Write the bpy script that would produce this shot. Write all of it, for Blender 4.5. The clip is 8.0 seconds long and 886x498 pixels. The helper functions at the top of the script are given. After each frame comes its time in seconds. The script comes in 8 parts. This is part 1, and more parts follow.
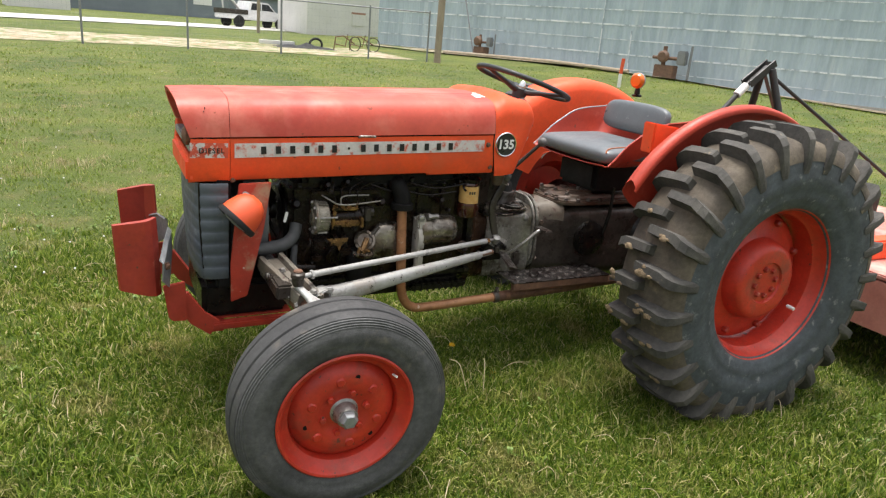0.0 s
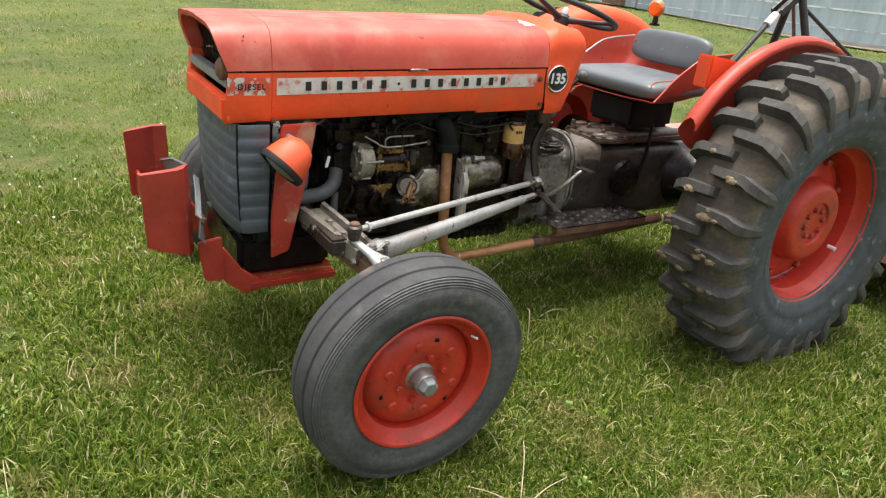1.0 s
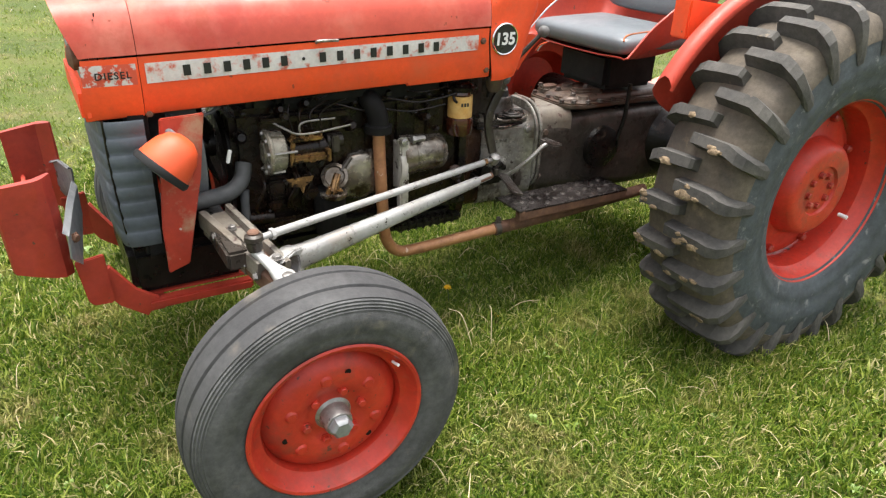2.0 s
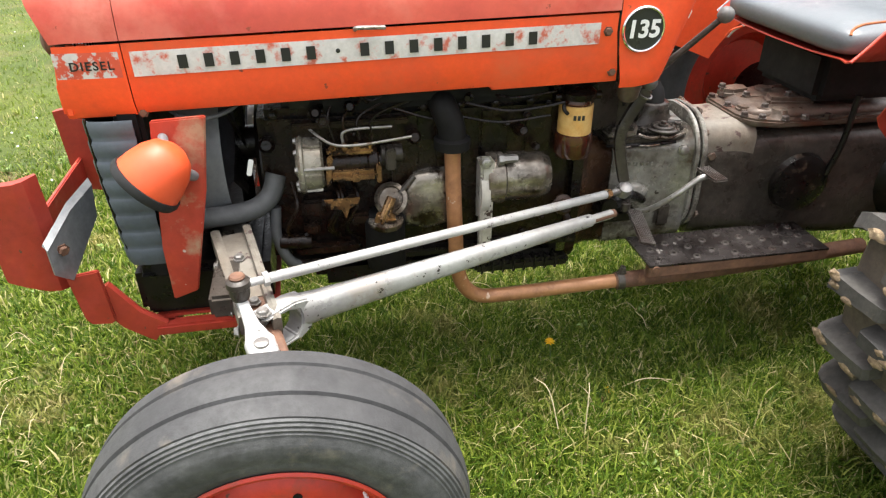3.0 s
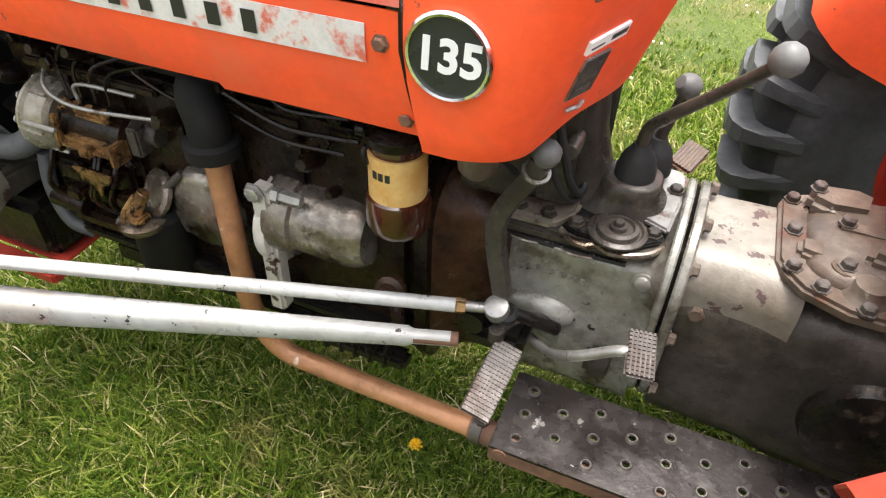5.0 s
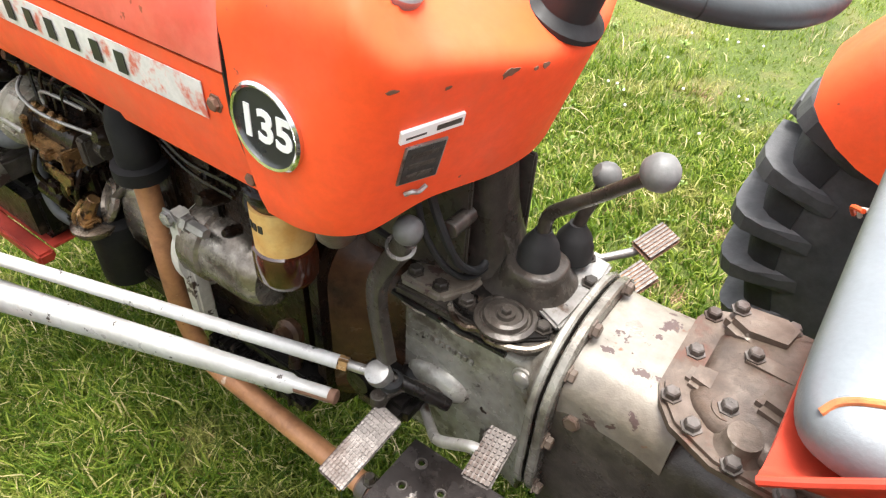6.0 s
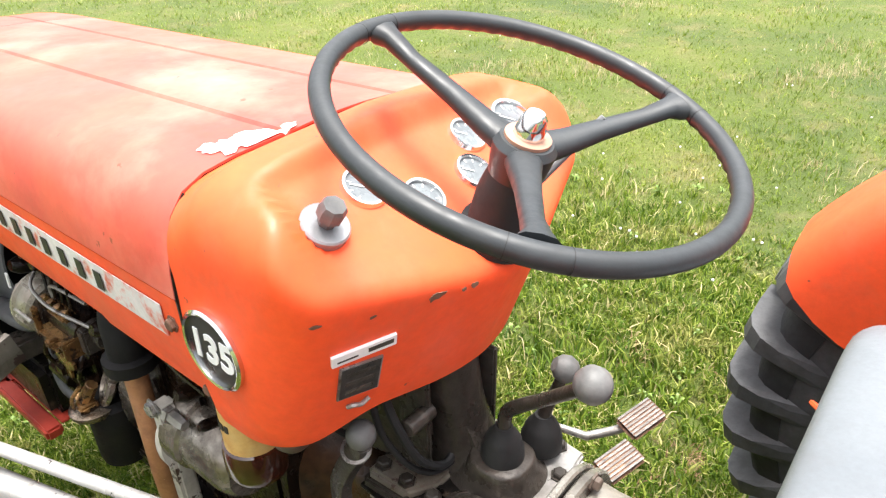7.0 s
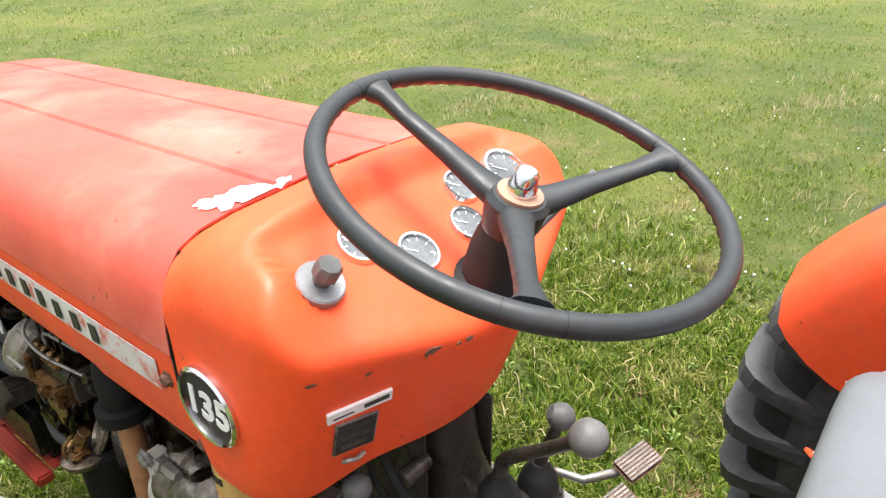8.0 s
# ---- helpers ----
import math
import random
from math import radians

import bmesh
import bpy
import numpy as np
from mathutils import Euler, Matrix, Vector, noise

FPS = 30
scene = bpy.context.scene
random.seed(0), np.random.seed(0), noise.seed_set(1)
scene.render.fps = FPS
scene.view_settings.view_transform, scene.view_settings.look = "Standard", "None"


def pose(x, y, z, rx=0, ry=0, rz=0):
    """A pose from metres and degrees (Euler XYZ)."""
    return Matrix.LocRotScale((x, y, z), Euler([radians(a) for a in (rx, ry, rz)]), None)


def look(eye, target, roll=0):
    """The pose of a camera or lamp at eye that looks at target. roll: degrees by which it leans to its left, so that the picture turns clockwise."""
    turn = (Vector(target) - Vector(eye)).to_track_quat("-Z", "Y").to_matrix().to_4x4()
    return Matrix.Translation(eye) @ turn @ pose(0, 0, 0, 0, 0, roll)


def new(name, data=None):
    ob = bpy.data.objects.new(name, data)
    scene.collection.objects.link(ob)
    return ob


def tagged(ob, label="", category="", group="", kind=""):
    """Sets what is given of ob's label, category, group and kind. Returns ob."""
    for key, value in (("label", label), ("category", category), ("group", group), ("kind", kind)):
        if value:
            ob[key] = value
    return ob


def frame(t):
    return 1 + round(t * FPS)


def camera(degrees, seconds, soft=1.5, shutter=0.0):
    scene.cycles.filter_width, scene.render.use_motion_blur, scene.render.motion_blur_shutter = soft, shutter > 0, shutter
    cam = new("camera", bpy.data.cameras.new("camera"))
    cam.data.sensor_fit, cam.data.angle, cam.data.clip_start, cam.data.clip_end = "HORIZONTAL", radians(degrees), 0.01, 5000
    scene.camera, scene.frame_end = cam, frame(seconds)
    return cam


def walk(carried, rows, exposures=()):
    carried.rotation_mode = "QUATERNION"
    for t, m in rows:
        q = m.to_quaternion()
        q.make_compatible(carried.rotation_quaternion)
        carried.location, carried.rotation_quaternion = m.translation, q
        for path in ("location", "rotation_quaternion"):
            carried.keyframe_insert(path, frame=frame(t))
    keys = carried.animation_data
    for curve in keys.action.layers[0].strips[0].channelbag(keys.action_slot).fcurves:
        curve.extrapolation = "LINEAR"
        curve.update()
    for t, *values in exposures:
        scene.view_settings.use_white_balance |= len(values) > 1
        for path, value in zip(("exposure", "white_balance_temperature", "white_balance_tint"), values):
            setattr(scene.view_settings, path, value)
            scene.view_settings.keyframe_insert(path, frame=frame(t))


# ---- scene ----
cam = camera(66.0, 8.0, soft=1.25)
# seconds, eye, target, roll
PATH = [
    (0, (-0.071, -0.086, 1.491), (0.798, 1.61, 0.887), 4.8),
    (0.5, (-0.238, 0.152, 1.46), (0.661, 1.795, 0.757), 4.4),
    (1, (-0.352, 0.318, 1.441), (0.659, 1.858, 0.664), 6.0),
    (1.5, (-0.27, 0.383, 1.449), (0.739, 1.89, 0.605), 4.0),
    (1.7, (-0.122, 0.412, 1.443), (0.893, 1.912, 0.595), 3.2),
    (2.8, (0.573, 0.824, 1.428), (0.997, 2.474, 0.379), -0.2),
    (3, (0.715, 0.907, 1.416), (1.028, 2.601, 0.4), -0.0),
    (3.5, (1.031, 1.127, 1.389), (0.973, 2.793, 0.284), -1.5),
    (4, (1.209, 1.398, 1.351), (0.944, 2.937, 0.102), -4.7),
    (4.5, (1.48, 1.572, 1.349), (0.966, 2.983, 0.028), -3.8),
    (5, (1.702, 1.741, 1.385), (1.153, 3.148, 0.075), 2.4),
    (5.2, (1.756, 1.802, 1.399), (1.193, 3.169, 0.052), 2.5),
    (6.3, (1.999, 2.021, 1.45), (1.06, 3.257, 0.189), 2.5),
    (6.5, (2.015, 2.045, 1.462), (1.04, 3.309, 0.256), 1.5),
    (7, (2.028, 2.074, 1.535), (0.942, 3.422, 0.532), -0.9),
    (7.5, (2.026, 2.074, 1.58), (0.892, 3.47, 0.706), -0.8),
    (8, (2.023, 2.08, 1.564), (0.928, 3.471, 0.633), -1.1),
]
walk(cam, [(t, look(e, g, r)) for t, e, g, r in PATH],
     [(0.0, 0.90), (1.5, 1.20), (3.0, 1.68), (4.0, 1.64), (4.5, 1.76), (5.0, 1.92), (6.5, 2.1), (7.0, 1.9), (8.0, 1.45)])

# ---- world and sun: a bright overcast sky ----
world = bpy.data.worlds.new("overcast_sky")
scene.world = world
world.use_nodes = True
wn, wl = world.node_tree.nodes, world.node_tree.links
sky = wn.new("ShaderNodeTexSky")
sky.sky_type, sky.sun_disc = "NISHITA", False
sky.sun_elevation, sky.sun_rotation = radians(86.3), radians(26.6)
sky.air_density, sky.dust_density, sky.ozone_density = 1.0, 6.0, 0.6
desat = wn.new("ShaderNodeHueSaturation")
desat.inputs["Saturation"].default_value = 0.25
wl.new(sky.outputs["Color"], desat.inputs["Color"])
wl.new(desat.outputs["Color"], wn["Background"].inputs["Color"])
wn["Background"].inputs["Strength"].default_value = 0.150
sun_data = bpy.data.lights.new("sun", "SUN")
sun_data.energy, sun_data.angle, sun_data.color = 1.8, radians(20), (1.0, 0.96, 0.9)
sun = new("sun", sun_data)
sun.matrix_world = look((1.5 + 0.4, 2.6 + 0.8, 14), (1.5, 2.6, 0))

# ---- materials ----
def mat(name, c1, c2=None, rough=0.5, metal=0.0, scale=6.0, stain=None, stain_at=0.6, stain_scale=9.0, stain_soft=0.08,
        bump=0.15, bump_scale=60.0, grain=0.25, spots=None, spots_scale=70.0, spots_at=0.7, coat=0.0, rough_vary=0.15, stretch=(1, 1, 1), spec=0.5, grime=None, grime_at=0.5, grime_scale=3.5):
    """A worn surface: two blended tones, fine grain, stains with a shape of their own, small spots, relief."""
    m = bpy.data.materials.new(name)
    m.use_nodes = True
    n, l = m.node_tree.nodes, m.node_tree.links
    b = n["Principled BSDF"]
    co = n.new("ShaderNodeTexCoord")
    mp = n.new("ShaderNodeMapping")
    mp.inputs["Scale"].default_value = stretch
    l.new(co.outputs["Object"], mp.inputs["Vector"])
    info = n.new("ShaderNodeObjectInfo")
    off = n.new("ShaderNodeVectorMath")
    off.operation = "ADD"
    rnd = n.new("ShaderNodeMath")
    rnd.operation = "MULTIPLY"
    rnd.inputs[1].default_value = 37.0
    l.new(info.outputs["Random"], rnd.inputs[0])
    l.new(mp.outputs["Vector"], off.inputs[0])
    l.new(rnd.outputs[0], off.inputs[1])

    def tex(s, detail=4.0, roughness=0.6):
        t = n.new("ShaderNodeTexNoise")
        t.inputs["Scale"].default_value, t.inputs["Detail"].default_value, t.inputs["Roughness"].default_value = s, detail, roughness
        l.new(off.outputs["Vector"], t.inputs["Vector"])
        return t

    def ramp(source, lo, hi):
        r = n.new("ShaderNodeMapRange")
        r.inputs["From Min"].default_value, r.inputs["From Max"].default_value = lo, hi
        l.new(source, r.inputs["Value"])
        return r.outputs["Result"]

    def blend(fac, a, bb, kind="MIX"):
        x = n.new("ShaderNodeMix")
        x.data_type, x.blend_type = "RGBA", kind
        if isinstance(fac, float):
            x.inputs["Factor"].default_value = fac
        else:
            l.new(fac, x.inputs["Factor"])
        for sock, v in ((x.inputs["A"], a), (x.inputs["B"], bb)):
            if isinstance(v, tuple):
                sock.default_value = (*v[:3], 1)
            else:
                l.new(v, sock)
        return x.outputs["Result"]

    c2 = c2 or tuple(0.8 * v for v in c1)
    colour = blend(ramp(tex(scale).outputs["Fac"], 0.35, 0.65), c1, c2)
    fine = tex(bump_scale, 5.0, 0.7)
    g = n.new("ShaderNodeMapRange")
    g.inputs["From Min"].default_value, g.inputs["From Max"].default_value = 0.25, 0.75
    g.inputs["To Min"].default_value, g.inputs["To Max"].default_value = 1 - grain, 1 + grain
    l.new(fine.outputs["Fac"], g.inputs["Value"])
    shade = n.new("ShaderNodeVectorMath")
    shade.operation = "SCALE"
    l.new(colour, shade.inputs[0])
    l.new(g.outputs["Result"], shade.inputs["Scale"])
    colour = shade.outputs["Vector"]
    if stain:
        st = ramp(tex(stain_scale, 6.0, 0.65).outputs["Fac"], stain_at, stain_at + stain_soft)
        colour = blend(st, colour, stain)
    if spots:
        sp = ramp(tex(spots_scale, 3.0, 0.6).outputs["Fac"], spots_at, spots_at + 0.03)
        colour = blend(sp, colour, spots)
    if grime:
        gr = ramp(tex(grime_scale, 7.0, 0.7).outputs["Fac"], grime_at, grime_at + 0.22)
        colour = blend(gr, colour, grime)
    l.new(colour, b.inputs["Base Color"])
    rr = n.new("ShaderNodeMapRange")
    rr.inputs["From Min"].default_value, rr.inputs["From Max"].default_value = 0.3, 0.7
    rr.inputs["To Min"].default_value, rr.inputs["To Max"].default_value = max(0.02, rough - rough_vary), min(1.0, rough + rough_vary)
    l.new(tex(scale * 2.3).outputs["Fac"], rr.inputs["Value"])
    l.new(rr.outputs["Result"], b.inputs["Roughness"])
    b.inputs["Metallic"].default_value = metal
    b.inputs["Coat Weight"].default_value = coat
    b.inputs["Specular IOR Level"].default_value = spec
    if bump:
        bu = n.new("ShaderNodeBump")
        bu.inputs["Strength"].default_value, bu.inputs["Distance"].default_value = bump, 0.004
        l.new(fine.outputs["Fac"], bu.inputs["Height"])
        l.new(bu.outputs["Normal"], b.inputs["Normal"])
    return m


# the pale pink stain is faded paint plus sky sheen put into the colour
M_HOOD = mat("faded_red_paint", (0.60, 0.095, 0.060), (0.47, 0.056, 0.042), rough=0.52, scale=3.0, stain=(0.69, 0.235, 0.175), stain_at=0.50, stain_scale=3.5, stain_soft=0.35, bump=0.04, grain=0.09, spots=(0.28, 0.055, 0.03), spots_scale=40, spots_at=0.70, grime=(0.42, 0.066, 0.030), grime_at=0.55, grime_scale=6.0)
M_ORANGE = mat("orange_red_paint", (0.88, 0.097, 0.021), (0.80, 0.077, 0.018), rough=0.58, scale=4, stain=(0.62, 0.075, 0.024), stain_at=0.58, stain_scale=6, stain_soft=0.25, bump=0.04, grain=0.09, spots=(0.20, 0.05, 0.03), spots_scale=36, spots_at=0.715, grime=(0.68, 0.115, 0.042), grime_at=0.52, grime_scale=4.0)
M_RED = mat("old_red_paint", (0.38, 0.040, 0.022), (0.28, 0.028, 0.017), rough=0.48, scale=8, stain=(0.48, 0.13, 0.085), stain_at=0.63, stain_scale=10, bump=0.12, grain=0.15, spots=(0.10, 0.045, 0.03), spots_scale=45, spots_at=0.69)
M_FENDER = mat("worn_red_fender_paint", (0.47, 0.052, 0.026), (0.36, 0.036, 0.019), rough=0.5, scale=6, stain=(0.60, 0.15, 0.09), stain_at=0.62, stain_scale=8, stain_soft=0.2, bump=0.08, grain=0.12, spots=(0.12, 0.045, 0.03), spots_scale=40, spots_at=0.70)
M_SCRAPED = mat("scraped_red_plate_paint", (0.44, 0.050, 0.026), (0.34, 0.036, 0.020), rough=0.5, scale=6, stain=(0.40, 0.235, 0.15), stain_at=0.53, stain_scale=7, stain_soft=0.12, bump=0.12, grain=0.15, spots=(0.52, 0.42, 0.36), spots_scale=26, spots_at=0.69, grime=(0.30, 0.09, 0.05), grime_at=0.55, grime_scale=5.0)
M_RIM = mat("rim_red_paint", (0.54, 0.040, 0.020), (0.42, 0.030, 0.016), rough=0.44, scale=9, stain=(0.48, 0.09, 0.055), stain_at=0.63, stain_scale=13, bump=0.12, grain=0.15, spots=(0.11, 0.04, 0.028), spots_scale=40, spots_at=0.67, grime=(0.20, 0.05, 0.032), grime_at=0.52, grime_scale=8.0)
M_TYRE = mat("weathered_rubber", (0.090, 0.091, 0.091), (0.050, 0.051, 0.052), rough=0.8, scale=7, stain=(0.20, 0.175, 0.135), stain_at=0.58, stain_scale=9, stain_soft=0.2, bump=0.4, grain=0.35, grime=(0.042, 0.042, 0.042), grime_at=0.55, grime_scale=14.0)
M_FRONTTREAD = mat("worn_front_tread", (0.055, 0.055, 0.055), (0.034, 0.034, 0.035), rough=0.75, scale=6, stain=(0.15, 0.128, 0.10), stain_at=0.57, stain_scale=7, stain_soft=0.2, bump=0.35, grain=0.3)
M_LUG = mat("dusty_rubber", (0.086, 0.080, 0.071), (0.042, 0.040, 0.037), rough=0.86, scale=8, stain=(0.33, 0.25, 0.15), stain_at=0.64, stain_scale=10, stain_soft=0.12, bump=0.4, grain=0.3)
M_WALL = mat("sidewall_rubber", (0.062, 0.074, 0.084), (0.040, 0.046, 0.052), rough=0.7, scale=14, stain=(0.17, 0.175, 0.175), stain_at=0.60, stain_scale=18, bump=0.25, grain=0.25)
# oily irons; the near-black base also carries the engine bay's deep shade
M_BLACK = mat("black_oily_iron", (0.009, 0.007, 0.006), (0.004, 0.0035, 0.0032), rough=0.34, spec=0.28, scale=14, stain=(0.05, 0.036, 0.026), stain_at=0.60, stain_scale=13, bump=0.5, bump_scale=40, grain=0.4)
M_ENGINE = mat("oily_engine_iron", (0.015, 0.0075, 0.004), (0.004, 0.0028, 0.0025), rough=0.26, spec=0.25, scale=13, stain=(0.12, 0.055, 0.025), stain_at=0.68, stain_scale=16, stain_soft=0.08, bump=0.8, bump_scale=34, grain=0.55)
M_GREY = mat("worn_grey_casting", (0.315, 0.308, 0.275), (0.165, 0.153, 0.128), rough=0.26, metal=0.3, scale=8, stain=(0.045, 0.030, 0.021), stain_at=0.57, stain_scale=8, stain_soft=0.10, bump=0.4, bump_scale=45, grain=0.3, spots=(0.03, 0.022, 0.017), spots_scale=38, spots_at=0.66, grime=(0.045, 0.030, 0.020), grime_at=0.46, grime_scale=5.0)
M_BELL = mat("brown_oily_casting", (0.070, 0.035, 0.017), (0.018, 0.009, 0.006), rough=0.22, spec=0.3, scale=8, stain=(0.22, 0.165, 0.115), stain_at=0.63, stain_scale=7, stain_soft=0.15, bump=0.5, bump_scale=40, grain=0.4, grime=(0.010, 0.007, 0.005), grime_at=0.47, grime_scale=6.0)
M_GREYDARK = mat("grimy_grey_casting", (0.072, 0.062, 0.052), (0.036, 0.030, 0.025), rough=0.32, spec=0.35, metal=0.15, scale=7, stain=(0.15, 0.125, 0.10), stain_at=0.63, stain_scale=9, stain_soft=0.1, bump=0.45, bump_scale=50, grain=0.4, grime=(0.014, 0.010, 0.008), grime_at=0.50, grime_scale=6.0)
M_COVER = mat("rust_stained_casting", (0.125, 0.098, 0.078), (0.075, 0.048, 0.033), rough=0.42, metal=0.2, scale=11, stain=(0.09, 0.038, 0.024), stain_at=0.56, stain_scale=11, bump=0.4, grain=0.35, spots=(0.26, 0.23, 0.20), spots_scale=24, spots_at=0.67, grime=(0.032, 0.02, 0.015), grime_at=0.54, grime_scale=8.0)
M_WHITE = mat("chipped_silver_paint", (0.43, 0.43, 0.42), (0.33, 0.32, 0.305), rough=0.36, metal=0.15, scale=10, stain=(0.33, 0.30, 0.27), stain_at=0.60, bump=0.12, grain=0.14, spots=(0.025, 0.018, 0.014), spots_scale=48, spots_at=0.66)
M_STEEL = mat("dull_steel", (0.34, 0.33, 0.315), (0.24, 0.225, 0.205), rough=0.36, metal=0.6, scale=16, stain=(0.10, 0.065, 0.045), stain_at=0.56, stain_scale=14, bump=0.25, grain=0.25)
M_GALV = mat("galvanised_steel", (0.30, 0.31, 0.32), (0.23, 0.24, 0.25), rough=0.5, metal=0.5, scale=20, bump=0.15, grain=0.15)
M_CHROME = mat("chrome", (0.8, 0.8, 0.8), (0.72, 0.72, 0.72), rough=0.12, metal=1.0, scale=20, bump=0.02, grain=0.05, rough_vary=0.06)
M_RUSTPIPE = mat("rusty_tan_pipe", (0.43, 0.21, 0.10), (0.33, 0.15, 0.07), rough=0.42, metal=0.2, scale=9, stain=(0.13, 0.055, 0.03), stain_at=0.53, stain_scale=8, stain_soft=0.2, bump=0.15, grain=0.18, spots=(0.56, 0.42, 0.32), spots_scale=26, spots_at=0.68)
M_RUST = mat("brown_rust", (0.17, 0.085, 0.05), (0.11, 0.055, 0.035), rough=0.8, scale=20, stain=(0.28, 0.14, 0.07), bump=0.4, grain=0.3)
M_BRASS = mat("oily_brass", (0.33, 0.19, 0.075), (0.10, 0.052, 0.022), rough=0.22, metal=0.6, scale=22, stain=(0.025, 0.015, 0.010), stain_at=0.52, stain_scale=24, stain_soft=0.05, bump=0.5, grain=0.4)
M_GRILLE = mat("slate_grey_sheet", (0.085, 0.102, 0.122), (0.062, 0.074, 0.09), rough=0.55, scale=8, stain=(0.14, 0.155, 0.17), stain_at=0.60, bump=0.1, grain=0.15)
M_TAN = mat("bare_tan_steel", (0.42, 0.24, 0.16), (0.32, 0.16, 0.11), rough=0.6, scale=14, stain=(0.2, 0.1, 0.07), stain_at=0.6, bump=0.15, grain=0.15)
M_LAMP = mat("lamp_orange_paint", (0.74, 0.098, 0.026), (0.66, 0.085, 0.026), rough=0.5, scale=6, bump=0.03, grain=0.04)
M_RUBBER = mat("black_rubber", (0.025, 0.025, 0.026), (0.018, 0.018, 0.018), rough=0.6, spec=0.25, scale=15, bump=0.1, grain=0.15)
M_HOSE = mat("grey_rubber_hose", (0.075, 0.078, 0.08), (0.055, 0.057, 0.06), rough=0.65, scale=10, bump=0.15, grain=0.15)
M_WHEELRIM = mat("steering_wheel_plastic", (0.024, 0.028, 0.031), (0.017, 0.020, 0.022), rough=0.5, scale=12, bump=0.1, grain=0.12)
M_KNOB = mat("worn_black_knob", (0.125, 0.125, 0.122), (0.085, 0.085, 0.083), rough=0.55, scale=25, bump=0.12, grain=0.2)
M_SEAT = mat("grey_vinyl", (0.128, 0.143, 0.154), (0.104, 0.117, 0.128), rough=0.42, scale=5, stain=(0.105, 0.113, 0.12), stain_at=0.60, stain_soft=0.2, bump=0.12, bump_scale=160, grain=0.1, spots=(0.24, 0.25, 0.255), spots_scale=30, spots_at=0.70)
M_FOAM = mat("crumbling_orange_foam", (0.40, 0.13, 0.04), (0.26, 0.085, 0.03), rough=0.9, scale=40, bump=0.5, grain=0.3)
M_DECAL = mat("worn_silver_decal", (0.68, 0.65, 0.64), (0.58, 0.54, 0.53), rough=0.45, scale=14, stain=(0.55, 0.13, 0.09), stain_at=0.53, stain_scale=30, stain_soft=0.12, bump=0.1, grain=0.18)
M_INK = mat("black_print", (0.015, 0.015, 0.015), rough=0.5, bump=0.0, grain=0.1)
M_BADGE = mat("black_badge_enamel", (0.02, 0.022, 0.022), rough=0.35, bump=0.05, grain=0.1)
M_PAINTWHITE = mat("white_paint", (0.8, 0.8, 0.8), (0.76, 0.76, 0.75), rough=0.5, bump=0.05, grain=0.06)
M_PATCH = mat("flaked_white_patch", (0.85, 0.84, 0.82), (0.78, 0.76, 0.73), rough=0.6, scale=30, stain=(0.45, 0.2, 0.14), stain_at=0.66, stain_scale=40, bump=0.3, grain=0.1)
M_LABEL = mat("oil_stained_yellow_label", (0.60, 0.40, 0.15), (0.50, 0.27, 0.07), rough=0.6, scale=22, stain=(0.36, 0.17, 0.05), stain_at=0.54, stain_scale=26, stain_soft=0.2, bump=0.05, grain=0.12)
M_BOWL = mat("amber_fuel_bowl", (0.060, 0.014, 0.006), (0.02, 0.006, 0.004), rough=0.15, scale=12, bump=0.05, grain=0.2, coat=0.5)
M_GAUGE = mat("gauge_face", (0.17, 0.19, 0.20), (0.12, 0.135, 0.145), rough=0.3, scale=30, bump=0.0, grain=0.05)
M_PLATE = mat("etched_data_plate", (0.035, 0.033, 0.033), (0.06, 0.055, 0.05), rough=0.4, metal=0.4, scale=60, bump=0.1, grain=0.2)
M_PAD = mat("worn_pedal_steel", (0.13, 0.115, 0.105), (0.085, 0.073, 0.066), rough=0.42, metal=0.5, scale=25, stain=(0.06, 0.042, 0.034), stain_at=0.54, bump=0.35, grain=0.3)
M_FOOT = mat("scuffed_footplate", (0.075, 0.066, 0.063), (0.034, 0.028, 0.027), rough=0.26, metal=0.6, scale=9, stain=(0.030, 0.024, 0.022), stain_at=0.52, stain_scale=9, stain_soft=0.10, bump=0.3, grain=0.3, spots=(0.42, 0.39, 0.36), spots_scale=35, spots_at=0.68)
M_AMBER = mat("amber_lens", (0.72, 0.16, 0.01), (0.6, 0.12, 0.01), rough=0.2, bump=0.02, grain=0.05, coat=0.4)
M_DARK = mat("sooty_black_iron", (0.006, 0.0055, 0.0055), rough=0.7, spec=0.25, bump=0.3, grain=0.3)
M_STARTER = mat("oil_streaked_aluminium", (0.34, 0.31, 0.265), (0.14, 0.108, 0.078), rough=0.22, metal=0.7, scale=10, stain=(0.028, 0.017, 0.011), stain_at=0.54, stain_scale=11, stain_soft=0.10, bump=0.35, grain=0.35, grime=(0.03, 0.018, 0.012), grime_at=0.50, grime_scale=8.0)
M_SHROUD = mat("grey_shroud_paint", (0.165, 0.172, 0.178), (0.10, 0.104, 0.108), rough=0.5, scale=7, stain=(0.20, 0.11, 0.06), stain_at=0.66, stain_scale=12, bump=0.15, grain=0.2)
M_DRUM = mat("pale_oiled_alloy", (0.30, 0.285, 0.235), (0.15, 0.125, 0.09), rough=0.28, metal=0.4, scale=12, stain=(0.05, 0.03, 0.018), stain_at=0.62, stain_scale=16, stain_soft=0.06, bump=0.25, grain=0.25)
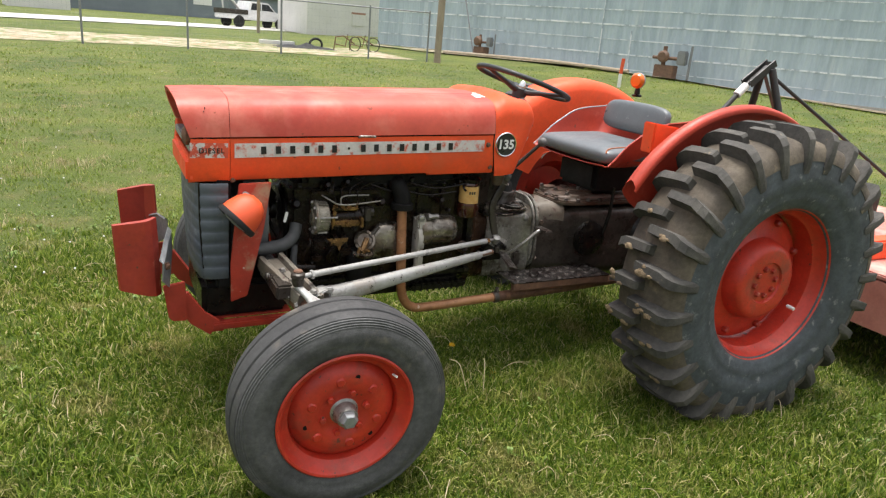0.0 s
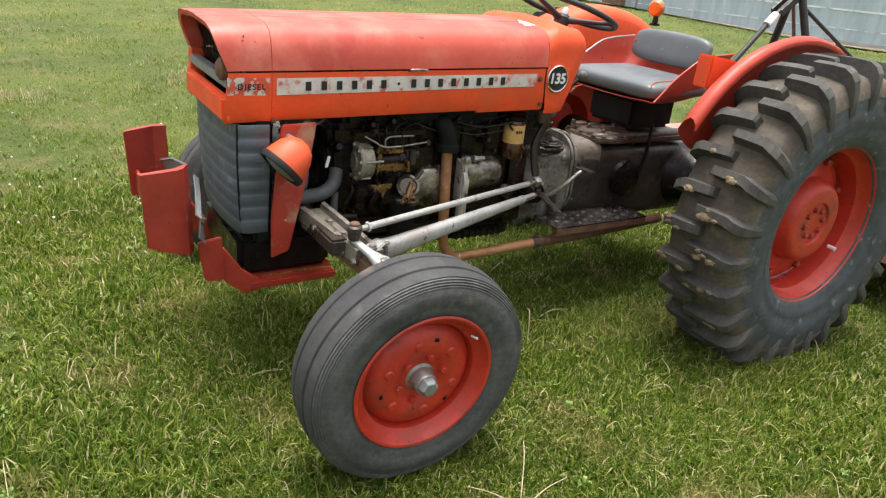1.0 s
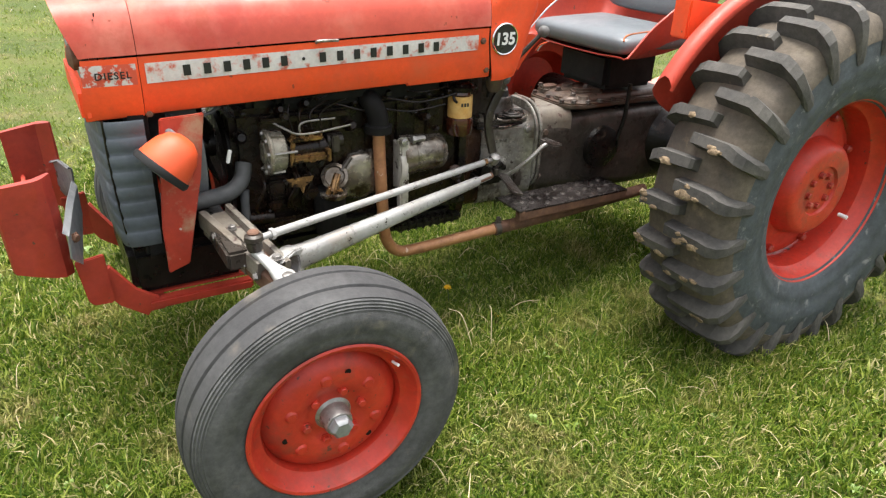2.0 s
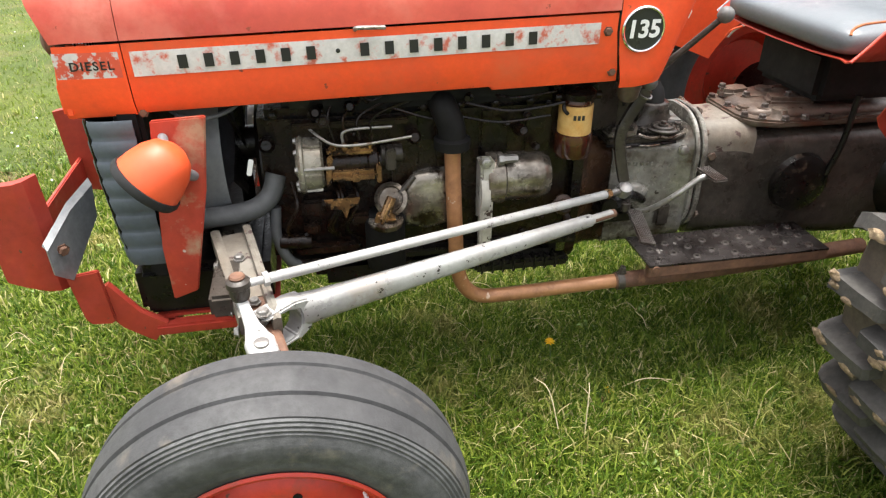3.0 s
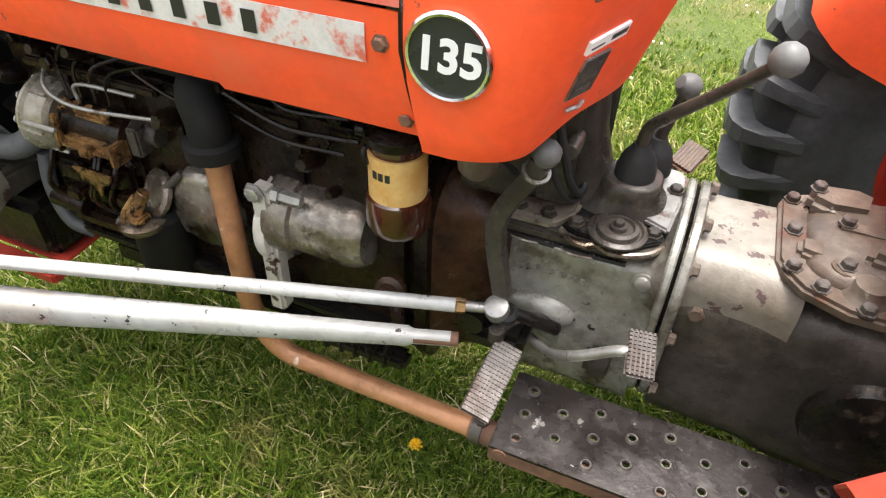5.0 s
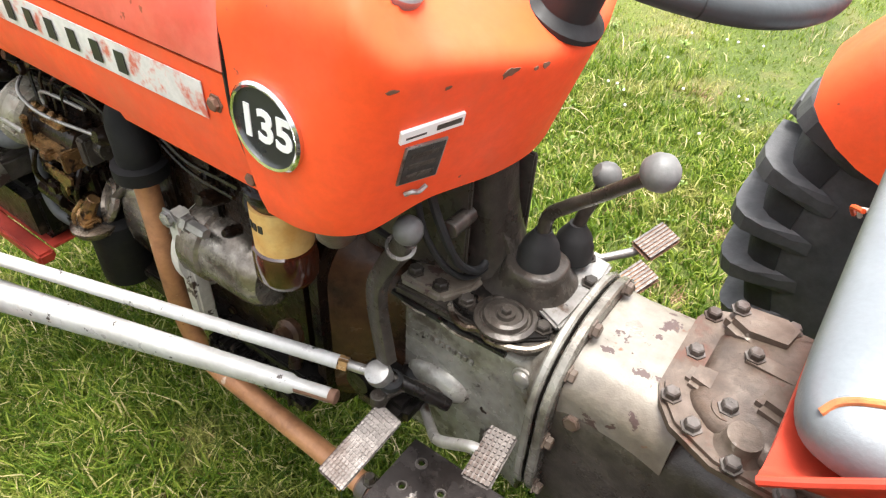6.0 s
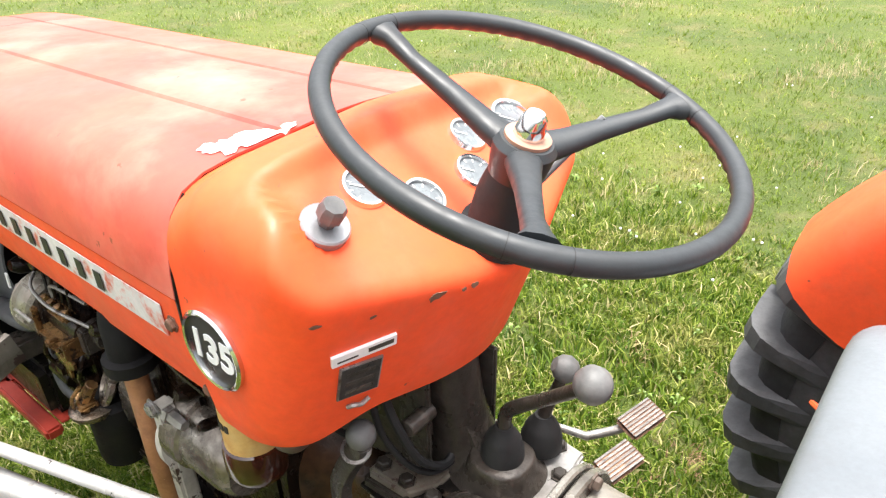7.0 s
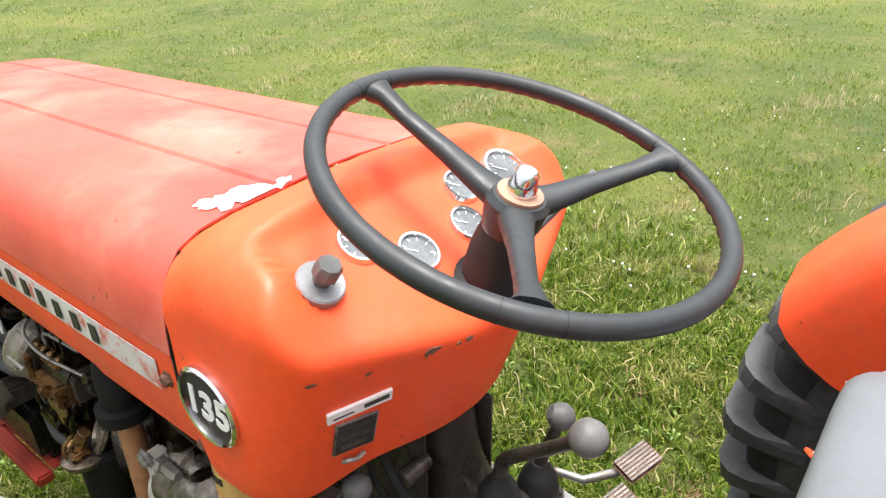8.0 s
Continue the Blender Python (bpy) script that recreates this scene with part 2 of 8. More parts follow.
M_CHIPPED = mat("chipped_pale_flange_paint", (0.52, 0.50, 0.46), (0.40, 0.37, 0.32), rough=0.4, metal=0.1, scale=10, stain=(0.05, 0.03, 0.022), stain_at=0.60, stain_scale=22, stain_soft=0.02, bump=0.25, grain=0.2)
M_FLAKED = mat("flaked_grey_paint", (0.225, 0.212, 0.182), (0.148, 0.125, 0.098), rough=0.40, metal=0.05, scale=5, stain=(0.066, 0.040, 0.036), stain_at=0.59, stain_scale=19, stain_soft=0.012, bump=0.3, bump_scale=50, grain=0.22, spots=(0.16, 0.070, 0.035), spots_scale=22, spots_at=0.68, grime=(0.06, 0.042, 0.030), grime_at=0.53, grime_scale=5.5)
M_TREAD = mat("earth_dusted_tread", (0.125, 0.102, 0.074), (0.066, 0.054, 0.042), rough=0.9, scale=7, stain=(0.27, 0.205, 0.13), stain_at=0.60, stain_scale=9, stain_soft=0.2, bump=0.4, grain=0.3)
M_WORNPLATE = mat("half_flaked_plate", (0.60, 0.57, 0.56), (0.52, 0.48, 0.47), rough=0.5, scale=14, stain=(0.60, 0.09, 0.05), stain_at=0.46, stain_scale=36, stain_soft=0.05, bump=0.15, grain=0.15)
# far tyre rubber: its shaded side and the dark gaps are in the colour
M_LUGSHADE = mat("clean_black_rubber", (0.072, 0.073, 0.076), (0.042, 0.043, 0.045), rough=0.62, scale=9, stain=(0.10, 0.098, 0.092), stain_at=0.66, stain_scale=12, stain_soft=0.15, bump=0.3, grain=0.25)
M_TREADSHADE = mat("dark_tread_rubber", (0.020, 0.021, 0.022), (0.011, 0.012, 0.013), rough=0.75, scale=8, stain=(0.07, 0.062, 0.05), stain_at=0.64, stain_scale=10, stain_soft=0.15, bump=0.3, grain=0.25)

# ---- mesh tools ----
PLACED = {}


def sheet(name, bm, material, smooth=38.0):
    """A mesh from bm, about its middle; gives the mesh and the middle."""
    me = bpy.data.meshes.new(name)
    bmesh.ops.recalc_face_normals(bm, faces=bm.faces)
    lo = Vector((min(v.co[i] for v in bm.verts) for i in range(3)))
    hi = Vector((max(v.co[i] for v in bm.verts) for i in range(3)))
    mid = (lo + hi) / 2
    bm.transform(Matrix.Translation(-mid))
    bm.to_mesh(me)
    bm.free()
    me.materials.append(material)
    if smooth:
        me.shade_smooth()
        me.set_sharp_from_angle(angle=radians(smooth))
    return me, mid


def thing(name, at, label, category, group="", kind=""):
    ob = new(name)
    ob.location = at
    ob.empty_display_size = 0.1
    PLACED[ob] = Matrix.Translation(at)
    return tagged(ob, label, category, group, kind)


def part(name, bm, material, parent, label="", smooth=38.0, turn=None):
    """bm, in the world's metres (or moved by turn), as one mesh under a thing or a part."""
    me, mid = sheet(name, bm, material, smooth)
    ob = new(name, me)
    m = (turn or Matrix()) @ Matrix.Translation(mid)
    if parent:
        ob.parent = parent
        ob.matrix_parent_inverse = PLACED[parent].inverted()
    ob.matrix_basis = m
    PLACED[ob] = m
    return tagged(ob, label) if label else ob


def parts(name, bm, material, parent, label="", smooth=38.0):
    """Every loose piece of bm as a part of its own."""
    bm.verts.index_update()
    bm.faces.index_update()
    bm.verts.ensure_lookup_table()
    left = set(bm.verts)
    for start in bm.verts[:]:
        if start not in left:
            continue
        left.discard(start)
        todo, island = [start], set()
        while todo:
            v = todo.pop()
            island.add(v)
            for e in v.link_edges:
                w = e.other_vert(v)
                if w in left:
                    left.discard(w)
                    todo.append(w)
        one = bmesh.new()
        seen = {}
        for v in sorted(island, key=lambda q: q.index):
            seen[v] = one.verts.new(v.co)
        faces = set()
        for v in island:
            faces.update(v.link_faces)
        for f in sorted(faces, key=lambda q: q.index):
            one.faces.new([seen[v] for v in f.verts])
        part(name, one, material, parent, label, smooth)
    bm.free()


def again(ob, parent, m):
    """Another object on ob's mesh, at the world pose m."""
    o = new(ob.name.split(".")[0], ob.data)
    o.parent = parent
    o.matrix_parent_inverse = PLACED[parent].inverted()
    o.matrix_basis = m
    PLACED[o] = m
    return o


def solo(name, bm, material, label, category, group="", kind="", smooth=38.0):
    me, mid = sheet(name, bm, material, smooth)
    ob = new(name, me)
    ob.location = mid
    PLACED[ob] = Matrix.Translation(mid)
    return tagged(ob, label, category, group, kind)


def box(x0, x1, y0, y1, z0, z1, bevel=0.004, m=None, into=None, seg=2):
    bm = bmesh.new()
    vs = [bm.verts.new((x, y, z)) for x in (x0, x1) for y in (y0, y1) for z in (z0, z1)]
    for f in ((0, 1, 3, 2), (4, 6, 7, 5), (0, 4, 5, 1), (2, 3, 7, 6), (0, 2, 6, 4), (1, 5, 7, 3)):
        bm.faces.new([vs[i] for i in f])
    if bevel:
        bmesh.ops.bevel(bm, geom=bm.edges[:], offset=bevel, segments=seg, affect="EDGES", clamp_overlap=True)
    if m:
        bm.transform(m)
    return merge(into, bm)


def merge(into, bm):
    if into is None:
        return bm
    me = bpy.data.meshes.new("scrap")
    bm.to_mesh(me)
    bm.free()
    into.from_mesh(me)
    bpy.data.meshes.remove(me)
    return into


def aim(at, way, up=(0, 0, 1)):
    """A pose at a place whose z axis points along way."""
    return Matrix.Translation(at) @ Vector(way).to_track_quat("Z", "Y").to_matrix().to_4x4()


def lathe(profile, m=None, seg=32, into=None, closed=False):
    """A turned form about z from (radius, height) pairs."""
    bm = bmesh.new()
    rings = []
    for r, h in profile:
        if r < 1e-6:
            rings.append([bm.verts.new((0, 0, h))])
        else:
            rings.append([bm.verts.new((r * math.cos(2 * math.pi * i / seg), r * math.sin(2 * math.pi * i / seg), h)) for i in range(seg)])
    pairs = list(zip(rings, rings[1:])) + ([(rings[-1], rings[0])] if closed else [])
    for a, b in pairs:
        for i in range(seg):
            j = (i + 1) % seg
            if len(a) == 1 and len(b) == 1:
                continue
            if len(a) == 1:
                bm.faces.new((a[0], b[i], b[j]))
            elif len(b) == 1:
                bm.faces.new((a[i], b[0], a[j]))
            else:
                bm.faces.new((a[i], b[i], b[j], a[j]))
    if m:
        bm.transform(m)
    return merge(into, bm)


def rod(a, b, r, r2=None, seg=16, into=None, bevel=0.1):
    """A round bar from a to b."""
    a, b = Vector(a), Vector(b)
    d = (b - a).length
    r2 = r if r2 is None else r2
    e = min(r, r2, d / 2) * bevel
    return lathe([(0, 0), (r - e, 0), (r, e), (r2, d - e), (r2 - e, d), (0, d)], aim(a, b - a), seg, into)


def bolt(at, way, r=0.008, h=0.007, into=None, washer=True):
    """A hexagonal bolt head on a washer."""
    prof = [(0, 0), (r * 1.35, 0), (r * 1.35, h * 0.25), (r, h * 0.25), (r, h * 0.85), (r * 0.8, h), (0, h)] if washer else [(0, 0), (r, 0), (r, h * 0.85), (r * 0.8, h), (0, h)]
    return lathe(prof, aim(at, way), 6, into)


def curve_through(pts, steps=8):
    """A smooth line through the points."""
    p = [Vector(q) for q in pts]
    p = [2 * p[0] - p[1]] + p + [2 * p[-1] - p[-2]]
    out = []
    for i in range(1, len(p) - 2):
        for k in range(steps):
            t = k / steps
            out.append(0.5 * (2 * p[i] + (p[i + 1] - p[i - 1]) * t + (2 * p[i - 1] - 5 * p[i] + 4 * p[i + 1] - p[i + 2]) * t * t + (3 * p[i] - p[i - 1] - 3 * p[i + 1] + p[i + 2]) * t ** 3))
    return out + [p[-2]]


def tube(pts, r, seg=12, into=None, smooth=True, steps=8, section=None, closed=False):
    """A pipe along a line; r a radius or one for each end; section: flat (w, h) half sizes for a bar."""
    line = curve_through(pts, steps) if smooth else [Vector(q) for q in pts]
    if closed:
        line = line[:-1] if (line[0] - line[-1]).length < 1e-6 else line
    bm = bmesh.new()
    rings, n = [], len(line)
    side = None
    for i, q in enumerate(line):
        way = (line[(i + 1) % n] - line[i - 1]) if closed else (line[min(i + 1, n - 1)] - line[max(i - 1, 0)])
        way.normalize()
        if side is None:
            side = way.cross(Vector((0, 0, 1)))
            if side.length < 0.05:
                side = way.cross(Vector((0, 1, 0)))
        side = (side - way * side.dot(way)).normalized()
        up = side.cross(way)
        k = i / max(1, n - 1)
        rad = r if not isinstance(r, tuple) else r[0] + (r[1] - r[0]) * k
        ring = []
        for j in range(seg):
            a = 2 * math.pi * j / seg
            c, s = math.cos(a), math.sin(a)
            if section:
                w, h = section
                pw = 0.35
                c, s = math.copysign(abs(c) ** pw, c) * w / rad, math.copysign(abs(s) ** pw, s) * h / rad
            ring.append(bm.verts.new(q + side * c * rad + up * s * rad))
        rings.append(ring)
    for a, b in list(zip(rings, rings[1:])) + ([(rings[-1], rings[0])] if closed else []):
        for j in range(seg):
            bm.faces.new((a[j], a[(j + 1) % seg], b[(j + 1) % seg], b[j]))
    if not closed:
        bm.faces.new(rings[0][::-1])
        bm.faces.new(rings[-1])
    return merge(into, bm)


def slab(outline, thick, m=None, bevel=0.003, into=None, holes=()):
    """A flat outline (x, y pairs) made thick along z from 0 up, edges eased."""
    bm = bmesh.new()
    bot = [bm.verts.new((x, y, 0)) for x, y in outline]
    top = [bm.verts.new((x, y, thick)) for x, y in outline]
    n = len(outline)
    bm.faces.new(bot[::-1])
    bm.faces.new(top)
    for i in range(n):
        bm.faces.new((bot[i], bot[(i + 1) % n], top[(i + 1) % n], top[i]))
    if bevel:
        bmesh.ops.recalc_face_normals(bm, faces=bm.faces)
        bmesh.ops.bevel(bm, geom=[e for e in bm.edges if len(e.link_faces) == 2 and e.calc_face_angle(0) > 0.5], offset=bevel, segments=2, affect="EDGES", clamp_overlap=True)
    if m:
        bm.transform(m)
    return merge(into, bm)


def loft(rows, into=None, closed=True, caps=True, wrap=False):
    """Faces between rows of points."""
    bm = bmesh.new()
    rings = [[bm.verts.new(p) for p in row] for row in rows]
    n = len(rings[0])
    for a, b in list(zip(rings, rings[1:])) + ([(rings[-1], rings[0])] if wrap else []):
        for j in range(n if closed else n - 1):
            k = (j + 1) % n
            bm.faces.new((a[j], a[k], b[k], b[j]))
    if caps and closed:
        bm.faces.new(rings[0][::-1])
        bm.faces.new(rings[-1])
    return merge(into, bm)


def thicken(bm, t):
    """Gives an open sheet a thickness inwards."""
    bmesh.ops.recalc_face_normals(bm, faces=bm.faces)
    bmesh.ops.solidify(bm, geom=bm.faces[:], thickness=t)
    return bm


def letters(text, size, m, depth=0.0008, into=None, align="CENTER", shear=0.0, space=1.0, bold=0.0):
    """Raised lettering in the built-in font, lying in m's xy plane."""
    cu = bpy.data.curves.new("scrap", "FONT")
    cu.body, cu.size, cu.extrude, cu.align_x, cu.align_y, cu.shear, cu.space_character = text, size, depth, align, "CENTER", shear, space
    cu.resolution_u, cu.offset = 3, bold
    ob = bpy.data.objects.new("scrap", cu)
    scene.collection.objects.link(ob)
    me = bpy.data.meshes.new_from_object(ob.evaluated_get(bpy.context.evaluated_depsgraph_get()))
    bpy.data.objects.remove(ob)
    bpy.data.curves.remove(cu)
    bm = bmesh.new()
    bm.from_mesh(me)
    bpy.data.meshes.remove(me)
    bm.transform(m)
    return merge(into, bm)


def plane_pose(at, right, up):
    """A pose whose x runs right and y up."""
    x = Vector(right).normalized()
    z = x.cross(Vector(up)).normalized()
    y = z.cross(x)
    m = Matrix((x, y, z)).transposed().to_4x4()
    m.translation = at
    return m

# ---- the tractor ----
CY = 2.665                   # the middle line; the front looks along -x
NY, FY = CY - 0.045, CY + 0.045   # where the offsets of the near and far flank start
from mathutils.bvhtree import BVHTree

tractor = thing("tractor", (1.5, CY, 0.0), "old orange-red farm tractor with faded paint standing on mown grass", "tractor")


def flank(side, d):
    """A place d outside the near (-1) or far (1) flank."""
    return CY + side * (d + 0.045)


def mirror(p):
    return (p[0], 2 * CY - p[1], p[2])


# sheet metal: half a section of the hood, from the bottom edge up to the middle
HOOD = [(0.212, 0.914), (0.226, 0.920), (0.236, 0.945), (0.241, 0.985), (0.244, 1.03), (0.244, 1.072)]
HOOD_UP = [(0.2445, 1.078), (0.243, 1.11), (0.238, 1.145), (0.229, 1.173), (0.213, 1.194), (0.188, 1.206), (0.150, 1.212), (0.090, 1.2155), (0.084, 1.2095), (0.078, 1.216), (0.03, 1.2195), (0.0, 1.220)]


def hood_rise(x):
    return 0.026 * (x - 0.3)


def wide(x):
    """The hood widens a little towards the cowl."""
    return (0.262 + 0.0181 * (x - 0.33)) / 0.2445


def gap_at(z):
    """The seam between hood and cowl leans back below the strip."""
    return 1.392 + 0.022 * min(1.0, max(0.0, (1.05 - z) / 0.115))


def hood_row(x, half, full=True):
    left = [(x, CY - dy * wide(x), z + hood_rise(x) * min(1.0, 0.9 + max(0.0, z - 1.08) * 0.7) - (0.008 if x > 1.108 and z < 0.93 else 0.0)) for dy, z in half]
    return left + [mirror(p) for p in reversed(left[:-1])] if full else left


def steps(a, b, n):
    return [a + (b - a) * i / n for i in range(n + 1)]


bm = loft([hood_row(x, HOOD_UP) for x in steps(0.326, 1.3908, 14)], closed=False)
HOODTOP = BVHTree.FromBMesh(bm)
part("hood", thicken(bm, -0.003), M_HOOD, tractor, "sun-faded red hood, sky sheen in its pink tone, with a crease along each side of its top")
for side in (0, 1):
    rows = [hood_row(x, HOOD, full=False) for x in sorted(steps(0.326, 1.388, 10) + [1.104, 1.112])]
    rows[-1] = [(gap_at(z) - 0.004, y, z) for x, y, z in rows[-1]]
    if side:
        rows = [[mirror(p) for p in r] for r in rows]
    part("side_panel", thicken(loft(rows, closed=False), -0.003), M_ORANGE, tractor, "orange lower side panel")


def nose_row(x, half, full=True):
    k = max(0.0, (0.30 - x) / 0.15)
    return hood_row(x, [(dy * (1 - 0.02 * k * k), z - 0.003 * k * k * (1 if z > 1.1 else 0)) for dy, z in half], full)


def nose_front(z):
    return float(np.interp(z, [0.90, 0.93, 0.99, 1.06, 1.15, 1.24], [0.190, 0.184, 0.187, 0.200, 0.166, 0.146]))


def nose_sheet(half, full):
    rows = []
    for k in steps(0.0, 1.0, 6):
        row = []
        for p in nose_row(0.15, half, full):
            x = nose_front(p[2]) + (0.3242 - nose_front(p[2])) * k
            row.append([q for q in nose_row(x, half, full)][len(row)])
        rows.append(row)
    # the lip that turns in round the opening
    lip = [(p[0] + 0.004, CY + (p[1] - CY) * 0.93, 1.06 + (p[2] - 1.06) * 0.93) for p in rows[0]]
    lip2 = [(p[0] + 0.05, p[1], p[2]) for p in lip]
    return loft([lip2, lip] + rows, closed=False)


part("nose_cap", thicken(nose_sheet(HOOD_UP, True), -0.003), M_HOOD, tractor, "faded red nose with a square front opening")
for side in (0, 1):
    bm = nose_sheet(HOOD, False)
    if side:
        for v in bm.verts:
            v.co.y = 2 * CY - v.co.y
    part("nose_side", thicken(bm, -0.003), M_ORANGE, tractor, "orange lower nose panel")
bm = box(0.176, 0.21, NY - 0.205, FY + 0.205, 0.913, 0.998, 0.012)
part("chin", bm, M_ORANGE, tractor, "orange sill below the nose opening")
# what stands in the opening
bm = bmesh.new()
for i in range(26):
    y = NY - 0.20 + i * 0.0196
    tube([(0.245, y, 0.965), (0.235, y, 1.07), (0.245, y, 1.180)], 0.0018, 6, bm, steps=4)
for i in range(5):
    tube([(0.24, NY - 0.21, 0.985 + i * 0.045), (0.24, FY + 0.21, 0.985 + i * 0.045)], 0.0018, 6, bm, smooth=False)
part("grille", bm, M_BLACK, tractor, "dark wire grille inside the nose opening")
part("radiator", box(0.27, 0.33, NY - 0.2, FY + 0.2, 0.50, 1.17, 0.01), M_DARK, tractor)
part("marker_lamp", lathe([(0, 0), (0.03, 0), (0.034, 0.01), (0.034, 0.035), (0.02, 0.045), (0, 0.047)], aim((0.215, NY - 0.17, 1.075), (-1, 0, 0)), 20), M_RUST, tractor, "rusty round lamp inside the nose")
part("lamp_bracket", box(0.19, 0.225, NY - 0.20, FY + 0.20, 1.02, 1.05, 0.004), M_GALV, tractor)

# slate-grey louvred guard below the nose
plan = [(0.315, NY - 0.218), (0.26, NY - 0.218), (0.228, NY - 0.212), (0.212, NY - 0.190), (0.203, NY - 0.12), (0.198, NY - 0.06), (0.196, CY)]
plan = plan + [(x, 2 * CY - y) for x, y in reversed(plan[:-1])]
rows, ribs = [], 8
for i in range(ribs):
    z0 = 0.912 - i * 0.0465
    for dz, out in ((0.0, 1.008), (0.006, 1.020), (0.030, 1.014), (0.044, 1.0)):
        z = z0 - dz
        shrink = 1 - 0.10 * max(0, (0.78 - z) / 0.3)
        rows.append([(0.315 + (x - 0.315) * out * (1 - 0.12 * max(0, (0.8 - z) / 0.3)), CY + (y - CY) * out * shrink, z) for x, y in plan])
part("front_guard", thicken(loft(rows, closed=False), -0.003), M_GRILLE, tractor, "slate-grey ribbed sheet-metal radiator guard", smooth=60)
bm = bmesh.new()
tube([(0.217, NY - 0.209, 0.915), (0.218, NY - 0.204, 0.75), (0.230, NY - 0.187, 0.55)], 0.0035, 6, bm)
part("guard_seam", bm, M_BLACK, tractor)

# decals on the hood's sides
for side in (-1, 1):
    def spot(x, z, lift=0.0):
        dy = np.interp(z - hood_rise(x) * 0.95, [q[1] for q in HOOD + HOOD_UP[:4]], [q[0] for q in HOOD + HOOD_UP[:4]])
        return (x, CY + side * (dy * wide(x) + lift), z)
    rows = []
    for x in steps(0.340, 1.347, 12):
        lo, hi = 1.004 + 0.027 * (x - 0.338), 1.056 + 0.022 * (x - 0.338)
        rows.append([spot(x, lo + (hi - lo) * k, 0.0016) for k in (0, 0.33, 0.66, 1)])
    strip = part("name_strip", thicken(loft(rows, closed=False), 0.0012), M_DECAL, tractor, "worn silver strip with plain black marks along the hood")
    for word_x, count, pitch in ((0.4412, 6, 0.0526), (0.818, 8, 0.0532)):
        for i in range(count):
            x = word_x + i * pitch
            z = 1.030 + 0.0245 * (x - 0.338)
            p, q = spot(x, z - 0.012, 0.0046), spot(x + 0.001, z + 0.012, 0.0046)
            part("mark", slab([(-0.0095, -0.014), (0.0095, -0.014), (0.0095, 0.014), (-0.0095, 0.014)], 0.0008, plane_pose(((p[0] + q[0]) / 2, (p[1] + q[1]) / 2, z), (-side, 0, 0.0245 * -side), (0, 0, 1)), 0.0), M_INK, strip)
    p = spot(0.7615, 1.041, 0.004)
    part("mark", lathe([(0, 0), (0.005, 0), (0.004, 0.001), (0, 0.001)], aim(p, (0, side, 0)), 10), M_INK, strip)
    rows = [[(x, CY + side * (np.interp(z, [q[1] for q in HOOD], [q[0] for q in HOOD]) * wide(x) * (1 - 0.02 * (max(0, (0.30 - x) / 0.15)) ** 2) + 0.002), z) for z in (1.004, 1.03, 1.057)] for x in steps(0.190, 0.318, 4)]
    tagplate = part("fuel_plate", thicken(loft(rows, closed=False), 0.0012), M_WORNPLATE, tractor, "worn silver plate reading DIESEL")
    part("lettering", letters("DIESEL", 0.025, plane_pose((0.262, CY + side * (0.244 * wide(0.262) + 0.0035), 1.029), (-side, 0, 0), (0, 0, 1)), space=1.2, bold=0.0004), M_INK, tagplate)
    # bonnet catch and bolts
    bm = tube([spot(0.80, 1.083, 0.004), spot(0.805, 1.089, 0.014), spot(0.855, 1.089, 0.016), spot(0.862, 1.087, 0.012)], 0.0045, 8)
    part("hood_catch", bm, M_STEEL, tractor, "small chromed hood catch")
    bm = bmesh.new()
    for x, z in ((0.336, 0.920), (1.366, 1.058), (1.392, 0.962)):
        bolt(spot(x, z, 0.0), (0, side, 0), 0.0085, 0.008, bm)
    parts("panel_bolt", bm, M_RUST, tractor)

# flaked white patch on top beside the cowl
rnd = random.Random(5)
bm = bmesh.new()
spine = [(1.352, 2.490), (1.364, 2.506), (1.374, 2.526), (1.382, 2.552), (1.384, 2.580)]
for k in range(5):
    cx, cy = spine[k]
    w = (0.015, 0.022, 0.024, 0.018, 0.010)[k]
    pts = []
    for i in range(16):
        a = 2 * math.pi * i / 16
        r = w * (1 + 0.35 * rnd.uniform(-1, 1))
        pts.append((min(1.3895, cx + r * math.cos(a)), cy + 1.1 * r * math.sin(a)))
    lay = bmesh.new()
    c = lay.verts.new((cx, cy, 2.0))
    rim = [lay.verts.new((x, y, 2.0)) for x, y in pts]
    for a, b in zip(rim, rim[1:] + rim[:1]):
        lay.faces.new((c, a, b))
    for v in lay.verts:
        hit, _, _, _ = HOODTOP.ray_cast(v.co, Vector((0, 0, -1)))
        v.co = (hit if hit else Vector((v.co.x, v.co.y, 1.236))) + Vector((0, 0, 0.0046 + 0.0003 * k))
    merge(bm, lay)
part("paint_patch", bm, M_PATCH, tractor, "flaked white paint patch on the hood")

# the cowl with the sloping dash: flat pressed faces that run into one another in soft folds
def soft_max(a, b, k):
    h = max(k - abs(a - b), 0.0) / k
    return max(a, b) + h * h * k * 0.25


def ease(v):
    v = min(1.0, max(0.0, v))
    return v * v * (3 - 2 * v)


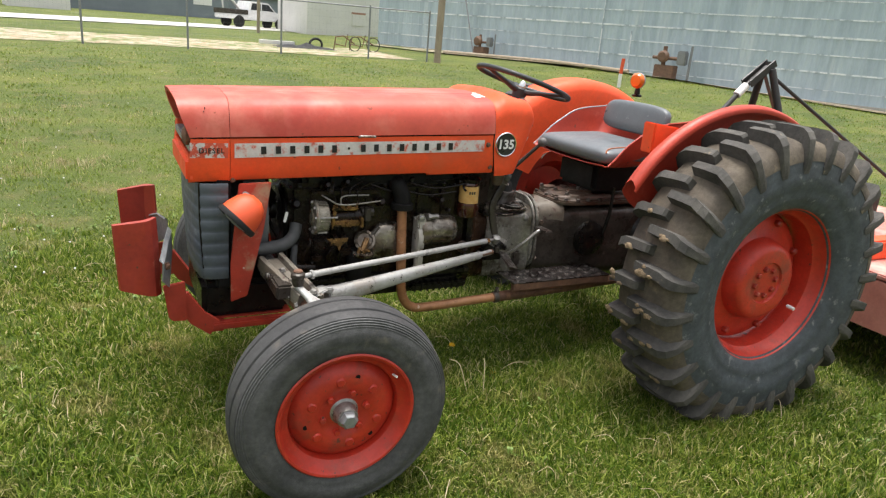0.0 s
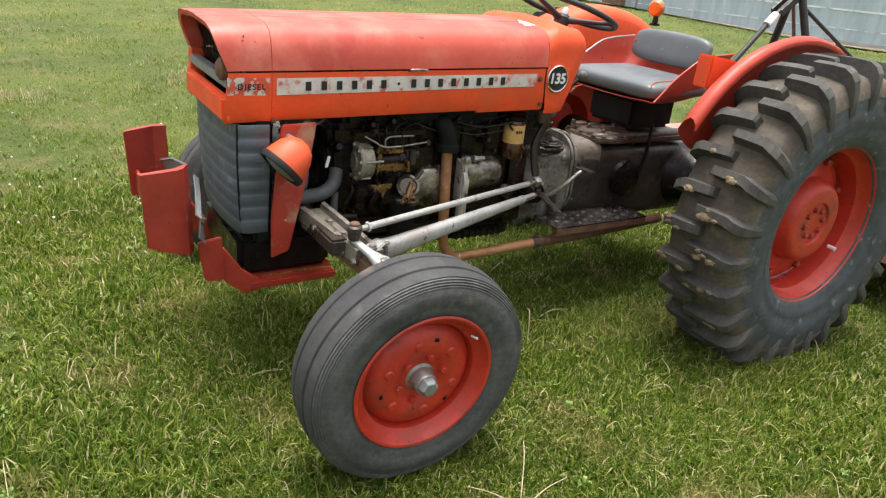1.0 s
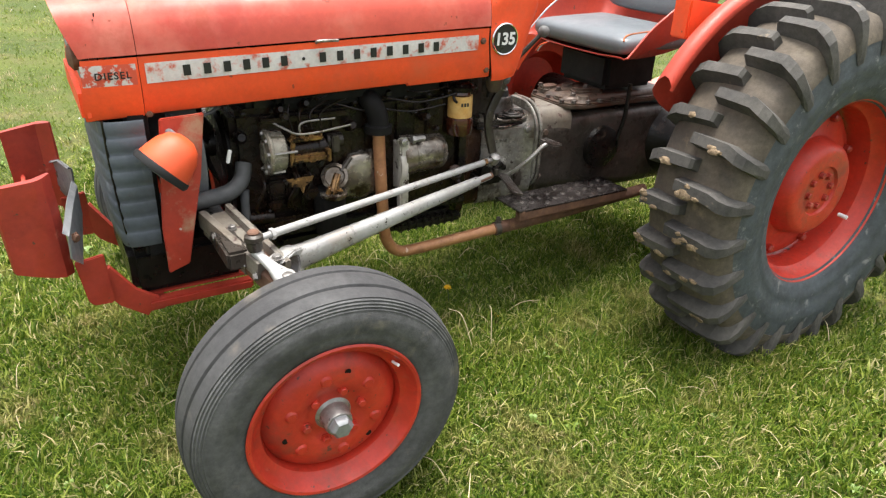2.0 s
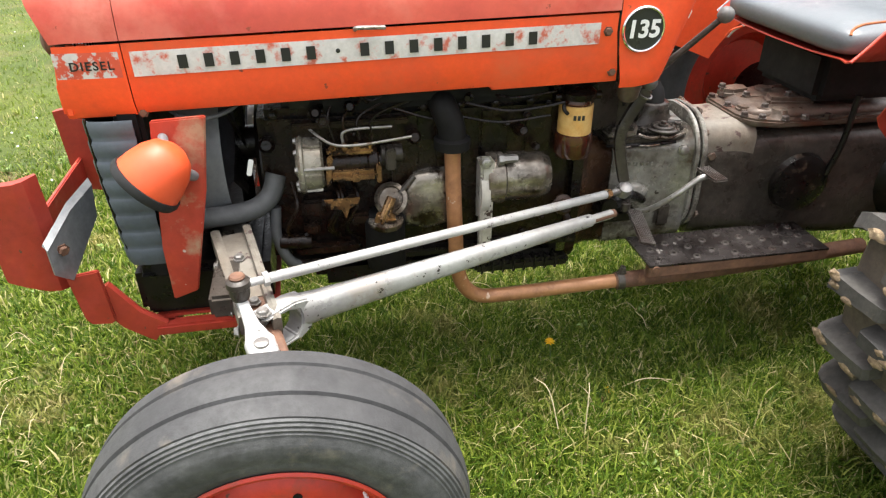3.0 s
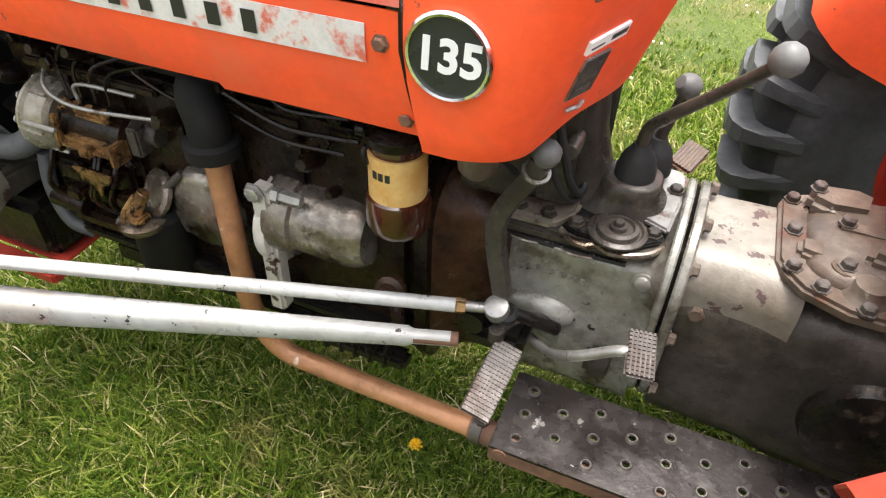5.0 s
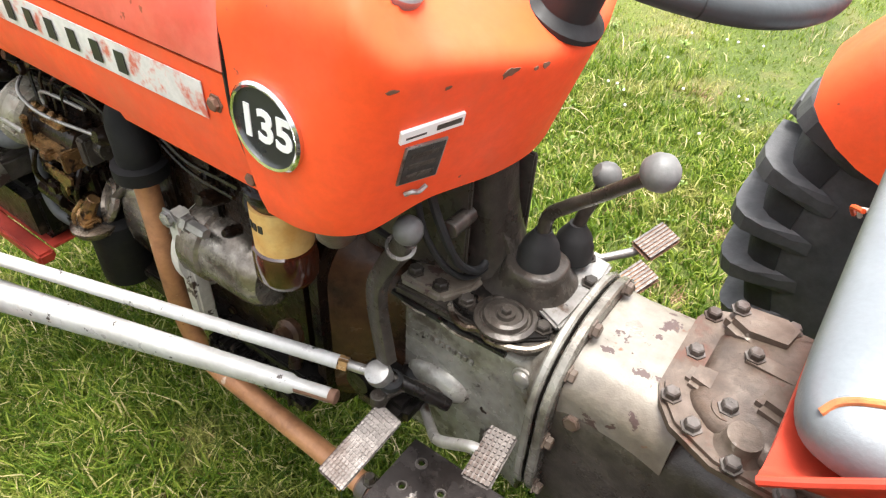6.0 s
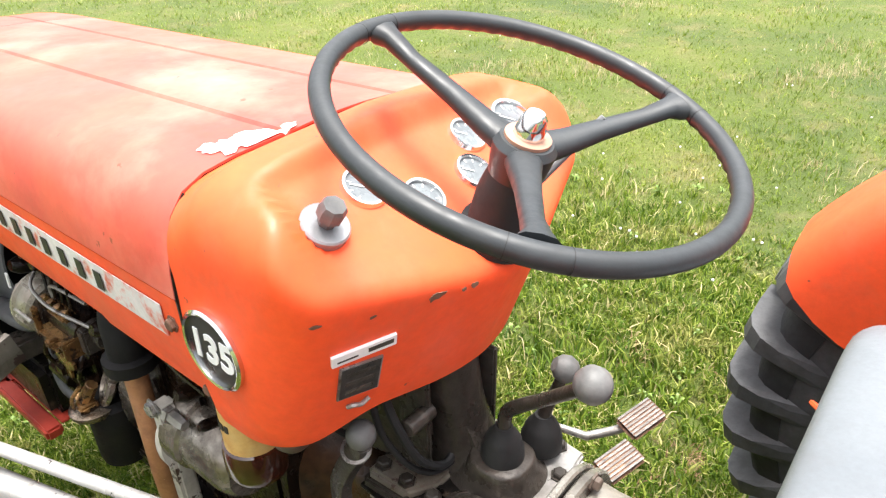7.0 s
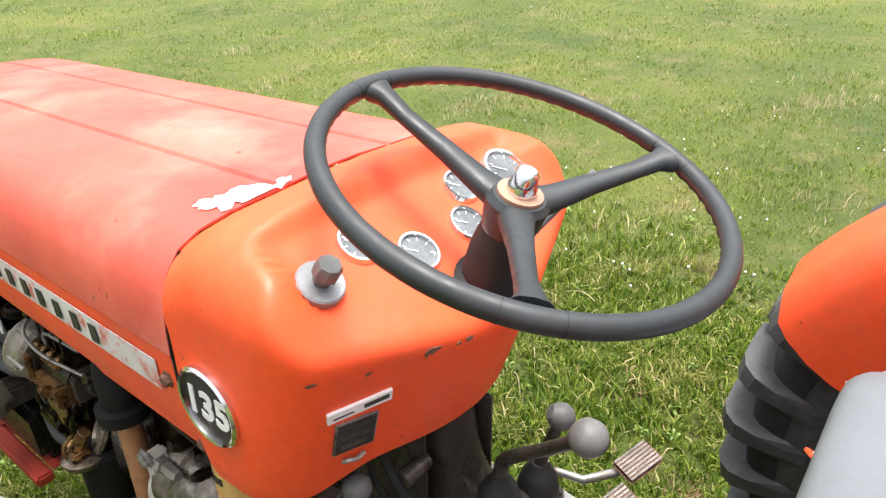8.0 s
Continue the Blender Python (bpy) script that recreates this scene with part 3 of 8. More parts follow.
def cowl_depth(x, d, z):
    """Below zero inside the cowl; d is the distance from the middle line."""
    half = float(np.interp(z, [0.90, 0.914, 0.945, 0.985, 1.03, 1.078, 1.13], [0.262, 0.268, 0.2765, 0.279, 0.2805, 0.281, 0.280]))
    top = 1.2475 - 0.045 * d - 0.10 * max(0.0, d - 0.17) + 0.024 * ease((x - 1.395) / 0.05)
    f = soft_max(d - half, z - top, 0.075)
    side = (x - 1.613 + 0.386 * (d - 0.161) - 0.33 * (z - 1.08)) / 1.12
    back = (x - 1.657 - 0.33 * (z - 1.08)) / 1.053
    f = soft_max(f, soft_max(side, back, 0.020), 0.055)
    # the dash lies a little deeper than the brow and the shoulders round it
    inset = 0.048 * ease((1.500 - x) / 0.036) + 0.046 * ease((d - 0.210 + 0.35 * max(0.0, x - 1.56)) / 0.036) * ease((1.60 - x) / 0.06)
    dash = (z - 1.206 + 0.65 * (x - 1.55) - inset) / 1.19
    return soft_max(f, dash, 0.020)


def cowl_sheet():
    """Strips from the bottom edge up to the top of the seam, one for each direction in plan."""
    bm = bmesh.new()
    nt, nv, z0 = 120, 64, 1.04

    def reach(t, e):
        c, s = math.cos(e), math.sin(e)
        lo, hi = 0.0, 0.45
        for _ in range(26):
            mid = (lo + hi) / 2
            if cowl_depth(1.392 + mid * c * math.cos(t), abs(mid * c * math.sin(t)), z0 + mid * s) < 0:
                lo = mid
            else:
                hi = mid
        return 1.392 + lo * c * math.cos(t), lo * c * math.sin(t), z0 + lo * s

    strips = []
    for i in range(nt + 1):
        t = -math.pi / 2 + math.pi * i / nt
        lo, hi = -1.2, 0.3
        for _ in range(24):
            mid = (lo + hi) / 2
            x, y, z = reach(t, mid)
            if z < 0.923 + 0.005 * ease((x - 1.44) / 0.06) + 0.030 * ease((x - 1.53) / 0.05):
                lo = mid
            else:
                hi = mid
        row = []
        for k in range(nv + 1):
            x, y, z = reach(t, lo + (math.pi / 2 - lo) * k / nv)
            x += (gap_at(z) - 1.392) * max(0.0, 1 - (x - 1.392) / 0.07)
            row.append(bm.verts.new((x, CY + y, z)))
        strips.append(row)
    for a, b in zip(strips, strips[1:]):
        for k in range(nv):
            bm.faces.new((a[k], a[k + 1], b[k + 1], b[k]))
    bmesh.ops.remove_doubles(bm, verts=bm.verts, dist=0.0004)
    bmesh.ops.recalc_face_normals(bm, faces=bm.faces)
    return bm


probe = cowl_sheet()
COWL = BVHTree.FromBMesh(probe)
probe.free()


def on_cowl(start, way):
    """Where a line meets the cowl, and the way out of it there."""
    p, n, _, _ = COWL.ray_cast(Vector(start), Vector(way).normalized())
    return p, (n if n.dot(Vector(way)) < 0 else -n)


part("cowl", thicken(cowl_sheet(), 0.003), M_ORANGE, tractor, "rounded orange cowl with a sloping dash", smooth=70)
bm = bmesh.new()
seam = [(gap_at(p[2]) - 0.001, p[1], p[2]) for p in hood_row(1.3905, [(dy - 0.001, z - 0.001) for dy, z in (HOOD + HOOD_UP)[:-7]], False)]
for line in (seam, [mirror(p) for p in seam]):
    tube(line, 0.0036, 6, bm, smooth=False)
parts("cowl_gap", bm, M_BLACK, tractor)

for side in (-1, 1):
    p, n = on_cowl((1.449, CY + side, 1.060), (0, -side, 0))
    m = plane_pose(p + n * 0.001, Vector((0, 0, 1)).cross(n), (0, 0, 1))
    badge = part("badge", lathe([(0, 0.003), (0.046, 0.003), (0.046, -0.004), (0, -0.004)], m, 40), M_BADGE, tractor, "round black badge with white numerals in a chrome ring")
    part("ring", lathe([(0.0455, -0.003), (0.046, 0.006), (0.049, 0.007), (0.052, 0.004), (0.052, -0.004)], m, 40, closed=True), M_CHROME, badge, "chrome ring")
    part("numeral", letters("135", 0.054, m @ Matrix.Translation((0, -0.001, 0.0034)), space=1.0, shear=0.05, bold=0.0016), M_PAINTWHITE, badge, "white numerals")

# gauges, switch, plate
for x, y, r in ((1.529, 2.745, 0.024), (1.570, 2.705, 0.024), (1.532, 2.552, 0.025), (1.569, 2.609, 0.025), (1.539, 2.842, 0.036)):
    p, n = on_cowl((x, y, 2.0), (0, 0, -1))
    m = aim(p, n)
    g = part("gauge", lathe([(0, 0.002), (r, 0.002), (r, -0.008), (0, -0.008)], m, 28), M_GAUGE, tractor, "round gauge with a grey face and chrome rim")
    part("bezel", lathe([(r * 0.9, 0.0), (r * 0.93, 0.006), (r * 1.06, 0.006), (r * 1.14, 0.0)], m, 28, closed=True), M_CHROME, g)
    part("needle", box(-0.0008, 0.0008, 0, r * 0.7, 0.0025, 0.0032, 0, m @ pose(0, 0, 0, 0, 0, 50)), M_PAINTWHITE, g)
    bm = bmesh.new()
    for k in range(7):
        a = radians(-120 + 40 * k)
        box(-0.0007, 0.0007, r * 0.62, r * 0.82, 0.0022, 0.0028, 0, m @ Matrix.Rotation(a, 4, "Z"), bm)
    parts("scale_mark", bm, M_PAINTWHITE, g)
p, n = on_cowl((1.550, 2.473, 2.0), (0, 0, -1))
m = aim(p + n * 0.010, n)
sw = part("starter_switch", lathe([(0, -0.016), (0.026, -0.016), (0.027, 0.000), (0.025, 0.002), (0, 0.002)], m, 28), M_GALV, tractor, "starter switch on a round steel plate")
part("switch_knob", lathe([(0, 0.003), (0.010, 0.003), (0.0105, 0.012), (0.0145, 0.014), (0.015, 0.026), (0.012, 0.032), (0, 0.034)], m, 8), M_KNOB, sw, "worn black knob")
def cowl_pose(start, way):
    p, n = on_cowl(start, way)
    right = Vector((0, 0, 1)).cross(n).normalized()
    return plane_pose(p + n * 0.0012, right, n.cross(right))


m = cowl_pose((2.2, 2.472, 1.030), (-1, 0, 0)) @ pose(0, 0, 0, 0, 0, -2)
dp = part("data_plate", box(-0.026, 0.026, -0.030, 0.030, -0.002, 0.0015, 0.0005, m), M_STEEL, tractor, "black and steel data plate")
part("plate_face", box(-0.0235, 0.0235, -0.0275, 0.0275, 0.0014, 0.0022, 0, m), M_PLATE, dp)
for k in range(3):
    part("mark", box(-0.017, 0.017, -0.020 + 0.016 * k, -0.013 + 0.016 * k, 0.002, 0.0026, 0, m), M_GREYDARK, dp)
m2 = cowl_pose((2.2, 2.469, 1.079), (-1, 0, 0)) @ pose(0, 0, 0.001, 0, 0, 3)
st = part("sticker", box(-0.038, 0.038, -0.009, 0.009, -0.003, 0.0015, 0.0006, m2), M_PAINTWHITE, tractor, "white sticker with small dark marks")
part("mark", box(0.004, 0.034, -0.003, 0.004, 0.0014, 0.002, 0, m2), M_GREYDARK, st)
part("mark", box(-0.032, -0.008, -0.003, -0.0005, 0.0014, 0.002, 0, m2), M_GREYDARK, st)
bm = bmesh.new()
tube([m @ Vector((-0.012, -0.048, 0.002)), m @ Vector((-0.006, -0.042, 0.006)), m @ Vector((0.004, -0.045, 0.006)), m @ Vector((0.014, -0.040, 0.004))], 0.003, 6, bm)
part("clip", bm, M_STEEL, tractor)

# chips and rubbed spots along the fold below the dash
for y, z, w, h in ((2.541, 1.126, 0.011, 0.0045), (2.589, 1.122, 0.006, 0.003), (2.575, 1.122, 0.003, 0.0022), (2.414, 1.138, 0.006, 0.002), (2.470, 1.128, 0.004, 0.002)):
    m = cowl_pose((2.2, y, z), (-1, 0, 0)) @ pose(0, 0, -0.0006, 0, 0, 14)
    pts = [(w * (1 + 0.3 * rnd.uniform(-1, 1)) * math.cos(a), h * (1 + 0.4 * rnd.uniform(-1, 1)) * math.sin(a)) for a in [2 * math.pi * i / 13 for i in range(13)]]
    part("paint_chip", slab(pts, 0.0008, m, 0.0), M_RUST, tractor, "dark rubbed spot in the paint")

# steering wheel on its column
WC, WN = Vector((1.676, 2.661, 1.287)), Vector((0.299, 0.0, 0.954)).normalized()
wx = Vector((0, 1, 0)).cross(WN)
wm = Matrix((wx, Vector((0, 1, 0)), WN)).transposed().to_4x4()
wm.translation = WC
base, bn = on_cowl((1.634, 2.662, 2.0), (0, 0, -1))
col = part("steering_column", lathe([(0.036, -0.22), (0.036, -0.09), (0.033, -0.07), (0.030, -0.055), (0, -0.05)], wm, 28), M_RUBBER, tractor, "black steering column")
part("collar", lathe([(0.050, -0.004), (0.050, 0.003), (0.040, 0.008), (0.034, 0.012), (0.034, -0.004)], aim(base, (WN + bn).normalized()), 28, closed=True), M_RUBBER, col)
sw_hub = part("steering_wheel", lathe([(0, -0.065), (0.030, -0.065), (0.034, -0.04), (0.036, -0.022), (0.03, -0.014), (0, -0.013)], wm, 28), M_WHEELRIM, tractor, "dark grey three-spoke steering wheel")
RW = 0.2200
bm = bmesh.new()
N = 120
rings = []
for i in range(N):
    a = 2 * math.pi * i / N
    row = []
    for j in range(14):
        b = 2 * math.pi * j / 14
        rr = 0.0112
        inner = max(0.0, -math.cos(b)) * max(0.0, 0.3 - math.sin(b))
        rr *= 1 - 0.28 * inner * (i % 2)
        row.append(wm @ Vector(((RW + rr * math.cos(b)) * math.cos(a), (RW + rr * math.cos(b)) * math.sin(a), rr * 1.05 * math.sin(b) + 0.012)))
    rings.append(row)
loft(rings, bm, wrap=True, caps=False)
part("rim", bm, M_WHEELRIM, sw_hub)
for deg in (183, 67, -56):
    a = radians(deg)
    d = Vector((math.cos(a), math.sin(a), 0))
    side = Vector((-math.sin(a), math.cos(a), 0))
    rows = []
    for r, w, h, z in ((0.018, 0.022, 0.015, -0.029), (0.05, 0.018, 0.013, -0.024), (0.10, 0.0135, 0.011, -0.012), (0.16, 0.0115, 0.009, 0.000), (0.195, 0.0135, 0.011, 0.011), (0.208, 0.021, 0.0125, 0.012)):
        rows.append([wm @ (d * r + side * (w * math.copysign(abs(math.cos(t)) ** 0.7, math.cos(t))) + Vector((0, 0, z + h * math.sin(t)))) for t in [2 * math.pi * q / 12 for q in range(12)]])
    part("spoke", loft(rows), M_WHEELRIM, sw_hub)
bm = bmesh.new()
for deg in (183, 67, -56):
    for off in (-7, 7):
        a = radians(deg + off)
        lathe([(0.0113, -0.0004), (0.0119, -0.0004), (0.0119, 0.0004), (0.0113, 0.0004)], wm @ Matrix.Translation((RW * math.cos(a), RW * math.sin(a), 0.012)) @ Matrix.Rotation(a, 4, "Z") @ Matrix.Rotation(math.pi / 2, 4, "X"), 14, bm, closed=True)
parts("seam", bm, M_RUBBER, sw_hub)
part("hub_washer", lathe([(0, -0.014), (0.026, -0.014), (0.026, -0.010), (0, -0.009)], wm, 28), M_TAN, sw_hub, "tan worn hub washer")
part("hub_nut", lathe([(0, -0.010), (0.017, -0.010), (0.017, 0.0), (0.0155, 0.003), (0.0145, 0.012), (0.010, 0.018), (0, 0.019)], wm, 10), M_CHROME, sw_hub, "chromed hub nut")
part("throttle_lever", tube([base + Vector((-0.01, 0.045, 0.0)), base + Vector((0.02, 0.06, 0.045)), base + Vector((0.075, 0.10, 0.125))], 0.0045, 8), M_GALV, tractor, "thin steel hand throttle lever")

# ---- front frame, axle and engine ----
# side plates that carry the front axle
for side in (-1, 1):
    y = flank(side, 0.222)
    m = plane_pose((0, y + (0.012 if side > 0 else 0.0), 0), (1, 0, 0), (0, 0, 1))
    part("support_plate", slab([(0.352, 0.912), (0.468, 0.917), (0.440, 0.74), (0.402, 0.58), (0.378, 0.478), (0.318, 0.458), (0.318, 0.60), (0.335, 0.76)], 0.014, m, 0.003), M_SCRAPED, tractor, "red side plate scraped to bare tan metal")
# headlamps
for side in (-1, 1):
    c = Vector((0.338, flank(side, 0.292), 0.800))
    way = Vector((-0.66, side * 0.10, -0.62)).normalized()
    m = aim(c, way)
    prof = [(0, -0.098), (0.022, -0.096), (0.046, -0.082), (0.062, -0.055), (0.071, -0.022), (0.0745, 0.0), (0.0745, 0.008), (0, 0.008)]
    hl = part("headlamp", lathe(prof, m, 36), M_LAMP, tractor, "orange bowl-shaped headlamp with a black rim")
    part("lamp_rim", lathe([(0.070, 0.0), (0.079, 0.0), (0.081, 0.010), (0.077, 0.020), (0.070, 0.021)], m, 36, closed=True), M_RUBBER, hl, "black rubber rim")
    part("lens", lathe([(0, 0.026), (0.03, 0.024), (0.055, 0.018), (0.070, 0.010), (0.070, 0.006), (0, 0.006)], m, 36), M_GALV, hl, "cloudy glass lens")
    part("lamp_stem", rod(c - way * 0.06 + Vector((0, 0, 0.03)), (0.372, flank(side, 0.232), 0.875), 0.011), M_GALV, hl)
    part("lamp_arm", tube([c - way * 0.075, (0.41, flank(side, 0.26), 0.80), (0.42, flank(side, 0.232), 0.78)], 0.013, 10), M_GALV, hl)

# bumper: two thick bent wings joined by a low front plate
def wing(side):
    rows = []
    near = NY - 0.195 if side < 0 else 2.975
    for z0, z1, x0, xe in ((0.524, 0.489, -0.060, 0.080), (0.529, 0.494, -0.061, 0.081), (0.600, 0.590, -0.064, 0.079), (0.690, 0.700, -0.068, 0.077), (0.758, 0.778, -0.071, 0.074), (0.764, 0.785, -0.071, 0.073)):
        plan = [(x0, near - side * 0.012), (x0 + 0.006, near - side * 0.002), (-0.01, near + side * 0.010), (0.035, near + side * 0.016), (xe - 0.020, near + side * 0.008), (xe, near - side * 0.022), (xe - 0.006, near - side * 0.030), (0.030, near - side * 0.010), (-0.02, near - side * 0.016), (x0, near - side * 0.022)]
        rows.append([(x + (0.03 if side > 0 else 0.0), y, z0 + (z1 - z0) * (x - x0) / (xe - x0)) for x, y in plan])
    return loft(rows)


bp = part("bumper", box(-0.012, 0.0, NY - 0.17, FY + 0.29, 0.535, 0.620, 0.003), M_RED, tractor, "dark red front bumper with two bent wings")
for side in (-1, 1):
    part("bumper_wing", wing(side), M_RED, bp, "thick dark red wing", smooth=28)
# galvanised angle bracket and red posts of the frame
for side in (-1, 1):
    def flip(p):
        return Vector(p) if side < 0 else Vector(mirror(p))
    face = [flip(p) for p in ((0.086, 2.350, 0.640), (0.082, 2.360, 0.570), (0.105, 2.390, 0.535), (0.132, 2.570, 0.610), (0.134, 2.590, 0.690), (0.112, 2.470, 0.680))]
    nrm = (face[2] - face[0]).cross(face[1] - face[0]).normalized()
    if nrm.x < 0:
        nrm = -nrm
    bm = loft([[p - nrm * 0.006 for p in face], face])
    lip = [face[0], face[5], face[4]]
    loft([[p for p in (q, q + nrm * 0.001, q - nrm * 0.02 + Vector((0.004, 0, 0.01)), q - nrm * 0.02 + Vector((0, 0, 0.004)))] for q in lip], bm)
    br = part("bumper_bracket", bm, M_GALV, tractor, "galvanised angle bracket", smooth=25)
    part("bracket_bolt", bolt(flip((0.096, 2.400, 0.615)) + nrm * 0.002, nrm, 0.012, 0.012), M_RUST, br)
    y = flank(side, 0.212)
    bm = slab([(0.083, 0.537), (0.158, 0.549), (0.166, 0.405), (0.158, 0.393), (0.110, 0.396), (0.098, 0.412)], 0.012, plane_pose((0, y + 0.004, 0), (1, 0, 0), (0, 0, 1)), 0.003)
    tube([(0.14, y + 0.01, 0.485), (0.20, y + side * -0.01, 0.395), (0.262, y - side * 0.01, 0.348)], 0.02, 8, bm, section=(0.012, 0.035), smooth=False)
    part("frame_post", bm, M_RED, tractor, "red front frame post")
bm = bmesh.new()
for side in (-1, 1):
    y = flank(side, 0.2)
    box(0.25, 0.56, y - 0.02, y + 0.02, 0.340, 0.370, 0.006, None, bm)
box(0.25, 0.30, NY - 0.2, FY + 0.2, 0.325, 0.370, 0.006, None, bm)
box(0.25, 0.56, NY - 0.18, FY + 0.18, 0.370, 0.377, 0.002, None, bm)
part("skid_frame", bm, M_RED, tractor, "red frame below the radiator")
part("front_support", box(0.22, 0.55, NY - 0.185, FY + 0.185, 0.378, 0.52, 0.02), M_BLACK, tractor, "black oily cast front support")

# axle beam, kingpins, steering arms
bm = bmesh.new()
box(0.44, 0.505, NY - 0.45, FY + 0.45, 0.535, 0.59, 0.008, None, bm)
ax = part("front_axle", bm, M_GREYDARK, tractor, "grimy cast front axle beam")
for side in (-1, 1):
    inn, out = Vector((0.47, flank(side, 0.20), 0.575)), Vector((0.572, flank(side, 0.585), 0.495))
    bm = tube([inn, out], 0.03, 12, None, False, section=(0.036, 0.032))
    part("axle_arm", bm, M_RUST, ax, "rusty sliding axle arm with worn grey paint")
    part("axle_sleeve", tube([inn, inn.lerp(out, 0.56)], 0.03, 12, None, False, section=(0.040, 0.035)), M_FLAKED, ax, "worn grey axle sleeve")
    bm = tube([inn + Vector((-0.035, 0, 0.02)), inn.lerp(out, 0.78) + Vector((-0.035, 0, 0.035))], 0.012, 8, None, False, section=(0.012, 0.028))
    tube([inn + Vector((0.04, 0, 0.03)), inn.lerp(out, 0.82) + Vector((0.03, 0, 0.035))], 0.012, 8, bm, False, section=(0.010, 0.028))
    parts("axle_strap", bm, M_FLAKED, ax, "worn grey axle strap")
    bm = bmesh.new()
    for k in (0.25, 0.45, 0.62, 0.78):
        q = inn.lerp(out, k) + Vector((0.0, 0, 0.035))
        bolt(q, (0, 0, 1), 0.011, 0.012, bm)
        bolt(inn.lerp(out, k) + Vector((-0.049, 0, 0.02)), (-1, 0, 0), 0.010, 0.01, bm)
    parts("axle_bolt", bm, M_STEEL, ax)
    kp = Vector((0.562, flank(side, 0.597), 0.0))
    part("kingpin", tube([(kp.x + 0.010, kp.y + side * 0.045, 0.31), (kp.x + 0.003, kp.y + side * 0.004, 0.530)], 0.02, 16, None, False, section=(0.026, 0.028)), M_RUST, tractor, "rusty kingpin housing")
    part("kingpin_boot", lathe([(0.034, 0), (0.036, 0.008), (0.030, 0.02), (0.030, 0.0)], Matrix.Translation((kp.x, kp.y, 0.515)), 20, closed=True), M_RUBBER, tractor)
    top = Vector((0.556, flank(side, 0.600), 0.562))
    ball = Vector((0.511, flank(side, 0.468), 0.627))
    run = ball + Vector((0, 0, -0.03)) - top
    across = run.cross(Vector((0, 0, 1))).normalized()
    rise_up = across.cross(run).normalized()
    rows = []
    for k, w, h in ((-0.20, 0.020, 0.013), (-0.16, 0.029, 0.016), (0.12, 0.031, 0.017), (0.20, 0.026, 0.014), (0.45, 0.016, 0.010), (0.8, 0.012, 0.009), (1.0, 0.013, 0.009)):
        q = top + run * k + Vector((0, 0, -0.006))
        rows.append([q + across * (w * math.copysign(abs(math.cos(t)) ** 0.5, math.cos(t))) + rise_up * (h * math.copysign(abs(math.sin(t)) ** 0.5, math.sin(t))) for t in [2 * math.pi * n / 16 for n in range(16)]])
    bm = loft(rows)
    sa = part("steering_arm", bm, M_WHITE, tractor, "white-painted steering arm")
    part("kingpin_cap", lathe([(0, 0.004), (0.016, 0.004), (0.016, 0.013), (0.012, 0.016), (0, 0.016)], Matrix.Translation(top), 18), M_STEEL, sa)
    part("clamp_slot", slab([(-0.012, -0.0016), (0.012, -0.0016), (0.012, 0.0016), (-0.012, 0.0016)], 0.034, plane_pose(top - run.normalized() * 0.024 + Vector((0, 0, -0.026)), run, across), 0.0), M_DARK, sa)
    bj = part("ball_joint", lathe([(0, -0.034), (0.018, -0.032), (0.022, -0.02), (0.022, -0.004), (0.026, 0.0), (0.025, 0.012), (0.018, 0.018), (0, 0.019)], Matrix.Translation(ball), 24), M_GREYDARK, tractor, "greasy black ball joint with a rusty cap")
    part("joint_cap", lathe([(0, 0.018), (0.015, 0.018), (0.017, 0.022), (0.014, 0.026), (0, 0.025)], Matrix.Translation(ball), 18), M_RUST, bj)
    rear = Vector((1.510, CY + side * 0.186, 0.607))
    d = (rear - ball).normalized()
    dl = part("drag_link", rod(ball + d * 0.065, rear - d * 0.05, 0.0118), M_WHITE, tractor, "white-painted drag link with black chips")
    bm = lathe([(0.0, 0), (0.009, 0), (0.009, 0.06), (0, 0.06)], aim(ball + d * 0.012, d), 12)
    lathe([(0, 0), (0.016, 0), (0.0165, 0.012), (0, 0.012)], aim(ball + d * 0.052, d), 6, bm)
    part("link_end", bm, M_WHITE, dl)
    bm = rod(rear - d * 0.06, rear - d * 0.005, 0.0085)
    lathe([(0, -0.018), (0.019, -0.016), (0.021, 0.0), (0.019, 0.014), (0.010, 0.018), (0, 0.018)], aim(rear, (0, side * 0.5, 1)), 20, bm)
    part("rear_joint", bm, M_STEEL, dl)
    part("joint_boot", lathe([(0.012, -0.03), (0.020, -0.024), (0.021, -0.014), (0.016, -0.008), (0.012, -0.008)], Matrix.Translation(rear + Vector((0.012, 0.012, 0.0))), 18, closed=True), M_RUBBER, dl, "black rubber boot")
    bm = bmesh.new()
    lathe([(0.0, -0.008), (0.0135, -0.008), (0.0135, 0.008), (0.0, 0.008)], aim(rear - d * 0.058, d), 6, bm)
    part("lock_nut", bm, M_BRASS, dl)
    # radius arm with its fork
    f0, r0 = Vector((0.628, flank(side, 0.44), 0.530)), Vector((1.455, flank(side, 0.195), 0.566))
    dd = (r0 - f0).normalized()
    rows = []
    sd = dd.cross(Vector((0, 0, 1))).normalized()
    up = sd.cross(dd)
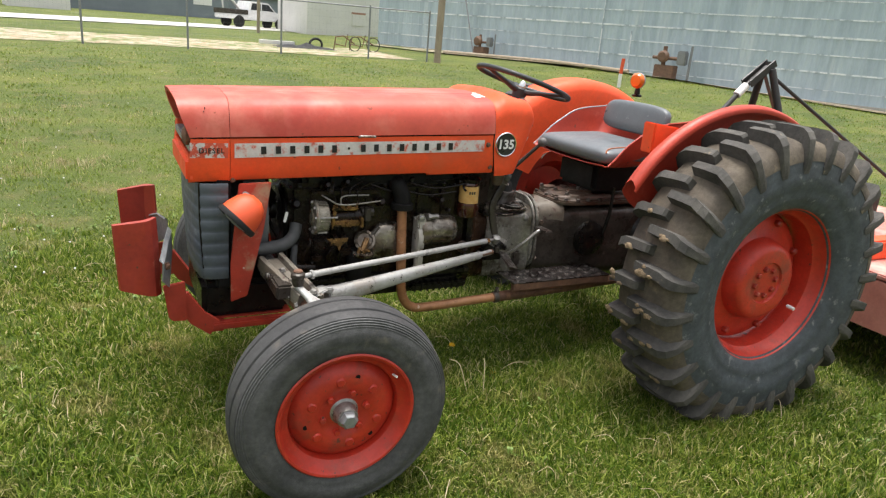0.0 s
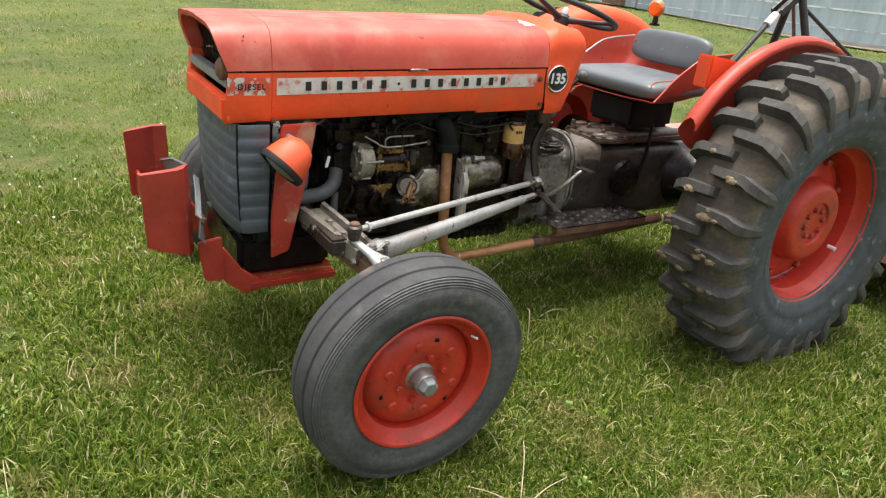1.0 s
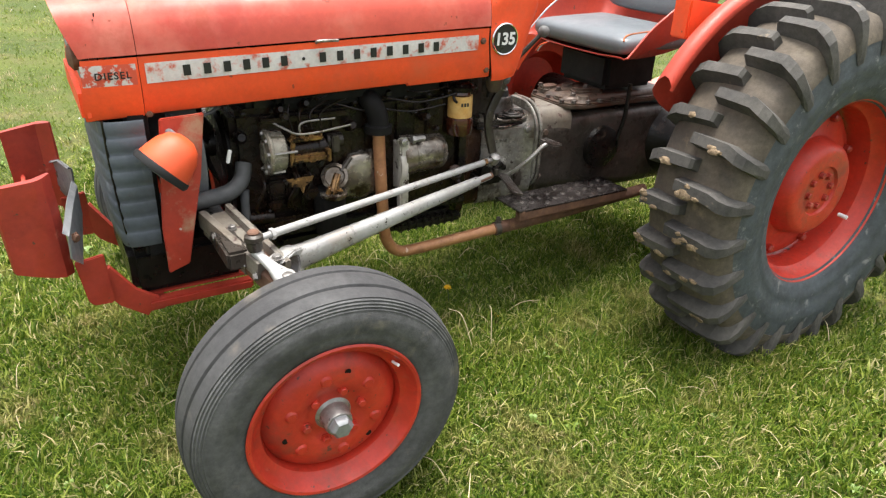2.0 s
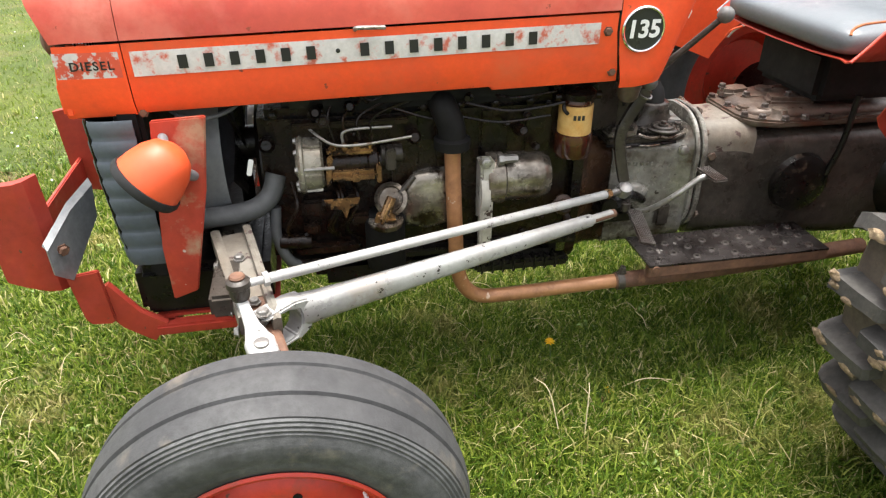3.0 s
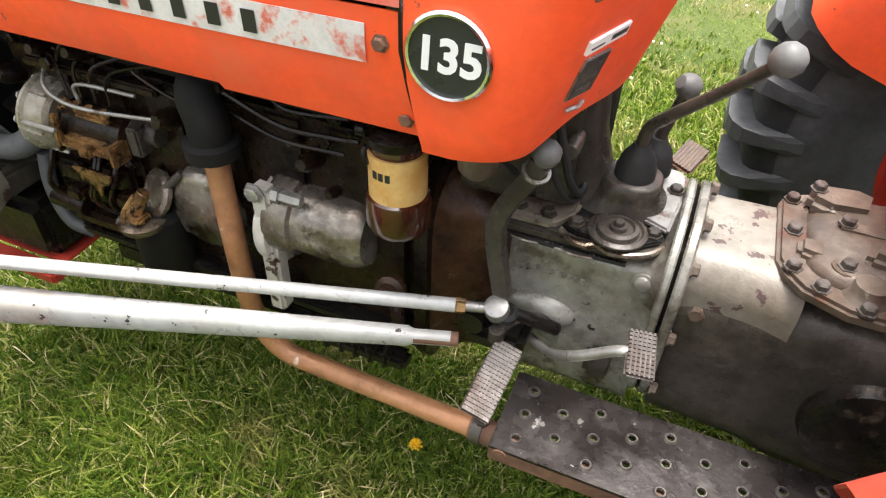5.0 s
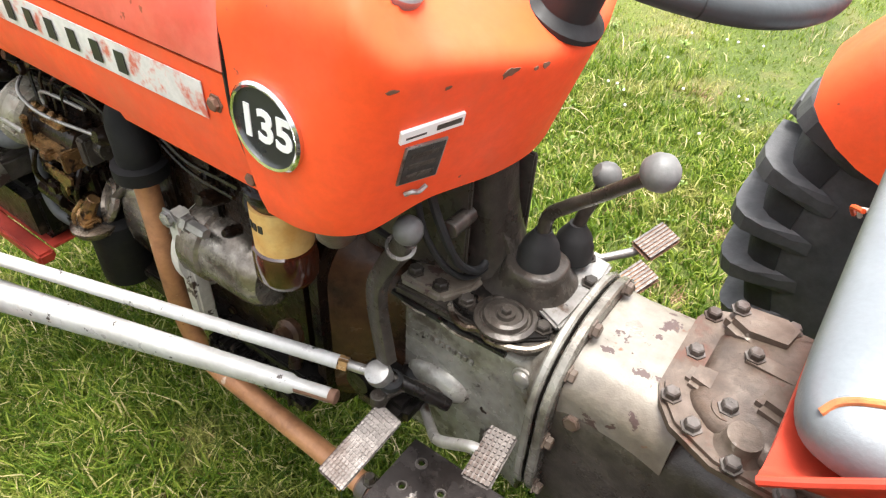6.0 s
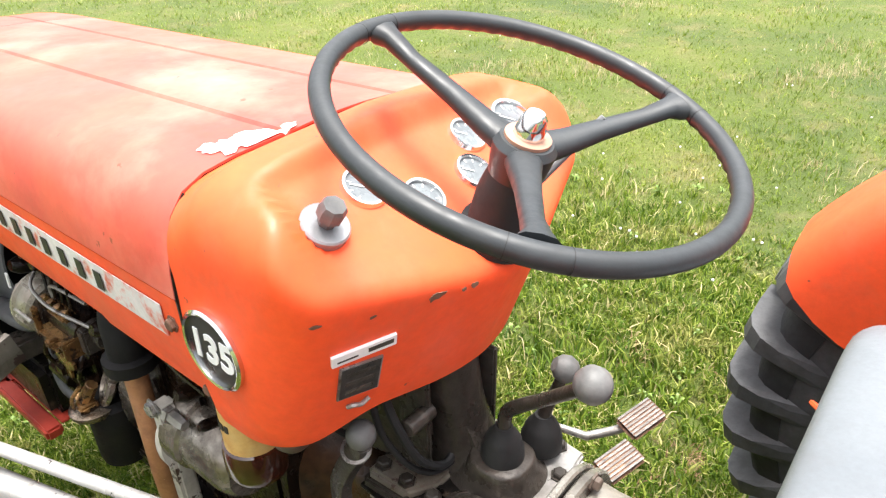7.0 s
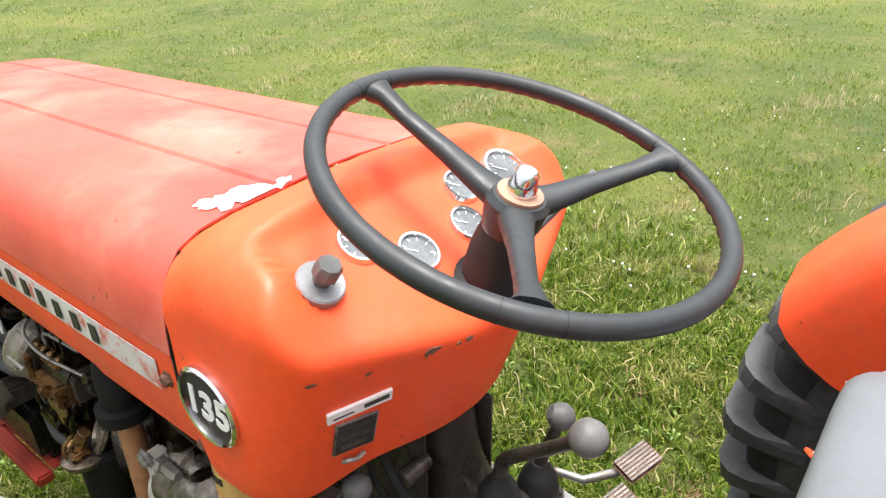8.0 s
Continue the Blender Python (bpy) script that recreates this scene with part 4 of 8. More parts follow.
    for k, w, h in ((0.0, 0.028, 0.040), (0.04, 0.026, 0.036), (0.3, 0.022, 0.029), (0.6, 0.018, 0.023), (0.92, 0.0145, 0.0165), (0.93, 0.011, 0.012), (1.0, 0.011, 0.012)):
        q = f0.lerp(r0, k)
        rows.append([q + sd * (w * math.copysign(abs(math.cos(t)) ** 0.75, math.cos(t))) + up * (h * math.copysign(abs(math.sin(t)) ** 0.75, math.sin(t))) for t in [2 * math.pi * j / 20 for j in range(20)]])
    ra = part("radius_arm", loft(rows), M_WHITE, tractor, "white-painted tapered radius arm with a fork")
    tip = Vector((0.545, flank(side, 0.510), 0.570))
    e = Vector((f0.x - tip.x, f0.y - tip.y, 0)).normalized()
    clevis = [(0.012, 0.034), (0.0, 0.040), (-0.030, 0.047), (-0.108, 0.045), (-0.108, 0.035), (-0.042, 0.033), (-0.020, 0.022), (-0.013, 0.0), (-0.017, -0.024), (-0.032, -0.040), (-0.086, -0.043), (-0.086, -0.052), (-0.020, -0.052), (0.006, -0.042), (0.012, -0.034)]
    bm = slab(clevis, 0.050, plane_pose(f0, e, (0, 0, 1)) @ Matrix.Translation((0, 0, -0.025)), 0.004)
    part("fork", bm, M_WHITE, ra, "white fork")
    part("fork_bolt", bolt(tip + Vector((0.012, 0, 0.008)), (0, 0, 1), 0.013, 0.014), M_STEEL, ra)
    part("arm_tail", rod(r0 - dd * 0.06, r0 + dd * 0.012, 0.0118), M_RUST, ra, "bare rusty end of the arm")

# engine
block = part("engine_block", box(0.56, 1.36, NY - 0.125, FY + 0.125, 0.46, 0.88, 0.02), M_ENGINE, tractor, "oily engine block with deep shade in its near-black colour")
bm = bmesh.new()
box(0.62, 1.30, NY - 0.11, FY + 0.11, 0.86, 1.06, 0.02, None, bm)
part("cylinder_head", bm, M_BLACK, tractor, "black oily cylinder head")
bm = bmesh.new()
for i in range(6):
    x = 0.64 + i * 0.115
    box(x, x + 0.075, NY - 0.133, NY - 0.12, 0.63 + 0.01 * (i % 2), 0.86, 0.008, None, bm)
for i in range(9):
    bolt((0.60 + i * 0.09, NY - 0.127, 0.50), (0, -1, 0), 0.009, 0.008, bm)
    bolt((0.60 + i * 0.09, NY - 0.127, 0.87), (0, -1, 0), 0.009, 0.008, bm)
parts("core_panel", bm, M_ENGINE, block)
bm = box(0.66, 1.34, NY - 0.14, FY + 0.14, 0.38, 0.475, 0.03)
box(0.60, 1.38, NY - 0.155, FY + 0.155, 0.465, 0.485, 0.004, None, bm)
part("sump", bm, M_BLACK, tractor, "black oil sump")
bm = bmesh.new()
for i in range(8):
    box(1.10 + i * 0.03, 1.12 + i * 0.03, NY - 0.175, NY - 0.13, 0.395, 0.44, 0.008, None, bm)
box(1.09, 1.36, NY - 0.17, NY - 0.13, 0.40, 0.43, 0.008, None, bm)
parts("sump_rib", bm, M_BLACK, tractor)
part("timing_cover", lathe([(0, 0), (0.14, 0), (0.15, 0.01), (0.15, 0.06), (0, 0.06)], aim((0.545, CY, 0.70), (1, 0, 0)), 32), M_BLACK, tractor)
# fan shroud and fan
part("fan_shroud", lathe([(0.195, 0.0), (0.2, 0.0), (0.205, 0.03), (0.225, 0.09), (0.221, 0.092), (0.20, 0.032)], aim((0.475, CY, 0.745), (-1, 0, 0)), 48, closed=True), M_SHROUD, tractor, "pale grey fan shroud with rusty edge")
bm = bmesh.new()
for k in range(6):
    a = radians(60 * k + 20)
    box(0.0, 0.006, 0.03, 0.17, -0.028, 0.028, 0.002, Matrix.Translation((0.50, CY, 0.745)) @ Matrix.Rotation(a, 4, "X") @ Matrix.Rotation(radians(28), 4, "Y"), bm)
lathe([(0, 0), (0.045, 0), (0.045, 0.05), (0, 0.05)], aim((0.49, CY, 0.745), (1, 0, 0)), 20, bm)
parts("fan", bm, M_BLACK, tractor, "black engine fan")
bm = tube([(0.38, NY - 0.165, 0.635), (0.46, NY - 0.165, 0.640), (0.53, NY - 0.158, 0.648), (0.573, NY - 0.14, 0.675), (0.59, NY - 0.12, 0.72)], 0.025, 16)
part("lower_hose", bm, M_HOSE, tractor, "grey rubber radiator hose")
bm = tube([(0.58, NY - 0.14, 0.64), (0.575, NY - 0.15, 0.56), (0.60, NY - 0.155, 0.49), (0.64, NY - 0.14, 0.46)], 0.014, 12)
tube([(0.34, NY - 0.12, 0.93), (0.42, NY - 0.18, 0.895), (0.50, NY - 0.17, 0.90), (0.56, NY - 0.12, 0.93)], 0.005, 8, bm)
parts("small_hose", bm, M_HOSE, tractor)
part("tag", box(0.530, 0.542, NY - 0.172, NY - 0.168, 0.742, 0.784, 0.002, Matrix.Translation((0.5365, CY, 0.76)) @ Matrix.Rotation(radians(14), 4, "Y") @ Matrix.Translation((-0.5365, -CY, -0.76))), M_PAINTWHITE, tractor, "small white tag by the hose")
# dynamo end and injection pump
px, py, pz = 0.658, NY - 0.165, 0.752
bm = lathe([(0, -0.004), (0.030, -0.004), (0.034, 0.0), (0.066, 0.002), (0.071, 0.008), (0.071, 0.014), (0.065, 0.018), (0.063, 0.056), (0.054, 0.062), (0, 0.056)], aim((px - 0.012, py + 0.02, pz), (1, 0, 0)), 28)
pump = part("pump_flange", bm, M_DRUM, tractor, "worn grey injection pump flange")
bm = bmesh.new()
for k in range(9):
    a = radians(40 * k)
    bolt((px - 0.011, py + 0.02 + 0.060 * math.sin(a), pz + 0.060 * math.cos(a)), (-1, 0, 0), 0.0065, 0.007, bm)
    if k % 3 == 1:
        rod((px + 0.0, py + 0.02 + 0.064 * math.sin(a), pz + 0.064 * math.cos(a)), (px + 0.075, py + 0.02 + 0.064 * math.sin(a), pz + 0.064 * math.cos(a)), 0.0045, None, 8, bm)
parts("flange_bolt", bm, M_STEEL, pump)
bm = lathe([(0, 0), (0.036, 0), (0.040, 0.012), (0.036, 0.018), (0.034, 0.11), (0.038, 0.115), (0.038, 0.135), (0.024, 0.14), (0.024, 0.165), (0, 0.168)], aim((px + 0.045, py + 0.022, pz - 0.004), (1, 0, 0)), 24)
part("injection_pump", bm, M_ENGINE, tractor, "oily injection pump with brass-brown rails")
bm = box(px + 0.060, px + 0.170, py - 0.020, py + 0.010, pz + 0.030, pz + 0.044, 0.005)
for k in range(4):
    lathe([(0, 0), (0.009, 0), (0.011, 0.006), (0.008, 0.014), (0, 0.016)], aim((px + 0.075 + 0.028 * k, py - 0.006, pz + 0.040), (0, -0.35, 1)), 8, bm)
box(px + 0.060, px + 0.178, py - 0.036, py - 0.004, pz - 0.032, pz - 0.008, 0.009, None, bm)
box(px + 0.112, px + 0.136, py - 0.046, py - 0.02, pz - 0.030, pz - 0.010, 0.004, None, bm)
box(px + 0.174, px + 0.186, py - 0.040, py + 0.0, pz - 0.038, pz + 0.004, 0.003, None, bm)
slab([(px + 0.050, pz - 0.040), (px + 0.062, pz - 0.040), (px + 0.074, pz + 0.034), (px + 0.060, pz + 0.036)], 0.012, plane_pose((0, py - 0.024, 0), (1, 0, 0), (0, 0, 1)), 0.003, bm)
parts("pump_rail", bm, M_BRASS, tractor, "oily brass-brown pump casting")
bm = rod((px + 0.19, py + 0.02, pz + 0.012), (px + 0.245, py + 0.02, pz + 0.012), 0.022)
box(px + 0.20, px + 0.225, py - 0.015, py + 0.02, pz - 0.02, pz + 0.035, 0.004, None, bm)
part("pump_governor", bm, M_GREYDARK, tractor)
bm = tube([(px + 0.02, py + 0.02, pz + 0.092), (px + 0.05, py - 0.015, pz + 0.076), (px + 0.085, py - 0.02, pz + 0.058), (px + 0.15, py - 0.02, pz + 0.056), (px + 0.265, py - 0.01, pz + 0.064)], 0.0034, 8)
tube([(px + 0.10, py, pz + 0.05), (px + 0.11, py + 0.0, pz + 0.085), (px + 0.22, py + 0.01, pz + 0.085)], 0.0035, 8, bm)
parts("fuel_pipe", bm, M_STEEL, tractor, "bare steel fuel pipes")
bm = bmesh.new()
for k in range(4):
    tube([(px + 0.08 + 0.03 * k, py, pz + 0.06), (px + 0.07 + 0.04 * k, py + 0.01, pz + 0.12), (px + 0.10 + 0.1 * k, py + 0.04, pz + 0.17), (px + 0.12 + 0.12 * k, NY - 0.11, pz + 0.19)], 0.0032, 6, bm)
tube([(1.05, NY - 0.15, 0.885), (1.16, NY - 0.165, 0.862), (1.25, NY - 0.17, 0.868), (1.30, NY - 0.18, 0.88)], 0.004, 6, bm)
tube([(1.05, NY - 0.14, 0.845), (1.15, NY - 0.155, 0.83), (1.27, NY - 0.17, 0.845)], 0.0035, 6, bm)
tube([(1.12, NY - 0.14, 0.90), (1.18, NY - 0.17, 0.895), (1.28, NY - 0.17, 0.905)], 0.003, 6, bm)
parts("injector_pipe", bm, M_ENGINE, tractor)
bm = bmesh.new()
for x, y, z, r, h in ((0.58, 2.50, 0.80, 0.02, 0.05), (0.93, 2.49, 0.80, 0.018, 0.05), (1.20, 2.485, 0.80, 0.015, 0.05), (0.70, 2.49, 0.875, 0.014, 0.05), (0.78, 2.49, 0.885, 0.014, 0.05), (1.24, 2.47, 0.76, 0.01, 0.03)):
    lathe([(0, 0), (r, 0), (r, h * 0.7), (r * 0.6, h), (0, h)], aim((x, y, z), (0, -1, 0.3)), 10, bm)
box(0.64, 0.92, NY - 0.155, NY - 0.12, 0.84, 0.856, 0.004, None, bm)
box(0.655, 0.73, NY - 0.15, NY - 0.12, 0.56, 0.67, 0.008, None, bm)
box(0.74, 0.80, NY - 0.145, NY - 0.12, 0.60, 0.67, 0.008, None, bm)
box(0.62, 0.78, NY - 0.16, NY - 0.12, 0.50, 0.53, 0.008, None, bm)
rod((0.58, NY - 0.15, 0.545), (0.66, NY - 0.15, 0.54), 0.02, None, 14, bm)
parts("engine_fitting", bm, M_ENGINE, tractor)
# lift pump with its bowl
bm = lathe([(0, -0.02), (0.040, -0.018), (0.044, -0.010), (0.044, -0.004), (0.030, 0.0), (0, 0.0)], Matrix.Translation((0.850, NY - 0.192, 0.608)), 26)
bowl = part("sediment_bowl", bm, M_STARTER, tractor, "fuel lift pump with a pale sediment bowl")
bm = lathe([(0, 0), (0.036, 0), (0.044, 0.006), (0.044, 0.014), (0.034, 0.018), (0.030, 0.012), (0, 0.012)], aim((0.872, NY - 0.150, 0.640), (-0.35, -0.75, 0.45)), 24)
part("pump_body", bm, M_STARTER, bowl, "pale pump flange")
bm = rod((0.842, NY - 0.205, 0.612), (0.868, NY - 0.186, 0.664), 0.015, 0.012, 8)
box(0.848, 0.872, NY - 0.222, NY - 0.186, 0.606, 0.622, 0.004, None, bm)
rod((0.828, NY - 0.200, 0.606), (0.836, NY - 0.204, 0.628), 0.010, None, 8, bm)
tube([(0.838, NY - 0.222, 0.610), (0.848, NY - 0.222, 0.640), (0.866, NY - 0.208, 0.670)], 0.004, 8, bm)
part("bail", bm, M_BRASS, bowl, "brass pump body and bail")
part("lever_rod", rod((0.89, NY - 0.16, 0.66), (0.93, NY - 0.15, 0.70), 0.008), M_GREYDARK, bowl)
part("side_cover", loft([[(x, NY - 0.12 - d, z) for x, z in ((0.885, 0.60), (0.895, 0.66), (0.93, 0.705), (1.01, 0.715), (1.03, 0.66), (1.03, 0.56), (0.96, 0.545), (0.90, 0.56))] for d in (0.0,)] + [[(0.96 + (x - 0.96) * k, NY - 0.12 - d, 0.63 + (z - 0.63) * k) for x, z in ((0.885, 0.60), (0.895, 0.66), (0.93, 0.705), (1.01, 0.715), (1.03, 0.66), (1.03, 0.56), (0.96, 0.545), (0.90, 0.56))] for k, d in ((1.0, 0.022), (0.94, 0.032), (0.75, 0.04))]), M_STARTER, tractor, "grey oil-streaked side cover")
part("oil_filter", lathe([(0, 0), (0.05, 0), (0.052, 0.012), (0.052, 0.14), (0.04, 0.155), (0, 0.155)], Matrix.Translation((0.85, NY - 0.155, 0.455)), 24), M_DARK, tractor, "black oil filter can below the pump")
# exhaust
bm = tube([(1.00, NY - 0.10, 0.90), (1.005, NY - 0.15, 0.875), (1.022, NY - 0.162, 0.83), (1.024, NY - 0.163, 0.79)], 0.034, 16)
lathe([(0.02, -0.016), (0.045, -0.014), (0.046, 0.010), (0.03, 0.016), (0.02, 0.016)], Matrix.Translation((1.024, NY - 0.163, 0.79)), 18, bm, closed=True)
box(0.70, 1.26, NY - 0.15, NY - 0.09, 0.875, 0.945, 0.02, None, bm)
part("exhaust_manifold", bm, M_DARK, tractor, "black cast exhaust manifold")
bm = tube([(1.024, NY - 0.163, 0.79), (1.028, NY - 0.166, 0.66), (1.034, 2.450, 0.52), (1.040, 2.452, 0.43), (1.058, 2.455, 0.368), (1.095, 2.458, 0.328), (1.16, 2.460, 0.316), (1.35, 2.448, 0.328), (1.54, 2.435, 0.341)], 0.0205, 20)
ex = part("exhaust_pipe", bm, M_RUSTPIPE, tractor, "rusty tan exhaust pipe bent under the footplate")
bm = tube([(1.50, 2.438, 0.338), (1.80, 2.420, 0.356), (2.30, 2.450, 0.365)], 0.024, 16)
part("tail_pipe", bm, M_RUST, ex, "brown rusty tail pipe")
bm = lathe([(0.022, 0), (0.027, 0), (0.027, 0.02), (0.022, 0.02)], aim((1.505, 2.437, 0.338), (1, -0.07, 0.07)), 18, closed=True)
bolt((1.52, 2.437, 0.365), (0, 0, 1), 0.01, 0.02, bm)
part("exhaust_clamp", bm, M_GREYDARK, ex)
# starter
sx, sy, sz = 1.085, NY - 0.155, 0.665
bm = lathe([(0, 0.0), (0.074, 0.0), (0.076, 0.006), (0.074, 0.045), (0.068, 0.050), (0.068, 0.140), (0.064, 0.160), (0.056, 0.172), (0.03, 0.176), (0, 0.176)], aim((sx + 0.03, sy + 0.035, sz + 0.005), (1, 0, 0)), 32)
stt = part("starter_motor", bm, M_STARTER, tractor, "oil-stained grey starter motor")
bm = lathe([(0, 0.0), (0.085, 0.0), (0.087, 0.006), (0.087, 0.022), (0, 0.024)], aim((sx + 0.012, sy + 0.045, sz - 0.02), (1, 0, 0)), 32)
slab([(-0.016, -0.19), (0.016, -0.19), (0.018, 0.076), (-0.018, 0.080)], 0.034, plane_pose((sx + 0.028, sy + 0.004, sz), (1, 0, 0), (0, 0, 1)), 0.006, bm)
part("mount_plate", bm, M_CHIPPED, stt, "chipped pale mounting plate")
bm = bolt((sx + 0.055, sy - 0.022, sz + 0.075), (1, 0, 0), 0.011, 0.05)
bolt((sx + 0.022, sy - 0.028, sz + 0.072), (0, -1, 0), 0.014, 0.012, bm)
parts("mount_bolt", bm, M_STEEL, stt)
# fuel filter with its stained label
fx, fy = 1.343, NY - 0.149
bm = lathe([(0, 0.884), (0.040, 0.882), (0.042, 0.872), (0.038, 0.868), (0.038, 0.796), (0.047, 0.790), (0.049, 0.780), (0.049, 0.742), (0.044, 0.730), (0, 0.728)], Matrix.Translation((fx, fy, 0)), 28)
ff = part("fuel_filter", bm, M_BOWL, tractor, "fuel filter with an amber bowl and a stained yellow label")
part("filter_label", lathe([(0.0385, 0.792), (0.0432, 0.792), (0.0432, 0.866), (0.0385, 0.866)], Matrix.Translation((fx, fy, 0)), 28, closed=True), M_LABEL, ff, "oil-stained yellow label")
bm = bmesh.new()
for k in range(3):
    a = radians(-112 + 14 * k)
    box(-0.0035, 0.0035, -0.001, 0.0005, 0.834, 0.846, 0.0, Matrix.Translation((fx, fy, 0)) @ Matrix.Rotation(a, 4, "Z") @ Matrix.Translation((0, 0, 0)) @ Matrix.Rotation(radians(90), 4, "Z") @ Matrix.Translation((0, -0.0435, 0)), bm)
part("mark", bm, M_INK, ff)
bm = lathe([(0, 0.882), (0.046, 0.882), (0.048, 0.888), (0.048, 0.897), (0.034, 0.908), (0, 0.908)], Matrix.Translation((fx, fy, 0)), 20)
box(fx - 0.055, fx + 0.06, fy + 0.01, fy + 0.07, 0.872, 0.912, 0.008, None, bm)
rod((fx - 0.06, fy - 0.005, 0.885), (fx + 0.06, fy - 0.005, 0.885), 0.011, None, 12, bm)
tube([(fx - 0.035, fy - 0.01, 0.88), (fx - 0.04, fy - 0.025, 0.86), (fx - 0.03, fy - 0.03, 0.848)], 0.005, 6, bm)
part("filter_head", bm, M_ENGINE, ff)
bm = lathe([(0, 0), (0.028, 0), (0.028, 0.012), (0.018, 0.016), (0.018, 0.03), (0, 0.03)], aim((1.330, NY - 0.15, 0.585), (0, -1, 0.3)), 12)
bolt((1.33, NY - 0.18, 0.594), (0, -1, 0.3), 0.012, 0.012, bm)
rod((1.335, NY - 0.15, 0.57), (1.35, NY - 0.17, 0.53), 0.012, None, 10, bm)
part("oil_fitting", bm, M_BELL, tractor, "steel oil line fitting")

# thin ribs along the pump flange
bm = bmesh.new()
for k in range(6):
    a = radians(60 * k + 32)
    m = Matrix.Translation((px, py + 0.02, pz)) @ Matrix.Rotation(a, 4, "X")
    box(0.004, 0.044, -0.0025, 0.0025, 0.060, 0.069, 0.0015, m, bm)
parts("flange_rib", bm, M_DRUM, pump)
# governor linkage, unions and brackets: a cluster of small oily fittings on the near side of the block
rr = random.Random(21)
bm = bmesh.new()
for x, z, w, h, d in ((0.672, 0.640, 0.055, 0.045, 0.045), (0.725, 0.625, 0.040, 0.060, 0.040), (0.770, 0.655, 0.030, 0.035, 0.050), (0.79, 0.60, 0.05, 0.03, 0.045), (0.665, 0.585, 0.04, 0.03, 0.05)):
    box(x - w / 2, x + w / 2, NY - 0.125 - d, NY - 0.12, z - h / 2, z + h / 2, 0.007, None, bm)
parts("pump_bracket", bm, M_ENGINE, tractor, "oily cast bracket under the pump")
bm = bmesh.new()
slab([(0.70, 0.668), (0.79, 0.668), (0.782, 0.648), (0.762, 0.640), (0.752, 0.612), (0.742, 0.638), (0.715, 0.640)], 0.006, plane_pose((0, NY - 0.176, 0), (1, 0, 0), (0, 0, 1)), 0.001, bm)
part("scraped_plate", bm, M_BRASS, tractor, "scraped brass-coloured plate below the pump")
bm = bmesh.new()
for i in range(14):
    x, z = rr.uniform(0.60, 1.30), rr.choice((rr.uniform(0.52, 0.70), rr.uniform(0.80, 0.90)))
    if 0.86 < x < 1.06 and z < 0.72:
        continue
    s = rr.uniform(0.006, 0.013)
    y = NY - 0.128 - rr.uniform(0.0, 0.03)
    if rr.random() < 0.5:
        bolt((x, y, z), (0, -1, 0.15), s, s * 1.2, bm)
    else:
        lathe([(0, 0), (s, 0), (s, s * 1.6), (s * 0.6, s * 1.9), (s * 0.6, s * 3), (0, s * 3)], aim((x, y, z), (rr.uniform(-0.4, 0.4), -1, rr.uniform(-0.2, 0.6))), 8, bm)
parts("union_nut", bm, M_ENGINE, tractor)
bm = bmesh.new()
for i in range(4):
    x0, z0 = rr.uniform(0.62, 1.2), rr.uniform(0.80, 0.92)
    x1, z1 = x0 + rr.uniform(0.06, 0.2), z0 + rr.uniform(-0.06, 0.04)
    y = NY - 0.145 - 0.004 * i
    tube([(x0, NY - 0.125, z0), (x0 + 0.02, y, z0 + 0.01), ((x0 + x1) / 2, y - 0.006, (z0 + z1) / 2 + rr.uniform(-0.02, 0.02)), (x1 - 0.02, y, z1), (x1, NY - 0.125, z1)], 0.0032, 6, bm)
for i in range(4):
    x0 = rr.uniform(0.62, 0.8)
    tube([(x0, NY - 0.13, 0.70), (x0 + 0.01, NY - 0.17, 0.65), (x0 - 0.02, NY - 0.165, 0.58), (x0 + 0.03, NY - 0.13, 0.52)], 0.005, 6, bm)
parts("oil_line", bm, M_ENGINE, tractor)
# rocker cover and its bolts, under the hood
bm = box(0.66, 1.26, NY - 0.085, FY + 0.085, 1.055, 1.125, 0.025)
part("rocker_cover", bm, M_BLACK, tractor, "black rocker cover")
bm = bmesh.new()
for k in range(4):
    x = 0.73 + 0.15 * k
    tube([(x, NY - 0.112, 0.945), (x + 0.02, NY - 0.15, 0.955), (x + 0.05, NY - 0.14, 0.99)], 0.014, 10, bm)
parts("manifold_runner", bm, M_DARK, tractor)

# ---- gearbox, rear axle, controls ----
def rounded(x, hw, z0, z1, r, n=5):
    """A rounded upright section at x."""
    pts = []
    for sy, sz, a0 in ((1, -1, -90), (1, 1, 0), (-1, 1, 90), (-1, -1, 180)):
        cy, cz = CY + sy * (hw - r), (z1 - r if sz > 0 else z0 + r)
        for k in range(n + 1):
            a = radians(a0 + 90 * k / n)
            pts.append((x, cy + r * math.cos(a), cz + r * math.sin(a)))
    return pts


bm = loft([rounded(1.36, 0.175, 0.37, 0.80, 0.09), rounded(1.385, 0.18, 0.37, 0.805, 0.09)])
part("bell_flange", bm, M_ENGINE, tractor)
bm = loft([rounded(1.385, 0.160, 0.38, 0.775, 0.085), rounded(1.415, 0.130, 0.382, 0.745, 0.07), rounded(1.45, 0.106, 0.385, 0.720, 0.05), rounded(1.503, 0.104, 0.39, 0.704, 0.04)])
part("bell_housing", bm, M_BELL, tractor, "brown oily bell housing", smooth=50)
